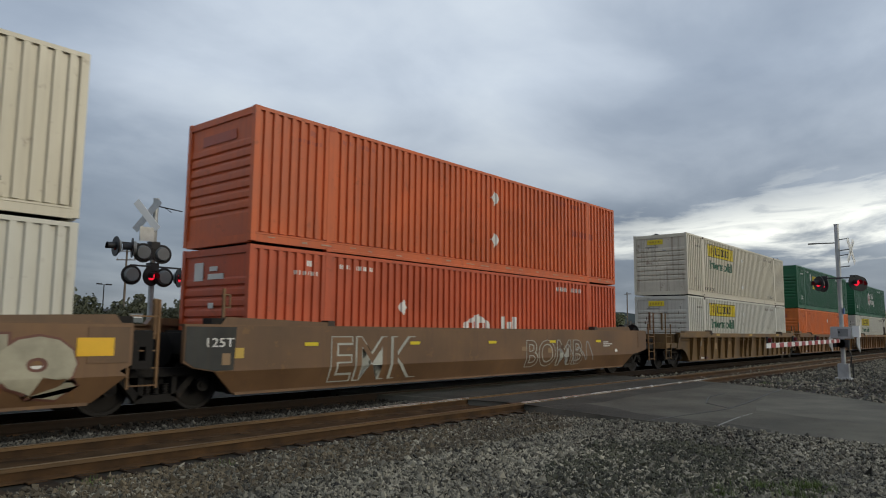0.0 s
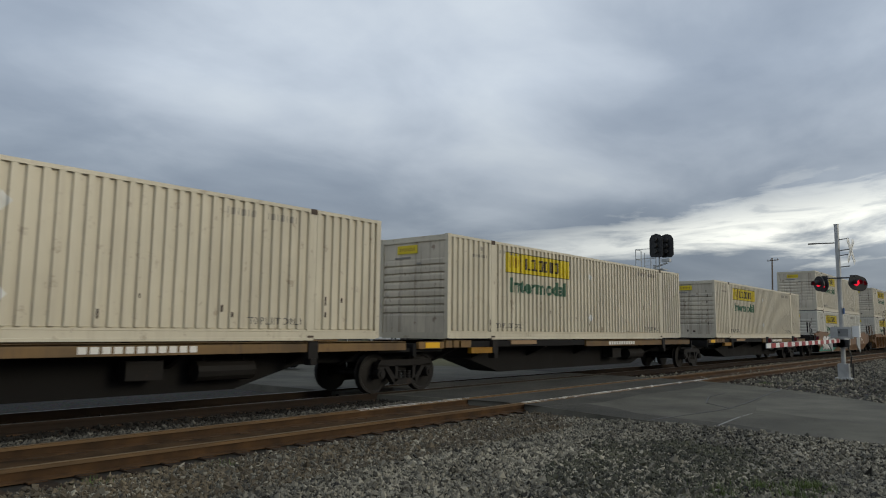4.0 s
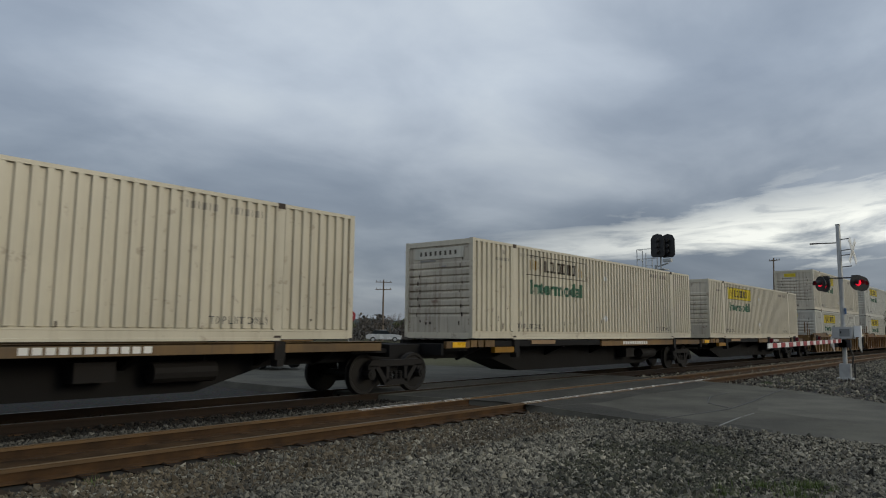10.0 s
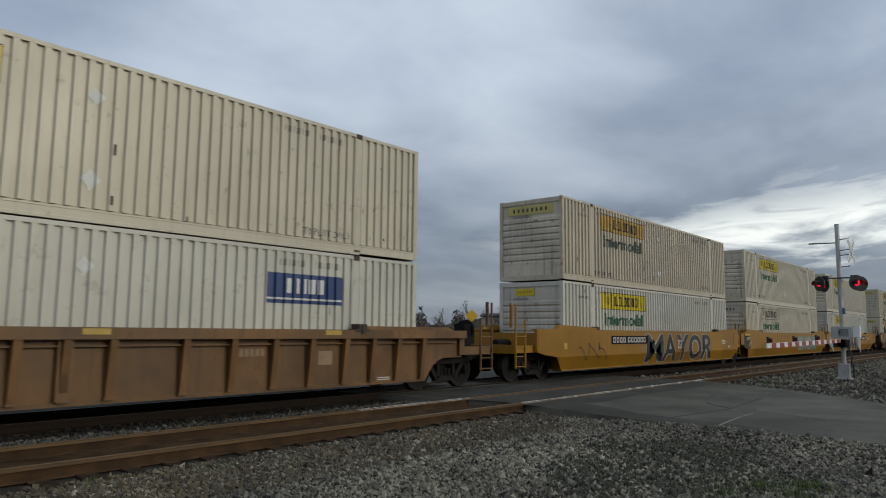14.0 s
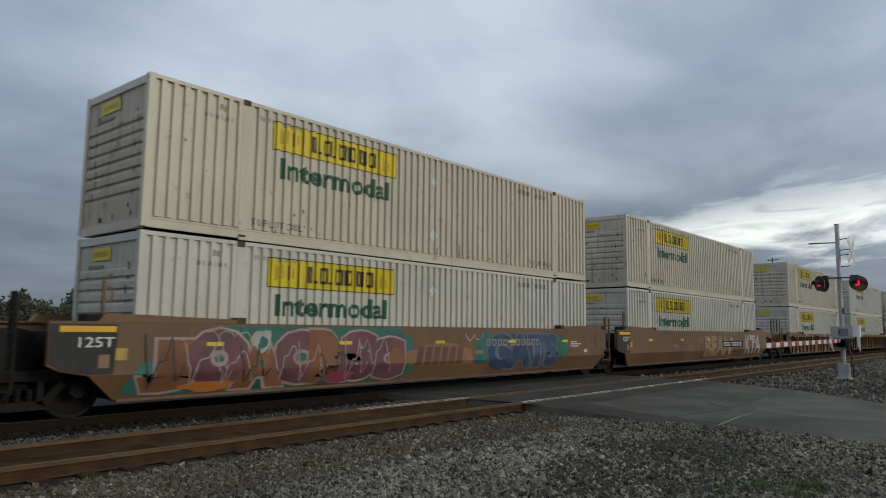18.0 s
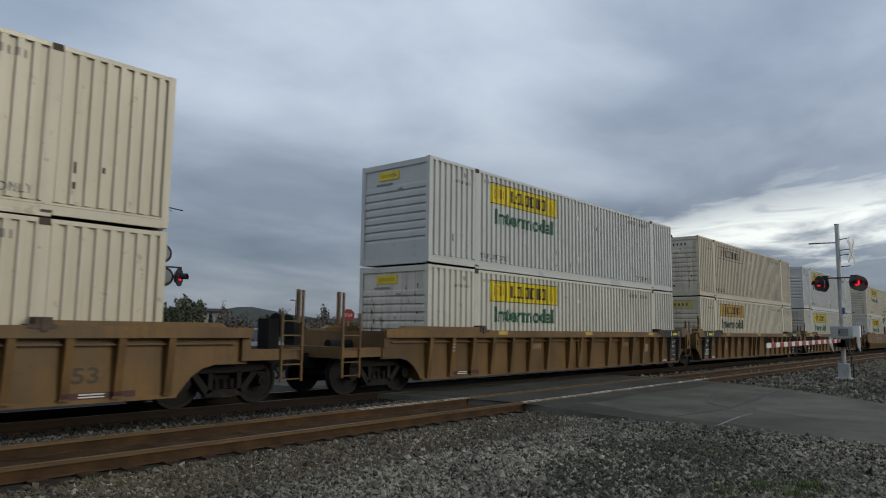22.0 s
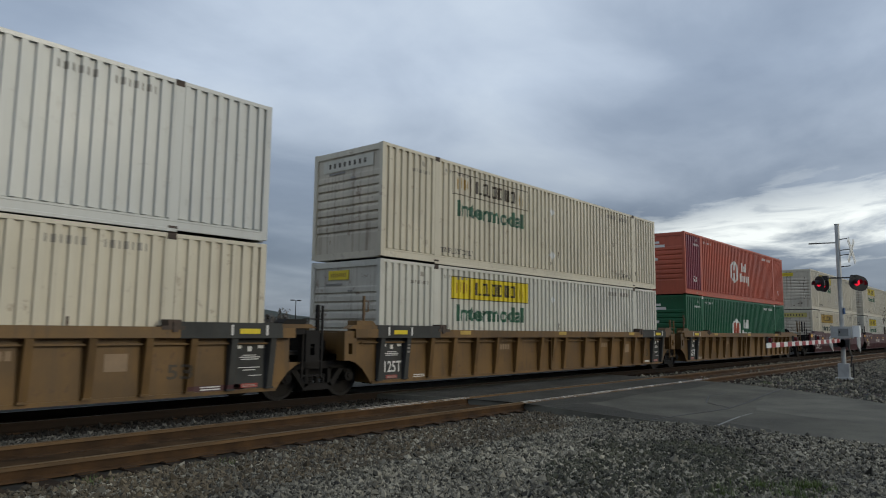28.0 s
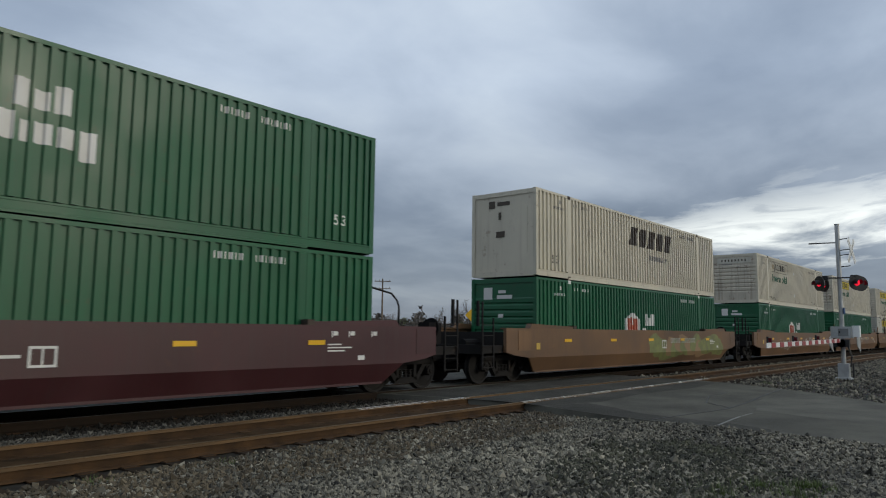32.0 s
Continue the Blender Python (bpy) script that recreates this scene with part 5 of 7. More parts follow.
# how far the train has come at each time
COME = [(0, 0.0), (1, 23.78), (2, 48.27), (3, 72.07), (3.5, 84.06), (5.5, 132.59), (6, 144.56), (7, 169.22), (8, 193.25), (9, 217.79), (10, 241.68), (11, 265.65), (12, 290.37),
        (13, 314.38), (14, 338.92), (14.5, 350.93), (16.5, 399.58), (17, 411.51), (18, 435.52), (19, 460.21), (20, 484.32), (21, 509.07), (22, 533.11), (23, 557.18), (24, 582.0),
        (26.5, 643.07), (27, 655.16), (28, 679.09), (29, 704.08), (30, 728.27), (31, 753.27), (32, 777.44)]
TRACK, NEAR_TRACK = 13.375, 9.50
LOW, UP, DECK = 0.37, 3.285, 1.295
MOVERS, BOXES = [], []
PROTO = {}


def load(style, u, z):
    name = "shipping_container"
    m = pose(u, TRACK, z)
    if style in PROTO:
        box_ = copy_thing(PROTO[style], m)
    else:
        box_ = make_container(name, style)
        box_.matrix_basis = m
        PROTO[style] = box_
    box_["group"] = "containers on the train"
    MOVERS.append((box_, u, z))
    BOXES.append((box_, style))


# word, place, height, width, tall, fill, rim, fatness
WORDS = {
    1: [("EMK", 2.0, 0.42, 2.8, 0.96, BROWN, G_FADE, 0.0), ("BOMB", 9.7, 0.48, 3.4, 0.80, BROWN, G_FADE, 0.0)],
    8: [("GORF", 0.0, 0.42, 3.85, 1.02, G_WHITE, G_BLACK, 0.085), ("BORC", 6.25, 0.47, 3.6, 1.02, G_WHITE, G_GREY, 0.08)],
    9: [("SYKKY", 4.9, 0.50, 5.2, 0.66, G_FAINT, None, 0.0)],
    10: [("+", 1.95, 0.45, 0.95, 0.65, G_MINT, G_RUST, 0.10), ("7", 2.75, 0.40, 1.1, 0.84, G_MINT, G_WHITE, 0.06), ("K", 3.95, 0.40, 1.75, 0.92, G_MINT, G_WHITE, 0.05), ("W", 5.9, 0.40, 2.0, 0.92, G_MINT, G_WHITE, 0.05), ("R", 8.05, 0.40, 1.6, 0.92, G_MINT, G_WHITE, 0.05), ("O", 9.95, 0.42, 1.8, 0.88, G_MINT, G_WHITE, 0.07)],
    11: [("S", 0.45, 0.42, 1.7, 0.84, G_SAGE, G_LICHEN, 0.06), ("A", 2.3, 0.42, 1.8, 0.84, G_MINT, G_LICHEN, 0.05), ("U", 4.25, 0.42, 1.6, 0.82, G_SAGE, G_LICHEN, 0.06), ("R", 6.0, 0.42, 1.6, 0.84, G_MINT, G_BLACK, 0.04), ("E", 7.75, 0.42, 1.1, 0.80, G_SAGE, G_BLACK, 0.03), ("Q", 8.85, 0.40, 1.45, 0.84, G_MINT, G_BLACK, 0.05), ("CE", 10.93, 0.40, 0.62, 0.48, G_WHITE, None, 0.02)],
    18: [("M", 5.9, 0.38, 1.65, 1.10, G_BLACK, G_FADE, 0.006), ("A", 7.55, 0.38, 1.4, 1.10, G_BLACK, G_FADE, 0.02), ("Y", 8.95, 0.38, 1.35, 1.10, G_BLACK, G_FADE, 0.02), ("O", 10.3, 0.38, 1.5, 1.10, G_BLACK, G_FADE, 0.03), ("R", 11.95, 0.38, 1.35, 1.10, G_BLACK, G_FADE, 0.02)],
    19: [("SHOK", 9.5, 0.5, 5.0, 0.9, G_GREY, G_TEAL, 0.03)],
    20: [("DRAK", 4.0, 0.36, 5.5, 1.20, G_BLACK, G_WHITE, 0.05)],
    21: [("MENT", 9.0, 0.5, 3.5, 1.0, BROWN, G_FADE, 0.0), ("53", 0.12, 0.60, 0.76, 0.40, INKB, None, 0.01)],
    22: [("", 7.0, 0.66, 1.9, 0.46, REDMARK, None, 0.01), ("J", -0.05, 0.40, 1.1, 0.92, G_EMBER, G_BLUSH, 0.13), ("O", 0.85, 0.42, 1.35, 1.10, G_WILD, G_BLUSH, 0.12), ("A", 1.85, 0.38, 1.25, 0.95, G_EMBER, G_BLUSH, 0.11), ("C", 2.75, 0.40, 1.2, 1.10, G_WILD, G_BLUSH, 0.12), ("R", 3.65, 0.40, 1.15, 1.12, G_EMBER, G_BLUSH, 0.11), ("S", 4.5, 0.40, 1.2, 1.10, G_WILD, G_BLUSH, 0.12), ("C", 5.35, 0.38, 1.25, 0.98, G_WILD, G_BLUSH, 0.13), ("GATS", 10.0, 0.44, 3.75, 1.02, G_INDIGO, G_SLATE, 0.06)],
    23: [("BEAN", 7.4, 0.46, 3.75, 0.96, G_FAINT, G_RUST, 0.05), ("KTA", 13.35, 0.50, 2.6, 0.95, G_FADE, G_GREY, 0.0)],
    25: [("", 7.4, 0.58, 3.2, 0.56, REDMARK, None, 0.03)],
}
# thin sprayed lines: place, height, width, tall, loops, colour, thickness
LINES = {
    0: [(5.5, 0.55, 2.0, 0.8, 7, G_FADE, 0.04)], 1: [(11.6, 0.5, 2.2, 0.8, 8, G_GREY, 0.04)],
    8: [(-0.4, 0.42, 0.9, 0.22, 7, G_BLACK, 0.012)],
    18: [(0.6, 0.62, 1.9, 0.7, 6, G_BLACK, 0.035)], 19: [(1.5, 0.6, 2.0, 0.6, 7, INKB, 0.03)],
    20: [(13.9, 0.60, 2.2, 0.60, 12, INKB, 0.03), (8.6, 1.24, 1.0, 0.28, 7, INKB, 0.028)],
    30: [(3.2, 0.5, 2.4, 0.9, 9, G_FADE, 0.035)], 31: [(9.0, 0.5, 2.2, 0.8, 8, G_FADE, 0.03)], 40: [(3.0, 0.5, 2.6, 0.9, 9, G_FADE, 0.035)],
    36: [(0.4, 0.76, 1.3, 0.44, 9, G_GREY, 0.018), (2.5, 0.80, 1.05, 0.66, 5, G_GREY, 0.022), (3.65, 1.25, 0.85, 0.24, 6, G_GREY, 0.018), (5.85, 0.92, 1.1, 0.58, 5, G_GREY, 0.018), (9.2, 0.95, 0.9, 0.45, 6, G_GREY, 0.018), (11.0, 0.9, 1.3, 0.5, 7, G_GREY, 0.018)],
    11: [(0.4, 0.5, 2.4, 0.7, 7, G_BLACK, 0.03), (3.4, 0.45, 2.2, 0.6, 7, INKB, 0.025), (6.2, 0.45, 1.4, 0.6, 5, G_BLACK, 0.03), (8.2, 0.42, 1.9, 0.7, 8, G_BLACK, 0.028)],
    23: [(3.9, 0.8, 1.2, 0.35, 5, G_GREY, 0.02)], 22: [(1.3, 1.30, 0.9, 0.22, 6, G_FADE, 0.016), (9.0, 1.28, 0.8, 0.2, 5, G_WHITE, 0.016)],
}
EDGES = {"S": smooth_well, "R": ribbed_well}
for number, (u, kind, paint, ends, low, up_) in enumerate(TRAIN):
    shade = {TAN: "tan", YELLOW: "yellow", BROWN: "brown", MAROON: "maroon"}[paint]
    if paint is TAN:
        paint = RUSTTAN if number in (3, 4, 9, 10, 11, 12, 13, 16, 17) else OCHRE if number > 23 else TAN
    if kind == "F":
        reach = {5: (1.3, 1.3), 6: (1.3, 2.3), 7: (2.3, 1.3), 12: (1.3, 2.27), 13: (2.27, 1.27), 14: (1.27, 1.3)}[number]
        car = spine_car("spine_car", ends[0], ends[1], *reach, "black spine car with brown side beams, carrying one container")
        truck(car, LONG + {5: 1.2, 6: 1.9, 7: -1.4, 12: 1.75, 13: -0.55, 14: -1.4}[number])
        load(up_, u, DECK)
    else:
        what = f"{shade} double-stack well car with {'smooth plate sides' if kind == 'S' else 'ribbed steel sides'}"
        if number in WORDS:
            what += " and graffiti"
        black = ("l" if number in (10, 11, 17, 25, 26, 28, 29, 34, 35) else "") + ("r" if number in (9, 10, 15, 16, 24, 25, 27, 28, 33, 34) else "") + ("d" if number in (32, 33) else "")
        car = EDGES[kind]("well_car", paint, ends[0], ends[1], what, black)
        rng = deco(car, number, kind == "S")
        flat_ = kind == "S"
        if number == 8:
            spray(car, flat_, "graffiti_fill", G_TEAL, shape((-0.62, 0.40), (-0.15, 0.34), (4.2, 0.34), (4.55, 0.5), (4.6, 0.78), (4.2, 1.0), (3.9, 1.52), (2.2, 1.55), (1.1, 1.25), (0.2, 0.9)), 0, 0, 0.003, "teal sprayed ground")
            spray(car, flat_, "yellow_plate", REFLECT, sheet((-1.32, -0.82, 1.03, 1.23)), 0, 0, 0.018)
            spray(car, flat_, "yellow_plate", REFLECT, sheet((-2.0, -1.6, 1.04, 1.14)), 0, 0, 0.018)
        if number == 21:
            spray(car, flat_, "yellow_plate", DIMY, sheet((-1.95, -1.4, 1.1, 1.5)), 0, 0, 0.018, "faded yellow panel on the end door")
        if number == 0:
            for i, (text, x, z, w, h) in enumerate((("C", 11.2, 0.45, 1.1, 0.95), ("O", 12.15, 0.50, 1.15, 0.98), ("B", 13.15, 0.42, 1.05, 0.98), ("U", 14.05, 0.48, 1.1, 0.95), ("Q", 15.0, 0.40, 1.2, 1.0))):
                sprayed_word(car, flat_, text, x, z, w, h, G_CREAM, G_RUST, 0.13, 0.05, 0.004 + 0.0014 * i, label="faded cream bubble letter")
            spray(car, flat_, "graffiti_fill", G_EMBER, blob(rng, 0, 0, 1.6, 0.35), 13.5, 0.7, 0.002, "rust-orange sprayed ground")
            spray(car, flat_, "yellow_plate", REFLECT, sheet((16.15, 16.75, 1.08, 1.38)), 0, 0, 0.018)
        if number == 20:
            spray(car, flat_, "sill_stripe", MAROON, sheet((13.65, 15.8, 0.335, 0.40)), 0, 0, 0.006, "dark red strip along the sill")
        if number == 22:
            spray(car, flat_, "graffiti_fill", G_DEEP, shape((-0.3, 0.42), (0.2, 0.35), (6.6, 0.35), (7.0, 0.6), (6.9, 1.3), (6.4, 1.58), (1.6, 1.58), (0.9, 1.2), (0.0, 0.9)), 0, 0, 0.003, "dull teal sprayed ground")
            spray(car, flat_, "graffiti_fill", G_CLAY, blob(rng, 0, 0.3, 1.5, 0.30), 7.95, 0.6, 0.005, "orange-brown sprayed ground")
            for i, (x, z, rx, rz, ink) in enumerate([(1.35, 0.46, 0.55, 0.10, G_ORANGE), (2.45, 1.30, 0.24, 0.22, G_FADE), (2.50, 1.26, 0.10, 0.12, G_DEEP), (4.6, 0.5, 0.4, 0.12, G_PINK), (6.3, 0.9, 0.3, 0.2, G_EMBER)]):
                spray(car, flat_, "graffiti_fill", ink, blob(rng, 0, 0, rx, rz), x, z, 0.0145 + 0.0004 * i, "sprayed colour shape")
            for i in range(9):
                spray(car, flat_, "graffiti_line", G_BLUSH if i % 3 else G_BLACK, scrawl(rng, 0, 0, rng.uniform(0.7, 1.3), rng.uniform(0.6, 0.95), 4, 0.028), 0.0 + i * 0.66, rng.uniform(0.42, 0.55), 0.0168 + 0.0003 * i, "thin curved sprayed line")
            for i in range(6):
                spray(car, flat_, "graffiti_fill", G_DEEP if i in (0, 5) else G_INDIGO, blob(rng, 0, 0, 0.65, 0.46), 10.0 + i * 0.75, 1.0, 0.003 + i * 0.0003)
        if number == 23:
            spray(car, flat_, "graffiti_outline", G_FAINT, ring(rng, 0.26, 0.28, 0.05), 6.9, 0.95, 0.006, "faint sprayed ring")
        if number == 39:
            for i in range(14):
                spray(car, flat_, "graffiti_fill", rng.choice((G_OLIVE, PATCH, G_OLIVE)), blob(rng, 0, 0, 0.8, 0.4), 8.5 + i * 0.55, rng.uniform(0.75, 1.2), 0.003 + i * 0.0002)
        if number == 10:
            spray(car, flat_, "graffiti_fill", G_RUST, shape((1.75, 0.38), (12.6, 0.38), (13.3, 0.7), (13.0, 1.2), (12.0, 1.30), (2.4, 1.30), (1.8, 1.0)), 0, 0, 0.003, "red-brown sprayed ground")
        if number == 11:
            spray(car, flat_, "graffiti_fill", G_SAGE, shape((-0.1, 0.38), (10.3, 0.38), (10.42, 0.7), (10.1, 1.05), (9.6, 1.27), (8.6, 1.14), (7.5, 1.20), (6.4, 1.12), (5.2, 1.26), (3.0, 1.18), (1.2, 1.28), (0.0, 1.15)), 0, 0, 0.003, "pale green sprayed ground")
            for x, z, rx, rz, ink in ((7.2, 0.85, 0.5, 0.22, G_TEAL), (9.9, 0.98, 0.28, 0.24, G_TEAL), (9.2, 0.92, 0.22, 0.3, G_GREY), (7.75, 1.02, 0.2, 0.22, G_MAUVE), (2.2, 0.9, 0.6, 0.2, G_TEAL), (4.4, 0.95, 0.3, 0.25, G_MAUVE)):
                spray(car, flat_, "graffiti_fill", ink, blob(rng, 0, 0, rx, rz), x, z, 0.006, "sprayed colour shape")
        if number == 38:
            bm = bmesh.new()
            bend = [(19.94, 1.55), (19.94, 2.22), (19.85, 2.42), (19.6, 2.62), (18.77, 2.76)]
            for p, q in zip(bend, bend[1:]):
                rod(bm, (p[0], 1.42, p[1]), (q[0], 1.42, q[1]), 0.03, 8)
            part("handrail", bm, DARK, car, "dark bent handrail")
        if number == 3:
            bm = bmesh.new()
            for p, q in (((6.05, 1.30), (6.22, 1.05)), ((6.22, 1.05), (6.5, 0.85)), ((6.5, 0.85), (6.85, 1.02)), ((6.85, 1.02), (7.1, 1.30))):
                rod(bm, (p[0], -1.43, p[1]), (q[0], -1.43, q[1]), 0.025, 6)
            part("hose", bm, BLACK, car, "black hose that hangs in a loop")
        panels = [(-0.10, "125T")] if "l" in black else []
        if "r" in black:
            panels.append((15.35, ""))
        for x, word_ in panels:
            spray(car, flat_, "black_panel", SOOTY, sheet((0.07, 0.83, 0.352, 1.345)), x, 0, 0.004, "black stencilled panel")
            a, b = (-0.30, 1.95) if word_ else (14.2, 16.45)
            if number in (10, 11, 27, 28, 33, 34):
                hang("black_chord", cached(f"black_chord:{word_}", SOOTY, lambda: solid((a, b, -HALF - 0.006, -HALF + 0.05, 1.345, 1.556), (a, b, -HALF + 0.02, -1.33, 1.55, 1.645))), car, "black painted stretch of the chord")
            for k in ((0.06, 0.86) if word_ else (15.26, 16.06)):
                hang("white_tick", cached("white_tick", INKW, lambda: solid((-0.025, 0.025, -HALF - 0.012, -HALF - 0.006, 1.40, 1.60))), car, m=pose(k, 0, 0))
            hang("reflector", cached("reflector", DECALY, lambda: solid((-0.23, 0.23, -HALF - 0.012, -HALF - 0.004, 1.43, 1.53))), car, m=pose(0.46 if word_ else 15.66, 0, 0))
            if word_:
                spray(car, flat_, "stencil", INKW, letters(word_, 0.58, 0.27, 0.014), x + 0.22, 0.52, 0.008, "white stencil " + word_)
            spray(car, flat_, "stencil", INKW, sheet((0.12, 0.26, 0.18, 0.24), (0.64, 0.78, 0.18, 0.24), (0.40, 0.50, 0.12, 0.22), (0.22, 0.7, 0, 0.018), (0.30, 0.62, 0.04, 0.055), (0.26, 0.66, -0.04, -0.022), *(((0.2, 0.7, -0.2, -0.185), (0.3, 0.6, -0.25, -0.235), (0.45, 0.75, -0.36, -0.345)) if not word_ else ())), x, 0.96, 0.008)
            spray(car, flat_, "red_label", REDMARK, sheet((0.28, 0.66, 0.375, 0.455)), x, 0, 0.008, "dull red label with pale bars")
            spray(car, flat_, "stencil", INKPALE, sheet((0.31, 0.63, 0.395, 0.407), (0.31, 0.6, 0.42, 0.432)), x, 0, 0.011)
        if number in (25, 26, 27, 28, 33, 34):
            spray(car, flat_, "length_number", INKB, letters("53", 0.44, 0.27, 0.02), 14.08 if number == 33 else 14.62, 0.60, 0.006, "black number 53")
        if number == 32:
            spray(car, flat_, "length_number", INKB, letters("53", 0.8, 0.42, 0.02), 0.25, 0.72, 0.006, "black number 53")
        if number in (36, 37, 38):
            spray(car, flat_, "length_number", INKW, letters("53", 0.66, 0.40, 0.02, 0.06), -0.28, 0.54, 0.006, "white number 53")
            spray(car, flat_, "car_number", INKW, hollow([(q * 0.215 + (0.14 if q > 3 else 0), q * 0.215 + 0.165 + (0.14 if q > 3 else 0)) for q in range(9)], (), 0.0, 0.22, 0.05), 3.8, 0.88, 0.008, "white blocks of a car number")
            spray(car, flat_, "yellow_plate", REFLECT, sheet((-1.97, -1.49, 1.34, 1.52)), 0, 0, 0.018)
            spray(car, flat_, "yellow_plate", DECALY, sheet((-0.53, -0.33, 0.96, 1.13)), 0, 0, 0.008)
            for x in (-0.28, 0.5, 0.95, 1.78, 14.7, 15.2, 15.9):
                spray(car, flat_, "stencil", INKW, sheet((0, 0.03, 0, 0.13), (0.05, 0.18, 0.04, 0.13)), x, 1.36, 0.008)
            spray(car, flat_, "stencil", INKW, sheet((0, 1.0, 0, 0.015), (0, 1.0, 0.06, 0.075), (0, 0.8, 0.12, 0.135), (0.1, 0.7, -0.45, -0.435)), -1.35, 1.36, 0.008)
            spray(car, flat_, "stencil", INKW, sheet((0, 0.75, 0, 0.015), (0, 0.8, 0.05, 0.065)), 0.55, 0.52, 0.008)
            spray(car, flat_, "stencil", INKW, sheet((0, 0.5, 0, 0.05), (0.6, 1.2, 0, 0.05)), 7.35, 1.05, 0.008)
            spray(car, flat_, "unit_letter", INKW, letters({36: "A", 37: "C", 38: "B"}[number], 0.2, 0.22, 0.01), 6.78, 0.87, 0.008, "white unit letter")
        for i, (text, x, z, w, h, fill, edge, fat) in enumerate(WORDS.get(number, ())):
            if not text:
                spray(car, flat_, "faded_sign", G_RUST, slanted(6, 0, 0, w, h), x, z, 0.006, "faded red-brown blocks of a company sign")
                continue
            sprayed_word(car, flat_, text, x, z, w, h, fill, edge, fat, 0.06 if fat > 0.05 else 0.04 if fat > 0.005 else 0.028, 0.006 + 0.0006 * i)
        for x, z, w, h, loops, ink, t in LINES.get(number, ()):
            spray(car, flat_, "graffiti_line", ink, scrawl(rng, 0, 0, w, h, loops, t), x, z, 0.0105, "thin sprayed scrawl")
        load(low, u, LOW)
        load(up_, u, UP)
    car["group"] = "cars of the train"
    car.matrix_basis = pose(u, TRACK, 0)
    MOVERS.append((car, u, 0.0))


def scuffs(seed):
    """Dark scrapes and rust runs on the outer ribs of a container side, most of them low down."""
    rs = random.Random(seed)
    rects = []
    for _ in range(rs.randint(7, 13)):
        x = (rs.randint(3, 64) + 0.2) * PITCHC
        z = 0.24 + abs(rs.gauss(0, 0.35)) if rs.random() < 0.7 else rs.uniform(0.4, 2.4)
        w, h = rs.uniform(0.015, 0.05), rs.uniform(0.05, 0.20)
        rects.append((x - w / 2, x + w / 2, min(z, 2.4), min(z, 2.4) + h))
    return upright(sheet(*rects), 0, -WIDE / 2 - 0.009, 0)


pick = random.Random(12)
for box_, style in BOXES:
    if style.startswith("cream"):
        marks = hang("scuff_marks", cached(f"scuff_marks:{pick.randint(0, 8)}", SCUFF, lambda: scuffs(pick.randint(0, 99))), box_, "dark scrapes and rust runs")
        marks["kind"] = "stuff"


def end_runs(seed):
    """Rust that has run down from the ribs of an end wall, in two columns."""
    rs = random.Random(seed)
    bm = bmesh.new()
    for col in (-0.86, 0.78):
        for i in range(8):
            if rs.random() < 0.75:
                y, z, w = col + rs.uniform(-0.06, 0.06), 0.70 + i * 0.222 + rs.uniform(-0.05, 0.04), rs.uniform(0.02, 0.055)
                box(bm, 0.016, 0.020, y - w / 2, y + w / 2, z, z + rs.uniform(0.05, 0.16))
    for _ in range(4):
        y, z, w = rs.uniform(-1.0, 1.0), rs.uniform(0.25, 0.5), rs.uniform(0.03, 0.12)
        box(bm, 0.016, 0.020, y - w / 2, y + w / 2, z, z + rs.uniform(0.04, 0.12))
    return bm


for box_, style in BOXES:
    if style.startswith("cream") and style != "cream_white" and pick.random() < 0.55:
        k = pick.randint(0, 5)
        marks = hang("rust_stain", cached(f"rust_stain:{k}", SCUFF, lambda: end_runs(40 + k)), box_, "dark rust runs on the end wall")
        marks["kind"] = "stuff"

# ---- ground, ballast, tracks and the road crossing ----
def earth():
    m = bpy.data.materials.new("gravel_and_rough_grass")
    m.use_nodes = True
    n = Net(m.node_tree)
    co = n.add("ShaderNodeTexCoord").outputs["Object"]
    xyz = n.add("ShaderNodeSeparateXYZ")
    n.link(co, xyz.inputs[0])
    vor = n.add("ShaderNodeTexVoronoi", Scale=22.0)
    n.link(co, vor.inputs["Vector"])
    stone = n.mix(n.noise(co, 0.35, 4.0), (0.036, 0.034, 0.031), (0.08, 0.075, 0.067))
    stone = n.mix(0.6, stone, n.mix(1.0, stone, vor.outputs["Color"], "MULTIPLY"))
    grass = n.mix(n.noise(co, 0.12, 6.0, 0.65), (0.055, 0.062, 0.026), (0.13, 0.115, 0.065))
    far = n.maths("MULTIPLY", n.ramp(n.maths("MULTIPLY", xyz.outputs[1], 0.01), (0.20, 0.0), (0.24, 1.0)), 0.9)
    c = n.mix(far, stone, grass)
    b = n.add("ShaderNodeBsdfPrincipled", Roughness=0.95)
    b.inputs["Specular IOR Level"].default_value = 0.15
    n.link(c, b.inputs["Base Color"])
    bp = n.add("ShaderNodeBump", Strength=0.8, Distance=0.03)
    n.link(vor.outputs["Distance"], bp.inputs["Height"])
    n.link(bp.outputs[0], b.inputs["Normal"])
    o = n.add("ShaderNodeOutputMaterial")
    n.link(b.outputs[0], o.inputs[0])
    return m


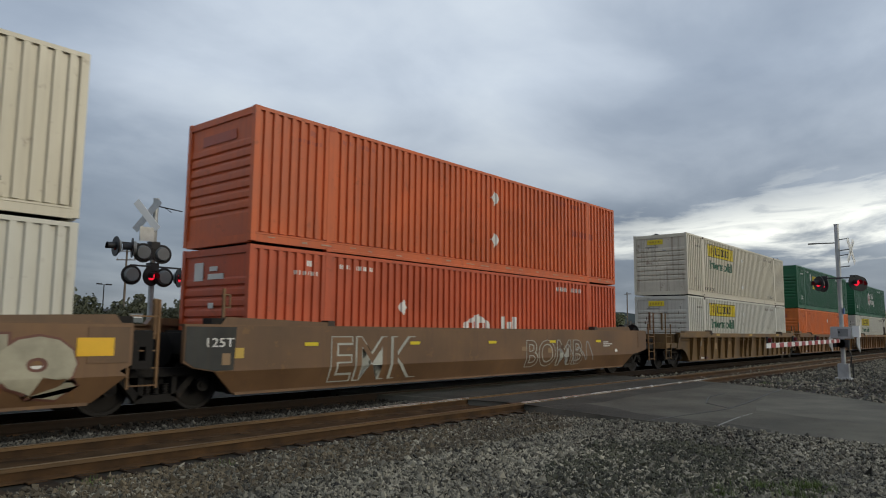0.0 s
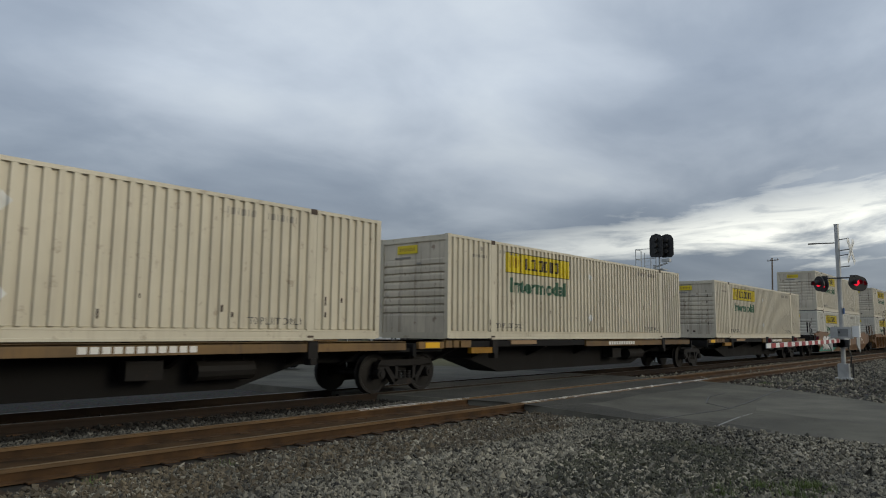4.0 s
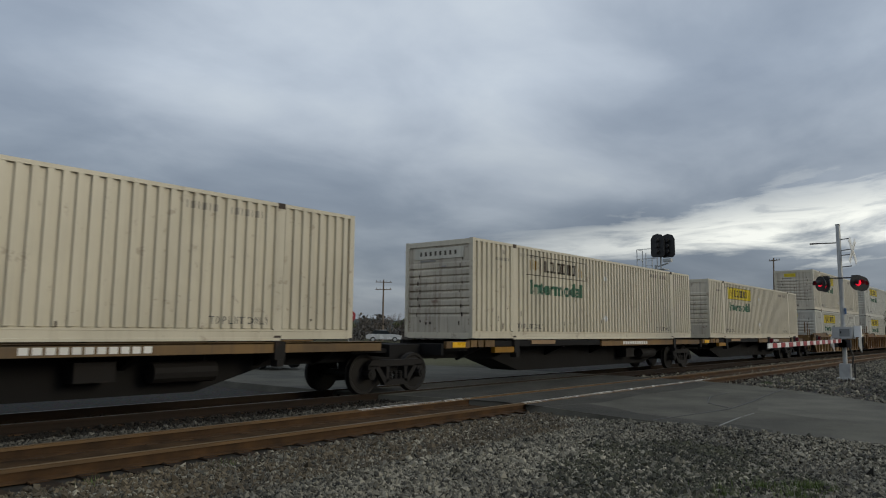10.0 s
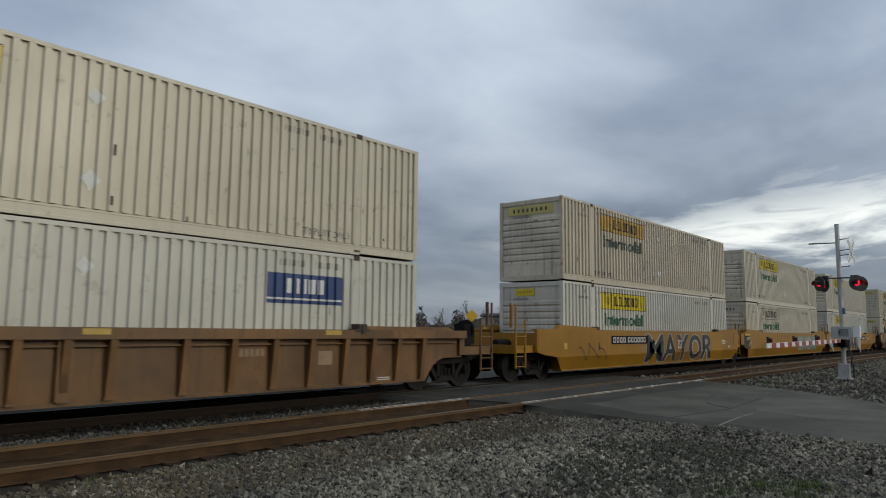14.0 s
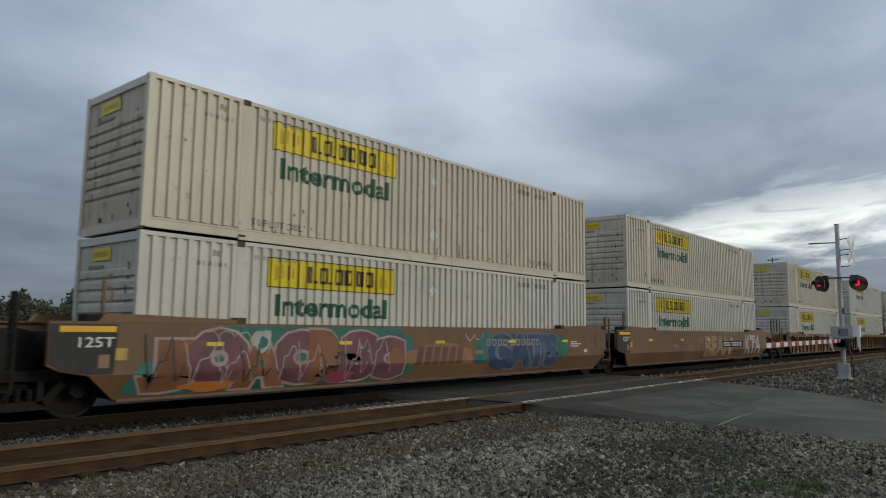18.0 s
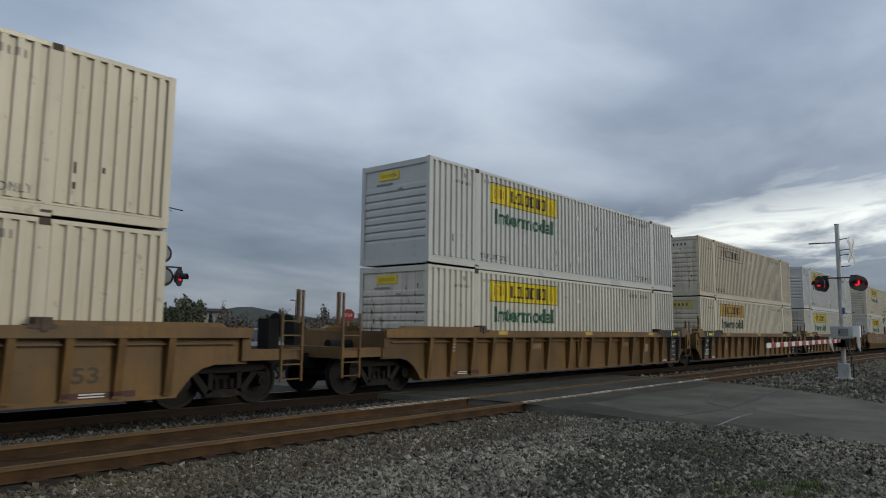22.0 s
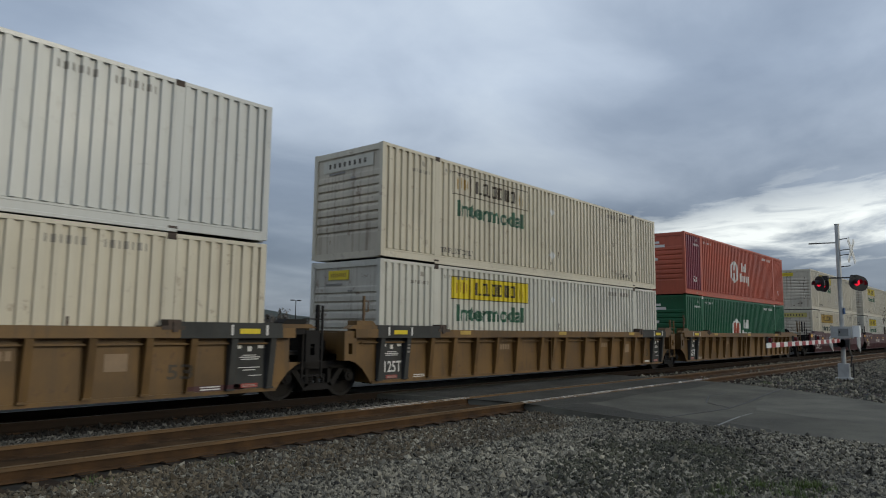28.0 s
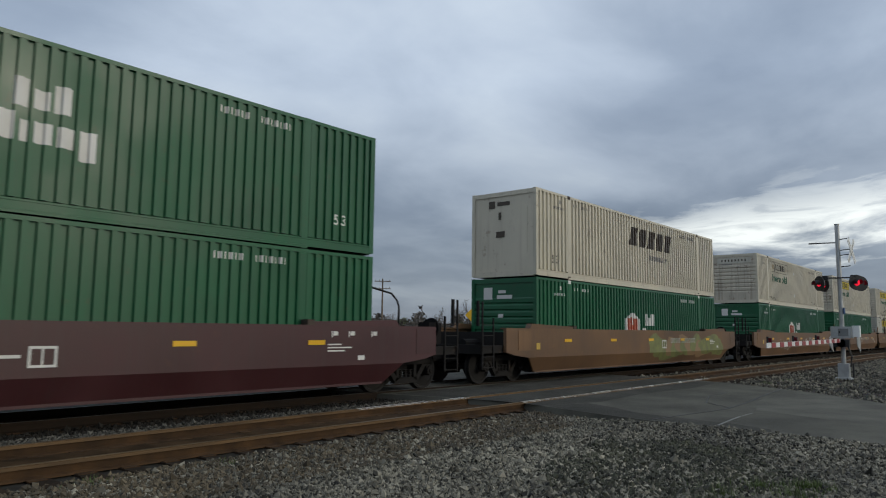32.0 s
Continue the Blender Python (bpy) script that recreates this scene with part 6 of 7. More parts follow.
STONE = mat("crushed_grey_stone", (0.200, 0.184, 0.142), 0.75, spec=0.35, var=0.5, scale=0.45, bump=0.3, island=0.95)
WARMSTONE = mat("dusty_brown_stone", (0.105, 0.083, 0.052), 0.85, var=0.4, scale=0.6, bump=0.3, island=0.55)
DARKSTONE = mat("dark_ballast_stone", (0.105, 0.098, 0.082), 0.9, spec=0.15, var=0.5, scale=0.45, bump=0.3, island=0.85)
ASPHALT = mat("worn_grey_asphalt", (0.106, 0.101, 0.083), 0.9, spec=0.12, var=0.38, scale=0.7, bump=0.9, grain=70, rust=0.35, rusty=(0.045, 0.040, 0.030))
SEAL = mat("black_crack_sealant", (0.035, 0.035, 0.036), 0.6, var=0.3, bump=0.1)
PAINTW = mat("worn_white_road_paint", (0.20, 0.20, 0.185), 0.7, var=0.3, scale=6, bump=0.1)

bm = bmesh.new()
N = 1800.0
bm.faces.new([bm.verts.new(c) for c in ((-N, -N, -0.215), (N, -N, -0.215), (N, N, -0.215), (-N, N, -0.215))])
ground = tagged(part("ground", bm, earth()), "gravel yard and rough grass that reach the horizon", "ground", kind="structure")


def strip(name, x0, x1, y0, y1, z, slope, material, label):
    bm = bmesh.new()
    pts = [(y0 - slope, -0.215), (y0, z), (y1, z), (y1 + slope, -0.215)]
    a = [bm.verts.new((x0, y, zz)) for y, zz in pts]
    b = [bm.verts.new((x1, y, zz)) for y, zz in pts]
    for i in range(3):
        bm.faces.new((a[i], b[i], b[i + 1], a[i + 1]))
    return tagged(part(name, bm, material), label, "ballast", kind="structure")


BED = mat("grey_ballast_bed", (0.040, 0.036, 0.030), 0.95, spec=0.08, var=0.4, scale=5.0, bump=1.0, grain=24)
DUST = mat("rust_brown_ballast_dust", (0.058, 0.035, 0.018), 0.95, spec=0.1, var=0.5, scale=2.2, bump=0.8, grain=30)
tagged(part("fouled_ballast", solid((-90, 420, NEAR_TRACK - 0.72, NEAR_TRACK + 0.72, -0.21, -0.1635)), DUST), "rust-brown fouled ballast between the near rails", "ballast", kind="structure")
strip("ballast_bed", -90, 420, NEAR_TRACK - 1.6, TRACK + 1.9, -0.19, 0.5, BED, "low bed of crushed stone ballast under both tracks")


def rail_section(y, x0, x1, z_top=0.0):
    bm = bmesh.new()
    pts = [(-0.075, -0.172), (0.075, -0.172), (0.07, -0.155), (0.012, -0.135), (0.012, -0.045), (0.037, -0.035), (0.037, -0.004), (-0.037, -0.004), (-0.037, -0.035), (-0.012, -0.045), (-0.012, -0.135), (-0.07, -0.155)]
    a = [bm.verts.new((x0, y + p, z)) for p, z in pts]
    b = [bm.verts.new((x1, y + p, z)) for p, z in pts]
    for i in range(len(pts)):
        bm.faces.new((a[i], b[i], b[(i + 1) % len(pts)], a[(i + 1) % len(pts)]))
    bm.faces.new(a)
    bm.faces.new(b[::-1])
    return bm


GAUGE = 1.505
for centre, what in ((TRACK, "busy"), (NEAR_TRACK, "near")):
    for s in (-1, 1):
        y = centre + s * GAUGE / 2
        # the far track's rails carry the shade under the cars in their colour
        r = tagged(part("rail", rail_section(y, -90, 420), RAILRUST if what == "near" else SHADERAIL), "rust-brown steel rail with a polished head", "rail", "rails of the crossing", "structure")
        part("rail_side", solid((-90, 420, y - 0.0385, y + 0.0385, -0.046, -0.008)), RAILSIDE if what == "near" else SHADERAIL, r)
        part("rail_head", solid((-90, 420, y - 0.036, y + 0.036, -0.008, 0.0)), DULLTOP if what == "near" else SHADETOP, r)


def tie_mesh():
    bm = bmesh.new()
    box(bm, -0.115, 0.115, -1.3, 1.3, -0.30, -0.166)
    bmesh.ops.bevel(bm, geom=bm.edges[:], offset=0.012, segments=1)
    return bm


tie = cached("tie", TIMBER, tie_mesh)
plate = cached("tie_plate", RAILRUST, lambda: solid((-0.1, 0.1, -0.18, 0.18, -0.174, -0.158)))
rng = random.Random(5)
for centre in (TRACK, NEAR_TRACK):
    bed = tagged(new("track_ties"), "creosoted timber ties under the rails", "railway ties", "tracks", "structure")
    x = -1.0
    while x < 62:
        if not 13.0 < x < 23.6:
            t = hang("tie", tie, bed, m=pose(x + rng.uniform(-0.03, 0.03), centre + rng.uniform(-0.04, 0.04), 0, 0, 0, rng.uniform(-1, 1)))
            if x < 40:
                for s in (-1, 1):
                    hang("tie_plate", plate, bed, m=pose(x, centre + s * GAUGE / 2, 0))
        x += 0.53
    bm = bmesh.new()
    while x < 200:
        box(bm, x - 0.115, x + 0.115, centre - 1.3, centre + 1.3, -0.30, -0.172)
        x += 0.53
    tagged(part("far_tie", bm, TIMBER, bed), kind="stuff")

# the asphalt road over the tracks, with a broken edge; its top lies just under the rail heads
left_edge = [(12.1, -14), (12.22, -6), (12.2, 0.5), (12.26, 1.8), (12.33, 3.1), (12.45, 4.2), (12.38, 5.4), (12.55, 6.4), (12.85, 7.5), (13.2, 8.7), (13.24, 9.4), (13.1, 10.25), (12.75, 11.5), (12.45, 12.7), (12.3, 14.2), (12.2, 16), (12.0, 40), (11.5, 120)]
right_edge = [(18.6, -14), (18.9, -6), (19.0, 0.5), (19.4, 2.75), (21.6, 4.9), (23.4, 7.7), (23.8, 8.8), (24.0, 10.3), (24.3, 12.7), (24.4, 16), (24.3, 40), (23.8, 120)]


def road_mesh():
    bm = bmesh.new()
    ring = left_edge + right_edge[::-1]
    top = [bm.verts.new((x, y, -0.040)) for x, y in ring]
    low = [bm.verts.new((x + (-0.07 if i < len(left_edge) else 0.07), y, -0.23)) for i, (x, y) in enumerate(ring)]
    bm.faces.new(top)
    k = len(ring)
    for i in range(k):
        bm.faces.new((low[i], low[(i + 1) % k], top[(i + 1) % k], top[i]))
    bmesh.ops.triangulate(bm, faces=[f for f in bm.faces if len(f.verts) > 4])
    bmesh.ops.recalc_face_normals(bm, faces=bm.faces)
    return bm


road = tagged(part("road", road_mesh(), ASPHALT), "worn grey asphalt road over the level crossing", "road", kind="structure")


def crack(pts, w, material, name):
    bm = bmesh.new()
    for (x0, y0), (x1, y1) in zip(pts, pts[1:]):
        bar(bm, (x0, y0, -0.034), (x1, y1, -0.034), w, 0.006)
    return part(name, bm, material, road)


crack([(12.47, 5.5), (13.2, 5.40), (13.76, 5.34), (14.7, 5.2), (15.56, 5.11), (17.4, 5.25), (19.3, 5.48), (22.0, 5.73)], 0.03, SEAL, "crack")
crack([(15.6, 5.1), (16.4, 5.9), (18.0, 6.4), (19.6, 6.5)], 0.02, SEAL, "crack")
crack([(12.57, 4.33), (13.57, 4.42), (14.2, 4.46)], 0.035, PAINTW, "road_marking")
crack([(14.3, 4.46), (15.0, 4.47)], 0.02, PAINTW, "road_marking")
for centre in (TRACK, NEAR_TRACK):
    for s in (-1, 1):
        y = centre + s * GAUGE / 2 - s * 0.075
        part("flangeway", solid((13.2, 24.0, y - 0.032, y + 0.032, -0.046, -0.037)), SEAL, road)


y = NEAR_TRACK - GAUGE / 2
GLINT_Y = y
def polished(x0, x1, y):
    """A bright, rounded strip for the glint on a rail head, one side only."""
    bm = bmesh.new()
    line = [(0.034, -0.006), (0.034, 0.004), (0.0, 0.0045), (-0.020, 0.002), (-0.032, -0.004), (-0.0395, -0.014), (-0.0395, -0.022), (0.0, -0.022)]
    a = [bm.verts.new((x0, y + p, z)) for p, z in line]
    b = [bm.verts.new((x1, y + p, z)) for p, z in line]
    bm.faces.new(a)
    bm.faces.new(b[::-1])
    for i in range(len(line)):
        bm.faces.new((a[i], b[i], b[(i + 1) % len(line)], a[(i + 1) % len(line)]))
    bmesh.ops.recalc_face_normals(bm, faces=bm.faces)
    return bm


# sky glint on the rails, added as bright metal along these stretches only
part("worn_rail_edge", polished(9.6, 13.1, NEAR_TRACK + GAUGE / 2), RAILGLINT, road, "bright strip for the glint on the polished rail head")
part("worn_rail_edge", polished(13.1, 24.6, GLINT_Y), RAILGLINT, road, "bright strip for the glint on the polished rail head")
DARKTAR = mat("dark_patched_asphalt", (0.064, 0.061, 0.052), 0.9, spec=0.12, var=0.35, scale=1.1, bump=0.9, grain=70)
PALETAR = mat("bleached_asphalt", (0.124, 0.118, 0.098), 0.9, spec=0.12, var=0.35, scale=0.9, bump=0.9, grain=70)


def tar_patch(name, pts, material, label):
    bm = bmesh.new()
    bm.faces.new([bm.verts.new((x, y, -0.0385)) for x, y in pts])
    return part(name, bm, material, road, label)


tar_patch("tar_patch", [(13.05, 8.2), (14.8, 7.7), (17.5, 7.95), (20.5, 7.7), (23.2, 8.0), (24.0, 10.0), (24.2, 12.3), (12.75, 12.3), (13.05, 10.4), (13.2, 9.4)], DARKTAR, "darker patched asphalt between the rails")
tar_patch("pale_lane", [(14.2, 1.0), (15.0, 3.2), (15.7, 4.6), (17.6, 5.15), (20.0, 5.4), (21.3, 5.0), (19.3, 2.8), (18.9, 0.8)], PALETAR, "bleached strip of old asphalt")

tar_patch("tar_edge", [(12.36, 3.4), (12.47, 4.2), (12.40, 5.4), (12.57, 6.4), (12.87, 7.5), (13.10, 8.15), (14.3, 7.8), (13.9, 6.9), (13.35, 6.2), (13.15, 5.2), (13.0, 4.2), (12.7, 3.5)], DARKTAR, "dark tar along the broken edge")

# ---- loose stones: many small pieces, one object for each stretch ----
def stones(name, rects, count, size, material, label, seed, z=-0.21, clear=None):
    rs = np.random.RandomState(seed)
    base = np.array([(1, 0, 0), (-1, 0, 0), (0, 1, 0), (0, -1, 0), (0, 0, 1), (0, 0, -1)], float)
    face = np.array([(0, 2, 4), (2, 1, 4), (1, 3, 4), (3, 0, 4), (2, 0, 5), (1, 2, 5), (3, 1, 5), (0, 3, 5)])
    area = np.array([(b - a) * (d - c) for a, b, c, d in rects])
    pick = rs.choice(len(rects), count, p=area / area.sum())
    R = np.array(rects)[pick]
    px = R[:, 0] + rs.rand(count) * (R[:, 1] - R[:, 0])
    py = R[:, 2] + rs.rand(count) * (R[:, 3] - R[:, 2])
    if clear is not None:
        keep = ~clear(px, py)
        px, py = px[keep], py[keep]
    k = len(px)
    s = size * np.exp(rs.randn(k) * 0.28)
    v = base[None] * (1 + 0.7 * (rs.rand(k, 6, 1) - 0.5)) * (s[:, None, None] * (0.7 + 0.6 * rs.rand(k, 1, 3)))
    a = rs.rand(k) * 6.283
    ca, sa = np.cos(a), np.sin(a)
    b = (rs.rand(k) - 0.5) * 1.6
    cb, sb = np.cos(b), np.sin(b)
    x, y, zz = v[:, :, 0], v[:, :, 1], v[:, :, 2]
    y, zz = y * cb[:, None] - zz * sb[:, None], y * sb[:, None] + zz * cb[:, None]
    x, y = x * ca[:, None] - y * sa[:, None], x * sa[:, None] + y * ca[:, None]
    co = np.stack([x + px[:, None], y + py[:, None], zz + (z + s * 0.15 + rs.rand(k) * s * 0.9 + (heap(px, py) if clear is on_road else 0))[:, None]], -1).reshape(-1, 3)
    fa = (face[None] + (np.arange(k) * 6)[:, None, None]).reshape(-1, 3)
    me = bpy.data.meshes.new(name)
    me.from_pydata(co, [], fa)
    me.materials.append(material)
    return tagged(new(name, me), label, "gravel", kind="stuff")


def on_road(x, y):
    left = np.interp(y, [p[1] for p in left_edge], [p[0] for p in left_edge]) - 0.03
    right = np.interp(y, [p[1] for p in right_edge], [p[0] for p in right_edge]) + 0.05
    return (x > left) & (x < right)


def near_rails(x, y):
    bad = on_road(x, y)
    for c in (TRACK, NEAR_TRACK):
        for s in (-1, 1):
            bad |= np.abs(y - c - s * GAUGE / 2) < 0.13
        bad |= (np.abs(((x + 1.0) % 0.53) - 0.0) < 0.12) & (np.abs(y - c) < 1.3)
    return bad


def off_moss(x, y):
    """Outside an uneven patch of moss that thins out towards its rim."""
    thin = (np.sin(x * 91.7 + y * 57.3) * 43.7) % 1.0
    r = ((x - 9.0) / 2.7) ** 2 + ((y - 3.7 - 0.15 * (x - 9.0)) / 1.45) ** 2
    return on_road(x, y) | (r + 0.25 * np.sin(2.3 * x + 1.1 * y) + 0.2 * np.sin(4.1 * y - 1.7 * x) + 0.75 * thin > 1.15)


def heap(x, y):
    """How high the gravel lies against the edge of the road."""
    left = np.interp(y, [p[1] for p in left_edge], [p[0] for p in left_edge])
    return 0.155 * np.clip(1 - (left - x) / 1.3, 0, 1) * np.clip((7.6 - y) / 2.6, 0, 1)


def shoulder():
    bm = bmesh.new()
    rows = []
    for i in range(60):
        y = -13 + i * (20.4 / 59)
        edge = float(np.interp(y, [p[1] for p in left_edge], [p[0] for p in left_edge])) - 0.02
        rows.append([bm.verts.new((edge - d, y, -0.22 + float(heap(np.array(edge - d), np.array(y))))) for d in (0.0, 0.35, 0.7, 1.0, 1.3)])
    for a, b in zip(rows, rows[1:]):
        for i in range(4):
            bm.faces.new((a[i], b[i], b[i + 1], a[i + 1]))
    bmesh.ops.recalc_face_normals(bm, faces=bm.faces)
    return bm


tagged(part("gravel_shoulder", shoulder(), ground.data.materials[0]), "gravel heaped against the edge of the road", "gravel", kind="structure")
stones("foreground_gravel", [(2.6, 9.6, 1.0, 8.2), (4.5, 12.9, 1.4, 8.4)], 135000, 0.0215, STONE, "crushed grey stone gravel beside the track", 1, clear=on_road)
stones("yard_gravel", [(-7, 2.6, -5, 8.0), (2.6, 12.2, -6, 1.0), (2.6, 5.0, 1.0, 1.5)], 20000, 0.036, STONE, "crushed grey stone gravel underfoot", 11, clear=on_road)
stones("trackside_gravel", [(-7.0, 13.2, 6.6, 8.35)], 34000, 0.024, WARMSTONE, "dusty crushed stone beside the rails", 2, z=-0.2, clear=near_rails)
stones("ballast_stones", [(-7.0, 13.2, 10.4, 11.75)], 25000, 0.024, DARKSTONE, "grey ballast stones between the tracks", 3, z=-0.185, clear=near_rails)
# stones under the train; its shade is put into their near-black colour
SHADESTONE = mat("shade_black_stone", (0.026, 0.023, 0.019), 0.9, var=0.4, scale=0.8, bump=0.3, island=0.6, spec=0.15)
stones("oily_ballast", [(1.0, 13.0, 11.7, 13.9)], 12000, 0.024, SHADESTONE, "ballast under the train, coloured black for its shade", 8, z=-0.185, clear=near_rails)
MOSSY = mat("mossy_dark_stone", (0.062, 0.062, 0.040), 0.9, var=0.5, scale=0.8, bump=0.3, island=0.7)
stones("mossy_gravel", [(6.0, 12.6, 1.6, 5.8)], 44000, 0.021, MOSSY, "dark mossy gravel", 6, z=-0.198, clear=off_moss)
stones("far_gravel", [(19.5, 60, 0.5, 8.1), (24, 60, 8, 12)], 16000, 0.036, STONE, "grey gravel round the crossing signal", 4, clear=near_rails)


def tuft(cx, cy, n, seed, label):
    rs = random.Random(seed)
    bm = bmesh.new()
    for _ in range(n):
        r, a = abs(rs.gauss(0, 0.16)), rs.uniform(0, 6.28)
        x, y = cx + r * math.cos(a), cy + r * math.sin(a)
        h, b = rs.uniform(0.04, 0.13), rs.uniform(0, 6.28)
        dx, dy = math.cos(b), math.sin(b)
        lean = rs.uniform(0.01, 0.07)
        bm.faces.new([bm.verts.new(c) for c in ((x - dy * 0.006, y + dx * 0.006, -0.2), (x + dy * 0.006, y - dx * 0.006, -0.2), (x + dx * lean, y + dy * lean, -0.2 + h))])
    return tagged(part("grass_tuft", bm, GRASS), label, "weeds", "weeds in the gravel", "stuff")


GRASS = mat("weedy_grass", (0.085, 0.125, 0.028), 0.7, var=0.4, scale=8, bump=0.0, island=0.4)
for i, (x, y, n) in enumerate([(8.55, 2.50, 260), (8.9, 2.15, 340), (9.0, 2.0, 200), (7.9, 2.7, 160), (8.4, 2.1, 220), (8.2, 2.85, 60), (5.2, 8.0, 40), (12.2, 6.2, 40), (3.6, 8.1, 50), (26.5, 7.4, 60), (28.5, 7.2, 50)]):
    tuft(x, y, n, i, "green grass weeds growing in gravel")

# ---- crossing signals ----
def lamp_head(parent, at, yaw, lit, hood=True):
    """A round flasher: backplate, hood and lens; yaw 0 faces -y, positive turns it towards +x."""
    m = pose(*at, 0, 0, yaw)

    def disc():
        bm = bmesh.new()
        rod(bm, (0, 0.0, 0), (0, 0.03, 0), 0.30, 24)
        return bm

    def back():
        bm = bmesh.new()
        rod(bm, (0, 0.03, 0), (0, 0.13, 0), 0.23, 18, 0.19)
        return bm

    def visor():
        bm = bmesh.new()
        n = 14
        a = []
        for i in range(n + 1):
            g = math.pi * (-0.15 + 1.3 * i / n)
            c, s = math.cos(g) * 0.13, math.sin(g) * 0.13
            a.append((bm.verts.new((c, -0.005, s)), bm.verts.new((c, -0.24, s * 0.97 - 0.01)), bm.verts.new((c * 0.93, -0.005, s * 0.93)), bm.verts.new((c * 0.93, -0.24, s * 0.90 - 0.01))))
        for p, q in zip(a, a[1:]):
            bm.faces.new((p[0], p[1], q[1], q[0]))
            bm.faces.new((p[2], q[2], q[3], p[3]))
            bm.faces.new((p[1], p[3], q[3], q[1]))
        return bm

    def lens():
        bm = bmesh.new()
        bmesh.ops.create_uvsphere(bm, u_segments=16, v_segments=8, radius=0.125, matrix=pose(0, -0.005, 0) @ Matrix.Diagonal((1, 0.35, 1, 1)))
        return bm
    head = hang("flasher_lamp", cached("flasher_lamp", LAMPBLACK, disc), parent, "round black flasher lamp", m)
    hang("lamp_housing", cached("lamp_housing", LENSBACK, back), head, "grey metal lamp housing")
    if hood:
        hang("hood", cached("hood", LAMPBLACK, visor), head)
    hang("lens", cached("lens", LENSON if lit else LENSOFF, lens), head, "lit red lens" if lit else "")
    return head


def buck(parent, at, yaw, front=True):
    """Two crossed blades, both white if front; they face -y at yaw 0."""
    for s in (-1, 1):
        bm = bmesh.new()
        box(bm, -0.61, 0.61, -0.006 - 0.008 * s, 0.006 - 0.008 * s, -0.115, 0.115, pose(0, 0, 0, 0, 48 * s, 0))
        # from behind, one bare metal blade is coloured white for its glint
        blade = part("crossbuck_blade", bm, SIGNW if front or s > 0 else STEEL, parent, "white crossbuck blade with unreadable lettering" if front else "")
        blade.matrix_basis = pose(*at, 0, 0, yaw)
        if not front:
            continue
        lb = bmesh.new()
        for i in range(9):
            box(lb, -0.5 + i * 0.115, -0.47 + i * 0.115, -0.018, -0.015, -0.04, 0.04, pose(0, 0, 0, 0, 48 * s, 0))
        part("blade_lettering", lb, INKGREY, blade)


def mast(name, x, y, height, label):
    root = tagged(new(name), label, "crossing signal", "signals of the level crossing")
    root.matrix_basis = pose(x, y, -0.2)
    bm = bmesh.new()
    rod(bm, (0, 0, 0.1), (0, 0, height), 0.085, 14)
    part("mast", bm, STEEL, root)
    bm = bmesh.new()
    box(bm, -0.28, 0.28, -0.28, 0.28, 0, 0.08)
    box(bm, -0.17, 0.17, -0.19, 0.19, 0.08, 0.62)
    bmesh.ops.bevel(bm, geom=bm.edges[:], offset=0.02, segments=1)
    part("mast_base", bm, STEEL, root, "cast grey mast base")
    bm = bmesh.new()
    rod(bm, (0, 0, height), (0, 0, height + 0.03), 0.095, 14)
    part("mast_cap", bm, STEEL, root)
    return root


right = mast("crossing_signal", 31.4, 5.86, 6.12, "grey crossing signal with flashers, crossbuck and lowered gate")
bm = bmesh.new()
rod(bm, (0, 0.05, 5.40), (0, 0.75, 5.42), 0.022, 8)
rod(bm, (0, 0.75, 5.42), (0, 1.05, 5.42), 0.03, 8)
part("cantilever_rod", bm, DARK, right)
for z in (5.52, 5.08, 4.88, 4.42):
    bm = bmesh.new()
    rod(bm, (0, 0.0, z), (0, -0.42, z + 0.03), 0.018, 6)
    part("sign_bracket", bm, DARK, right)
buck(right, (0.0, -0.47, 5.05), -6)
bm = bmesh.new()
bar(bm, (-0.1, -0.7, 3.98), (-0.1, 0.72, 3.98), 0.05)
for s in (-1, 1):
    bar(bm, (-0.45, s * 0.62, 4.0), (0.45, s * 0.62, 4.0), 0.05)
    box(bm, -0.12, 0.12, s * 0.5 - 0.1, s * 0.5 + 0.1, 3.9, 4.08)
part("lamp_crossarm", bm, LAMPBLACK, right)
for sx in (-0.4, 0.4):
    lamp_head(right, (sx, -0.66, 3.76), -48, True)
    lamp_head(right, (sx, 0.66, 3.76), 180 + 48, True)
bm = bmesh.new()
box(bm, -0.28, 0.28, -0.36, 0.36, 1.60, 2.06)
bmesh.ops.bevel(bm, geom=bm.edges[:], offset=0.04, segments=2)
gate_box = part("gate_mechanism", bm, STEEL, right, "grey gate machine housing")
part("access_door", solid((-0.295, -0.281, -0.26, 0.10, 1.68, 1.98)), LENSBACK, gate_box, "darker grey access door")
part("latch", solid((-0.315, -0.295, 0.02, 0.07, 1.80, 1.88)), LAMPBLACK, gate_box)
part("junction_box", solid((-0.12, 0.12, -0.62, -0.37, 1.66, 2.10)), SIGNW, right, "white junction box beside the gate machine")
bm = bmesh.new()
box(bm, -0.34, -0.10, -0.28, 0.28, 1.26, 1.56)
rod(bm, (-0.34, 0, 1.4), (-0.2, 0, 1.4), 0.16, 14)
part("gate_hub", bm, LAMPBLACK, right)
bm = bmesh.new()
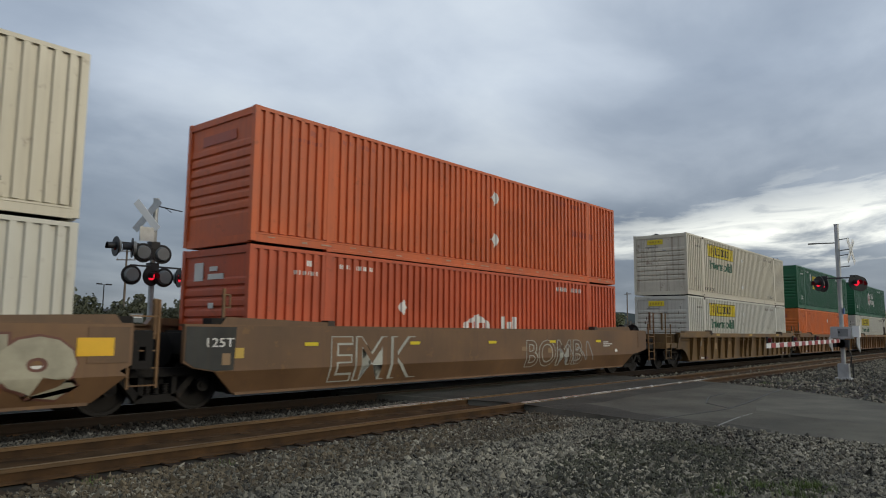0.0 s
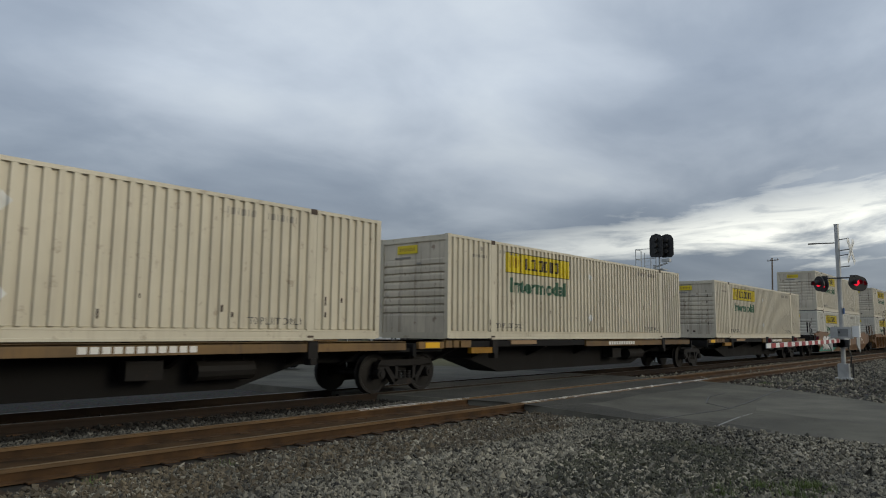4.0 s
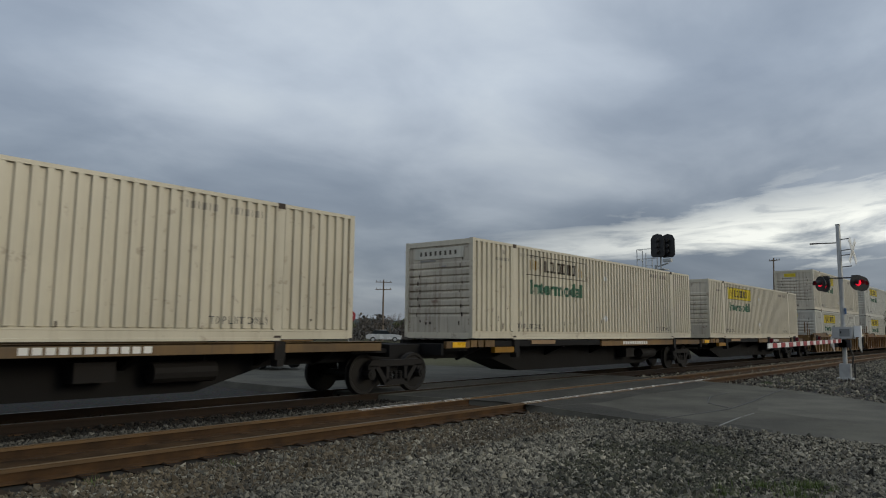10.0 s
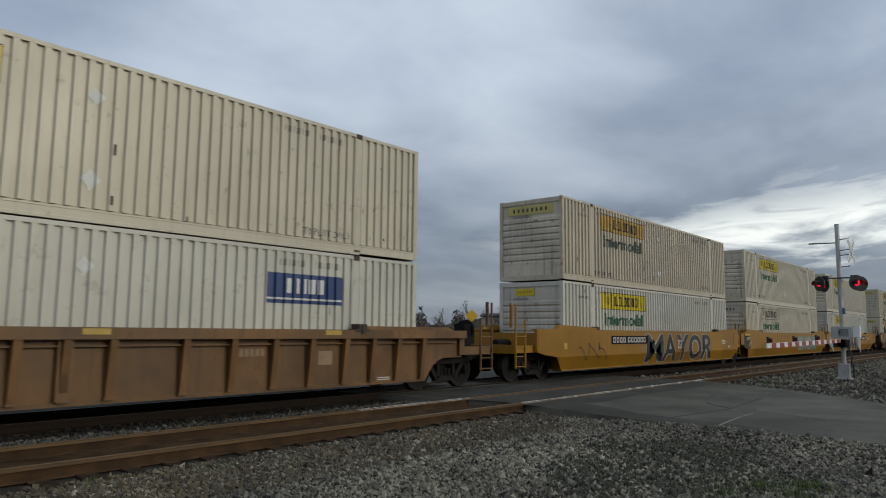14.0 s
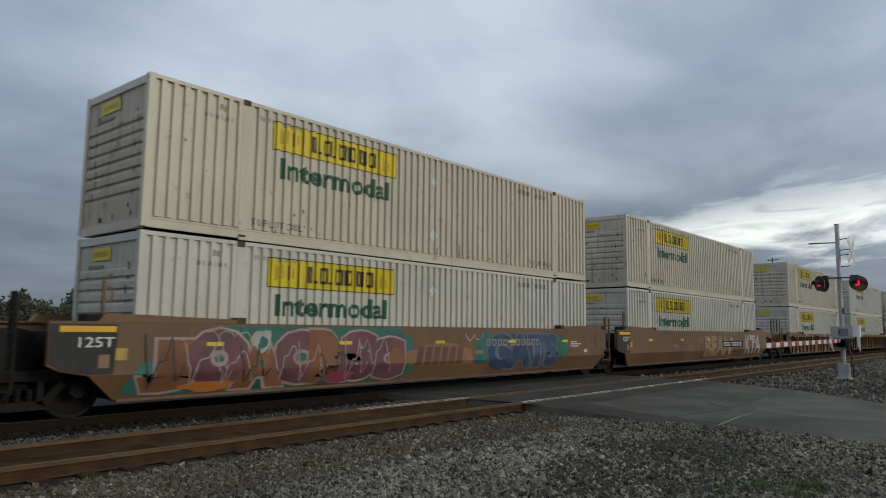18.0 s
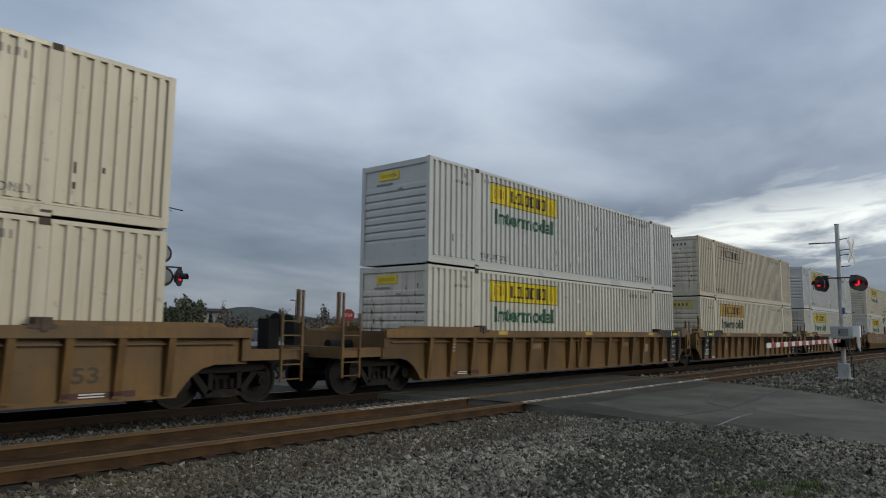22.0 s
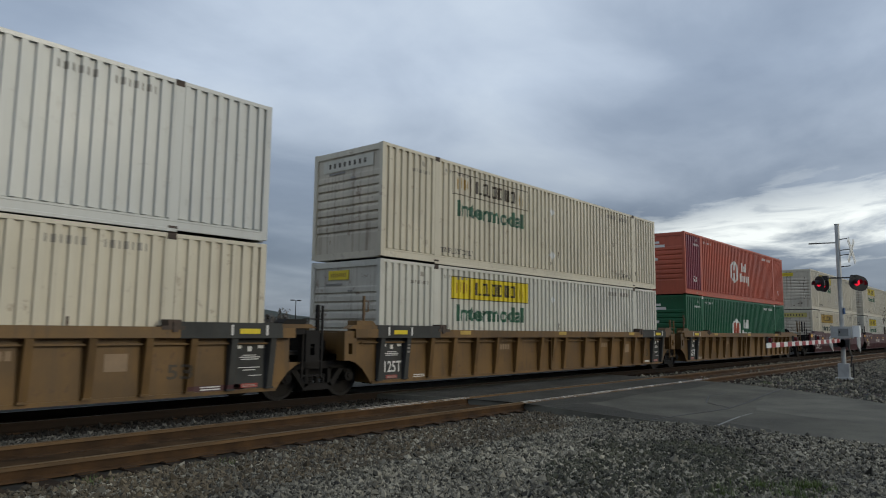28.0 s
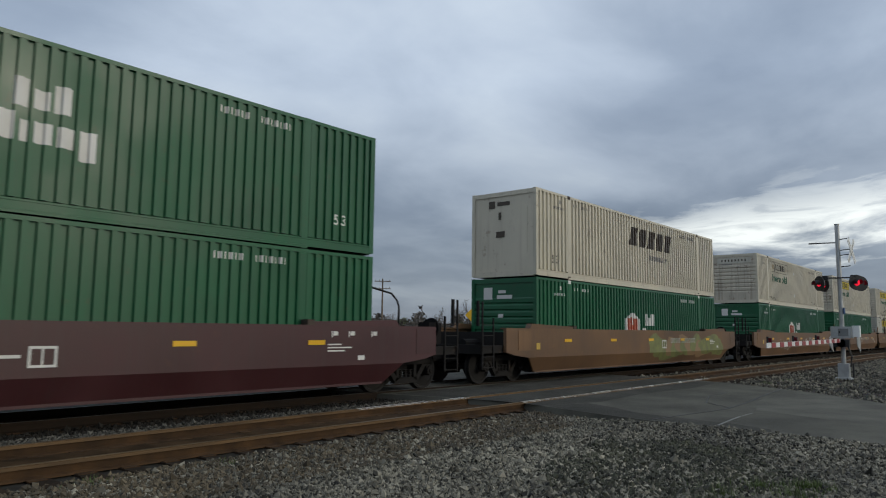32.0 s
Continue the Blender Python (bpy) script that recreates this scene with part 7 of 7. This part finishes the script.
for s in (-1, 1):
    prism_pts = [(0.05, 1.3), (0.65, 1.05), (0.65, 1.75), (0.05, 1.6)]
    a = [bm.verts.new((px_, s * 0.47, z)) for px_, z in prism_pts]
    b = [bm.verts.new((px_, s * 0.50, z)) for px_, z in prism_pts]
    bm.faces.new(a)
    bm.faces.new(b[::-1])
    for i in range(4):
        bm.faces.new((a[i], b[i], b[(i + 1) % 4], a[(i + 1) % 4]))
part("counterweight_arm", bm, STEEL, right)
bm = bmesh.new()
rod(bm, (-0.05, -0.18, 1.3), (-0.05, -0.30, 0.9), 0.03, 6)
rod(bm, (-0.05, -0.30, 0.9), (-0.02, -0.24, 0.5), 0.03, 6)
rod(bm, (0, -0.32, 0.62), (0, -0.32, 0.08), 0.035, 8)
part("cable_conduit", bm, LAMPBLACK, right)
bm = bmesh.new()
box(bm, -0.1, 0.1, -0.13, -0.09, 2.55, 2.80)
part("notice_plate", bm, G_BLUE, right, "small blue notice plate")
arm = part("gate_arm", solid((-10.1, -0.3, 0.02, 0.05, 1.36, 1.50)), SIGNW, right, "red and white striped gate arm, lowered")
arm.matrix_basis = pose(0, 0, 0.08, 0, -0.55, 0)
stripe = cached("stripe", SIGNR, lambda: solid((-0.22, 0.22, 0.010, 0.019, 1.362, 1.498)))
for i in range(11):
    hang("stripe", stripe, arm, m=pose(-0.75 - i * 0.87, 0, 0))
gl = cached("gate_lamp", LENSOFF, lambda: solid((-0.05, 0.05, -0.03, 0.05, 1.52, 1.64)))
gb = cached("gate_lamp_base", LAMPBLACK, lambda: solid((-0.07, 0.07, 0.05, 0.10, 1.50, 1.68)))
for x in (-9.8, -7.0, -4.0):
    hang("gate_lamp", gl, arm, m=pose(x, 0, 0))
    hang("gate_lamp_base", gb, arm, m=pose(x, 0, 0))

left = mast("crossing_signal", 10.75, 20.9, 5.75, "grey crossing signal with two rows of flashers beyond the train")
bm = bmesh.new()
rod(bm, (0, 0, 5.55), (0.95, 0.1, 5.5), 0.018, 6)
rod(bm, (0.3, 0.03, 5.53), (0.55, 0.05, 5.42), 0.012, 6)
part("cantilever_rod", bm, DARK, left)
buck(left, (-0.24, 0.06, 5.22), -62, False)
bm = bmesh.new()
box(bm, -0.56, -0.1, -0.2, -0.17, 4.38, 4.82)
part("sign_back", bm, STEEL, left, "bare metal back of a sign panel")
bm = bmesh.new()
bar(bm, (-0.75, -0.1, 3.62), (0.9, -0.1, 3.62), 0.05)
bar(bm, (-1.1, 0.0, 4.28), (0.3, 0.0, 4.28), 0.06)
for z in (3.62, 4.28):
    box(bm, -0.14, 0.14, -0.14, 0.14, z - 0.12, z + 0.12)
part("lamp_crossarm", bm, LAMPBLACK, left)
for x, z, yaw, lit, hd in ((-0.72, 3.32, 175, False, True), (-0.08, 3.32, 12, True, True), (0.32, 3.30, 178, False, True), (0.85, 3.32, 40, True, True),
                           (-1.25, 4.14, -95, False, True), (-0.75, 4.14, -110, False, True), (-0.38, 4.02, 165, False, True), (0.22, 4.02, 175, False, True)):
    lamp_head(left, (x, -0.12, z), yaw, lit, hd)

# ---- a railway signal beyond the train ----
SIGNAL_AT = (41.0, 17.6)
rs_ = tagged(new("railway_signal"), "tall black railway signal head on a steel mast with a ladder", "railway signal")
rs_.matrix_basis = pose(*SIGNAL_AT, -0.75)
bm = bmesh.new()
rod(bm, (0, 0, 0.4), (0, 0, 6.4), 0.1, 12)
part("mast", bm, STEEL, rs_)
bm = bmesh.new()
for y in (0.3, 0.7):
    bar(bm, (0.1, y, 0), (0.1, y, 7.2), 0.04)
for i in range(22):
    bar(bm, (0.1, 0.3, 0.4 + i * 0.3), (0.1, 0.7, 0.4 + i * 0.3), 0.025)
part("ladder", bm, STEEL, rs_)
bm = bmesh.new()
box(bm, -0.3, 0.5, -0.6, 1.1, 6.10, 6.16)
for c in ((-0.3, -0.2), (-0.3, 1.1), (0.5, 1.1)):
    bar(bm, (*c, 6.1), (*c, 7.4), 0.04)
for z in (6.8, 7.4):
    bar(bm, (-0.3, -0.2, z), (-0.3, 1.1, z), 0.035)
    bar(bm, (-0.3, 1.1, z), (0.5, 1.1, z), 0.035)
part("platform", bm, STEEL, rs_)
for y, x in ((-0.25, -0.35), (-0.72, 0.1)):
    bm = bmesh.new()
    pts = [(-0.42, -0.55), (-0.30, -0.70), (0.30, -0.70), (0.42, -0.55), (0.42, 0.40), (0.28, 0.66), (0.0, 0.74), (-0.28, 0.66), (-0.42, 0.40)]
    a = [bm.verts.new((x, y + p, 7.55 + q)) for p, q in pts]
    b = [bm.verts.new((x + 0.06, y + p, 7.55 + q)) for p, q in pts]
    bm.faces.new(a)
    bm.faces.new(b[::-1])
    for i in range(len(pts)):
        bm.faces.new((a[i], b[i], b[(i + 1) % len(pts)], a[(i + 1) % len(pts)]))
    for z in (7.2, 7.55, 7.9):
        rod(bm, (x + 0.06, y, z), (x + 0.35, y, z), 0.14, 10)
        rod(bm, (x - 0.25, y, z), (x, y, z), 0.13, 10)
    part("signal_head", bm, LAMPBLACK, rs_, "black signal target with three hooded lamps")
bm = bmesh.new()
bar(bm, (0.1, 0, 6.3), (0.1, -0.75, 6.5), 0.08)
bar(bm, (0, -0.3, 6.1), (0, -0.3, 6.9), 0.08)
box(bm, -0.2, 0.1, -1.0, -0.5, 6.55, 6.75)
part("bracket", bm, STEEL, rs_)


# ---- poles, lamps and signs behind the tracks ----
def at_px(deg, dist):
    """A place by its bearing from +y towards +x and its distance from the eye."""
    return dist * math.sin(radians(deg)), dist * math.cos(radians(deg))


def utility_pole(deg, dist, h, arms=2, yaw=0.0, lean=0.0):
    x, y = at_px(deg, dist)
    root = tagged(new("utility_pole"), "weathered wooden utility pole with crossarms", "utility pole", "utility poles")
    root.matrix_basis = pose(x, y, -0.2, lean, 0, yaw)
    bm = bmesh.new()
    rod(bm, (0, 0, 0), (0, 0, h), 0.17, 10, 0.11)
    part("pole", bm, WOODPOLE, root)
    for i in range(arms):
        bm = bmesh.new()
        z = h - 0.4 - i * 1.1
        bar(bm, (-1.2, -0.15, z), (1.2, -0.15, z), 0.11)
        for ix in (-1.05, -0.5, 0.5, 1.05):
            rod(bm, (ix, -0.15, z + 0.05), (ix, -0.15, z + 0.25), 0.04, 6)
        part("crossarm", bm, WOODPOLE, root)
    return root


def light_pole(deg, dist, h, yaw=0.0):
    x, y = at_px(deg, dist)
    root = tagged(new("yard_light"), "tall steel yard light with two heads", "lamp post", "yard lights")
    root.matrix_basis = pose(x, y, -0.2, 0, 0, yaw)
    bm = bmesh.new()
    rod(bm, (0, 0, 0), (0, 0, h), 0.11, 8, 0.07)
    bar(bm, (-0.9, 0, h), (0.9, 0, h), 0.07)
    part("pole", bm, DARK, root)
    for s in (-1, 1):
        part("lamp_head", solid((s * 0.95 - 0.4, s * 0.95 + 0.4, -0.2, 0.2, h - 0.02, h + 0.16)), DARK, root)
    return root


def road_sign(name, deg, dist, z, sides, r, face, label, word_=""):
    x, y = at_px(deg, dist)
    root = tagged(new(name), label, "road sign")
    root.matrix_basis = pose(x, y, -0.2, 0, 0, -deg)
    bm = bmesh.new()
    bar(bm, (0, 0.04, 0), (0, 0.04, z + r * 0.8), 0.06)
    part("post", bm, STEEL, root)
    bm = bmesh.new()
    bmesh.ops.create_cone(bm, cap_ends=True, segments=sides, radius1=r, radius2=r, depth=0.02, matrix=pose(0, 0, z, 90, 0, 0) @ pose(0, 0, 0, 0, 0, 22.5 if sides == 8 else 0))
    pl = part("sign_plate", bm, face, root)
    if word_:
        me = mesh_of("sign_word", upright(letters(word_, r * 1.2, r * 0.5, 0.01), -r * 0.6, -0.016, z - r * 0.25), INKW)
        hang("sign_word", me, pl, "white word " + word_)


utility_pole(25.4, 95, 11.5, 2, -50)
utility_pole(44.9, 105, 9.2, 2, -45)
utility_pole(54.9, 160, 9.6, 1, 20)
utility_pole(75.0, 130, 14.5, 1, 60, 2)
utility_pole(64.6, 160, 10.5, 1, 60)
light_pole(24.0, 120, 8.2, 20)
light_pole(38.0, 140, 7.0, 10)
light_pole(59.0, 170, 8.5, 40)
road_sign("stop_sign", 42.2, 46, 2.6, 8, 0.42, SIGNR, "red octagonal stop sign on a steel post", "STOP")
road_sign("warning_sign", 52.19, 60, 3.0, 4, 0.55, SIGNY, "yellow diamond warning sign on a steel post")

# ---- cars that wait behind the crossing ----
CARW = mat("silver_white_car_paint", (0.55, 0.56, 0.58), 0.25, 0.2, var=0.08, bump=0.0)
CARD = mat("dark_blue_car_paint", (0.05, 0.06, 0.09), 0.25, 0.2, var=0.1, bump=0.0)
GLASS = mat("dark_car_glass", (0.02, 0.025, 0.03), 0.08, 0.0, var=0.1, bump=0.0)


def parked_car(x, y, yaw, paint, label):
    root = tagged(new("car"), label, "car", "cars that wait at the crossing")
    root.matrix_basis = pose(x, y, 0.0, 0, 0, yaw)
    bm = bmesh.new()
    prism(bm, [(-2.2, 0.35), (2.2, 0.35), (2.25, 0.75), (1.9, 0.92), (0.9, 1.0), (-1.9, 1.0), (-2.25, 0.8)], -0.86, 0.86)
    bmesh.ops.bevel(bm, geom=bm.edges[:], offset=0.06, segments=2)
    part("body", bm, paint, root)
    bm = bmesh.new()
    prism(bm, [(-1.7, 0.98), (1.0, 0.98), (0.35, 1.46), (-1.2, 1.48)], -0.74, 0.74)
    part("cabin_glass", bm, GLASS, root)
    part("roof", solid((-1.15, 0.32, -0.70, 0.70, 1.46, 1.52)), paint, root)
    for sx in (-1.35, 1.4):
        for s in (-1, 1):
            bm = bmesh.new()
            rod(bm, (sx, s * 0.7, 0.32), (sx, s * 0.9, 0.32), 0.33, 16)
            w = part("wheel", bm, LAMPBLACK, root)
            bm = bmesh.new()
            rod(bm, (sx, s * 0.89, 0.32), (sx, s * 0.91, 0.32), 0.2, 12)
            part("rim", bm, STEEL, w)
    for s in (-1, 1):
        part("headlight", solid((2.16, 2.26, s * 0.62 - 0.16, s * 0.62 + 0.16, 0.68, 0.82)), SIGNW, root)


parked_car(17.2, 24.5, -90, CARW, "silver car waiting behind the crossing")
parked_car(18.6, 32.5, -90, CARW, "white car waiting in line at the crossing")
parked_car(16.9, 40.0, -90, CARD, "dark blue car waiting in line at the crossing")

parked_car(63.5, 63.5, -45, CARW, "silver car far behind the crossing")

# a long white coach with a red band, and a low shed, far off on the left
VAN = mat("white_bus_panel", (0.66, 0.66, 0.64), 0.4, var=0.1, bump=0.0)
bus = tagged(new("bus"), "long white bus with a red band, driving behind the tracks", "bus")
bus.matrix_basis = pose(24, 46, -0.2)
bm = bmesh.new()
box(bm, -5.5, 5.5, -1.25, 1.25, 0.45, 3.1)
bmesh.ops.bevel(bm, geom=bm.edges[:], offset=0.18, segments=3)
body = part("body", bm, VAN, bus)
part("band", solid((-5.3, 5.3, -1.262, -1.252, 0.9, 1.3)), SIGNR, bus)
for i in range(7):
    part("window", solid((-5.1 + i * 1.48, -3.85 + i * 1.48, -1.262, -1.251, 1.7, 2.6)), GLASS, bus)
for x in (-3.4, 3.2):
    bm = bmesh.new()
    rod(bm, (x, -1.26, 0.5), (x, -0.9, 0.5), 0.5, 16)
    part("wheel", bm, LAMPBLACK, bus)
SHED = mat("grey_shed_cladding", (0.26, 0.25, 0.24), 0.7, var=0.2, bump=0.1)
for deg, dist, w, h, label in ((21.5, 150, 26, 4.2, "low grey shed far behind the tracks"), (30.0, 170, 18, 5.0, "grey flat-roofed store far behind the tracks"), (57.5, 190, 30, 5.5, "long grey warehouse far behind the tracks")):
    x, y = at_px(deg, dist)
    shed = tagged(new("shed"), label, "building", "far buildings")
    shed.matrix_basis = pose(x, y, -0.2, 0, 0, -deg)
    part("wall", solid((-w / 2, w / 2, 0, 9, 0, h)), SHED, shed)
    bm = bmesh.new()
    a = [(-w / 2 - 0.4, -0.5, h), (w / 2 + 0.4, -0.5, h), (w / 2 + 0.4, 9.5, h + 0.9), (-w / 2 - 0.4, 9.5, h + 0.9)]
    v = [bm.verts.new(c) for c in a] + [bm.verts.new((c[0], c[1], c[2] + 0.25)) for c in a]
    for f in ((0, 1, 2, 3), (7, 6, 5, 4), (0, 4, 5, 1), (1, 5, 6, 2), (2, 6, 7, 3), (3, 7, 4, 0)):
        bm.faces.new([v[i] for i in f])
    part("roof", bm, DARK, shed)
    for i in range(int(w // 5)):
        part("window", solid((-w / 2 + 1.2 + i * 5, -w / 2 + 3.4 + i * 5, -0.03, -0.01, 1.2, 2.6)), GLASS, shed)

board = tagged(new("notice_board"), "grey notice board on two posts behind the tracks", "sign")
board.matrix_basis = pose(26.4, 53.4, -0.2, 0, 0, -26)
part("board", solid((-0.5, 0.5, -0.04, 0.04, 2.1, 2.8)), LENSBACK, board)
part("lettering", solid((-0.4, 0.4, -0.055, -0.045, 2.45, 2.7)), SIGNW, board, "white bar of unreadable lettering")
for s in (-0.5, 0.5):
    part("post", solid((s - 0.05, s + 0.05, -0.05, 0.05, 0, 2.0)), STEEL, board)

# ---- trees and scrub on the skyline ----
BARK = mat("grey_brown_bark", (0.105, 0.085, 0.068), 0.9, var=0.3, bump=0.4)
TWIG = mat("bare_twigs", (0.125, 0.10, 0.085), 0.9, var=0.3, bump=0.0)
BUDS = mat("early_spring_leaves", (0.155, 0.165, 0.080), 0.8, var=0.35, scale=2.0, bump=0.0, island=0.5, tone=0.25)
FIR = mat("dark_evergreen_needles", (0.028, 0.046, 0.026), 0.85, var=0.35, scale=2.0, bump=0.0, island=0.4, tone=0.2)


def branchy(rng, bm, base, way, length, radius, depth, tips):
    end = base + way * length
    rod(bm, base, end, radius, 5, radius * 0.6)
    if depth == 0:
        tips.append(end)
        return
    for _ in range(rng.choice((3, 3, 4))):
        k = rng.uniform(0.45, 1.0)
        d = (way + Vector((rng.uniform(-1, 1), rng.uniform(-1, 1), rng.uniform(-0.1, 0.7))) * 0.75).normalized()
        branchy(rng, bm, base + way * length * k, d, length * rng.uniform(0.5, 0.72), radius * 0.5, depth - 1, tips)


def clumps(rng, tips, spread, size, per):
    bm = bmesh.new()
    for t in tips:
        for _ in range(per):
            c = t + Vector((rng.gauss(0, spread), rng.gauss(0, spread), rng.gauss(0, spread * 0.8)))
            n = Vector((rng.gauss(0, 1), rng.gauss(0, 1), rng.gauss(0, 1))).normalized()
            u = n.orthogonal().normalized() * size * rng.uniform(0.6, 1.3)
            v = n.cross(u) * rng.uniform(0.5, 1.0)
            bm.faces.new([bm.verts.new(c + q) for q in (-u, -v * 0.8, u, v * 0.8)])
    return bm


def tree(name, seed, h, leaf, per, size, label):
    rng = random.Random(seed)
    root = tagged(new(name), label, "tree", "trees behind the tracks")
    bm = bmesh.new()
    tips = []
    branchy(rng, bm, Vector((0, 0, 0)), Vector((0, 0, 1)), h * 0.42, h * 0.028, 3, tips)
    part("trunk", bm, BARK, root)
    part("crown", clumps(rng, tips, h * 0.05, size, per), leaf, root)
    return root


def fir(seed, h):
    rng = random.Random(seed)
    root = tagged(new("fir_tree"), "dark pointed evergreen tree on the skyline", "tree", "trees behind the tracks")
    bm = bmesh.new()
    rod(bm, (0, 0, 0), (0, 0, h), h * 0.02, 6, 0.02)
    part("trunk", bm, BARK, root)
    tips = []
    for i in range(60):
        z = h * (0.12 + 0.86 * i / 60)
        r = (1 - z / h) * h * 0.22 + 0.1
        for _ in range(4):
            a = rng.uniform(0, 6.28)
            q = rng.uniform(0.3, 1.0)
            tips.append(Vector((r * q * math.cos(a), r * q * math.sin(a), z - 0.15 * r * q)))
    part("crown", clumps(rng, tips, 0.12, 0.30, 3), FIR, root)
    return root


kinds = [tree("bare_tree", 1, 7.0, TWIG, 5, 0.10, "leafless grey-brown tree with fine twigs"), tree("bare_tree", 2, 6.0, TWIG, 5, 0.09, "leafless grey-brown tree with fine twigs"),
         tree("budding_tree", 3, 5.5, BUDS, 34, 0.10, "low tree with early yellow-green leaves"), tree("budding_tree", 4, 4.2, BUDS, 40, 0.10, "low bushy tree with early yellow-green leaves"),
         fir(5, 7.5)]
rng = random.Random(77)
spots = []
for i in range(120):
    deg = 14 + 72 * (i + rng.random()) / 120
    dist = rng.uniform(85, 190)
    k = rng.choice((0, 0, 1, 1, 0, 1, 3, 4) if rng.random() < 0.5 else (0, 1, 1, 3)) if deg > 30 else rng.choice((2, 3, 3, 4, 4, 2, 1))
    if deg > 70 and k == 4:
        k = 1
    near_sky = 16 < deg < 40
    spots.append((deg, max(dist, 135) if near_sky else dist, k, rng.uniform(0.55, 0.8) if near_sky else rng.uniform(0.7, 1.15)))
used = set()
for deg, dist, k, s in spots:
    x, y = at_px(deg, dist)
    m = pose(x, y, -0.2, 0, 0, rng.uniform(0, 360))
    if k in used:
        copy_thing(kinds[k], m).scale = (s, s, s)
    else:
        used.add(k)
        kinds[k].matrix_basis = m


# low belts of scrub that close the horizon
def scrub(seed, deg0, deg1, d0, d1, top, n, size, low=0.55, rough=1.0):
    rs = random.Random(seed)
    tips = []
    for _ in range(n):
        deg, dist = rs.uniform(deg0, deg1), rs.uniform(d0, d1)
        crest = top * (low + rough * (0.3 * math.sin(deg * 1.7 + seed) + 0.2 * math.sin(deg * 4.1) + 0.12 * math.sin(deg * 13.0)))
        tips.append(Vector((*at_px(deg, dist), rs.uniform(-0.1, max(0.5, crest)))))
    return clumps(rs, tips, size * 0.9, size, 3)


SCRUB = mat("brown_green_scrub", (0.080, 0.085, 0.050), 0.9, var=0.4, scale=0.15, bump=0.0, island=0.5)
HEDGE = mat("grey_brown_thicket", (0.098, 0.086, 0.074), 0.9, var=0.35, scale=0.12, bump=0.0, island=0.5)
tagged(part("far_scrub", scrub(1, 5, 31, 66, 105, 4.6, 20000, 0.19, 0.80, 0.40), SCRUB), "thick green-brown scrub behind the tracks", "bushes", kind="stuff")
tagged(part("far_thicket", scrub(2, 32, 92, 105, 150, 4.6, 16000, 0.26), HEDGE), "bare grey-brown thicket along the horizon", "bushes", kind="stuff")
tagged(part("far_hedge", scrub(3, 5, 92, 190, 250, 5.0, 9000, 0.5), HEDGE), "belt of hedges along the horizon", "bushes", kind="stuff")
# the haze of distance is mixed into the hills' colour
HILL = mat("hazy_wooded_hill", (0.10, 0.12, 0.125), 0.95, var=0.2, scale=0.02, bump=0.0)


def ridge():
    rs = random.Random(3)
    bm = bmesh.new()
    row = []
    for i in range(91):
        deg = -5 + i * 1.1
        x, y = at_px(deg, 1200)
        h = 20 + 8 * math.sin(i * 0.23) + 5 * math.sin(i * 0.71 + 1) + rs.uniform(0, 3) + (14 if 74 < deg < 92 else 0)
        row.append((bm.verts.new((x, y, -0.2)), bm.verts.new((x, y, h)), bm.verts.new((x * 1.2, y * 1.2, -0.2))))
    for a, b in zip(row, row[1:]):
        bm.faces.new((a[0], b[0], b[1], a[1]))
        bm.faces.new((a[1], b[1], b[2], a[2]))
    return bm


tagged(part("far_hills", ridge(), HILL), "low hazy wooded hills on the horizon", "hills", kind="structure")


def motions():
    """The train rolls past at an even pace; each car and each load is keyed, and the wheels turn."""
    for thing, u, z in MOVERS:
        walk(thing, [(t, pose(u - d, TRACK, z)) for t, d in COME])
    walk(bus, [(0, pose(-148.0, 46, -0.2)), (14.3, pose(23.5, 46, -0.2)), (32, pose(236.0, 46, -0.2))])
    times = [t for t, _ in COME]
    gone = [d for _, d in COME]
    first = WHEELSETS[0]
    walk(first, [(k / FPS, pose(0, 0, 0, 0, -105.0 * float(np.interp(k / FPS, times, gone)), 0)) for k in range(int(32 * FPS) + 1)])
    keys = first.animation_data
    for w in WHEELSETS[1:]:
        w.rotation_mode = "QUATERNION"
        mine = w.animation_data_create()
        mine.action = keys.action
        mine.action_slot = keys.action_slot


motions()
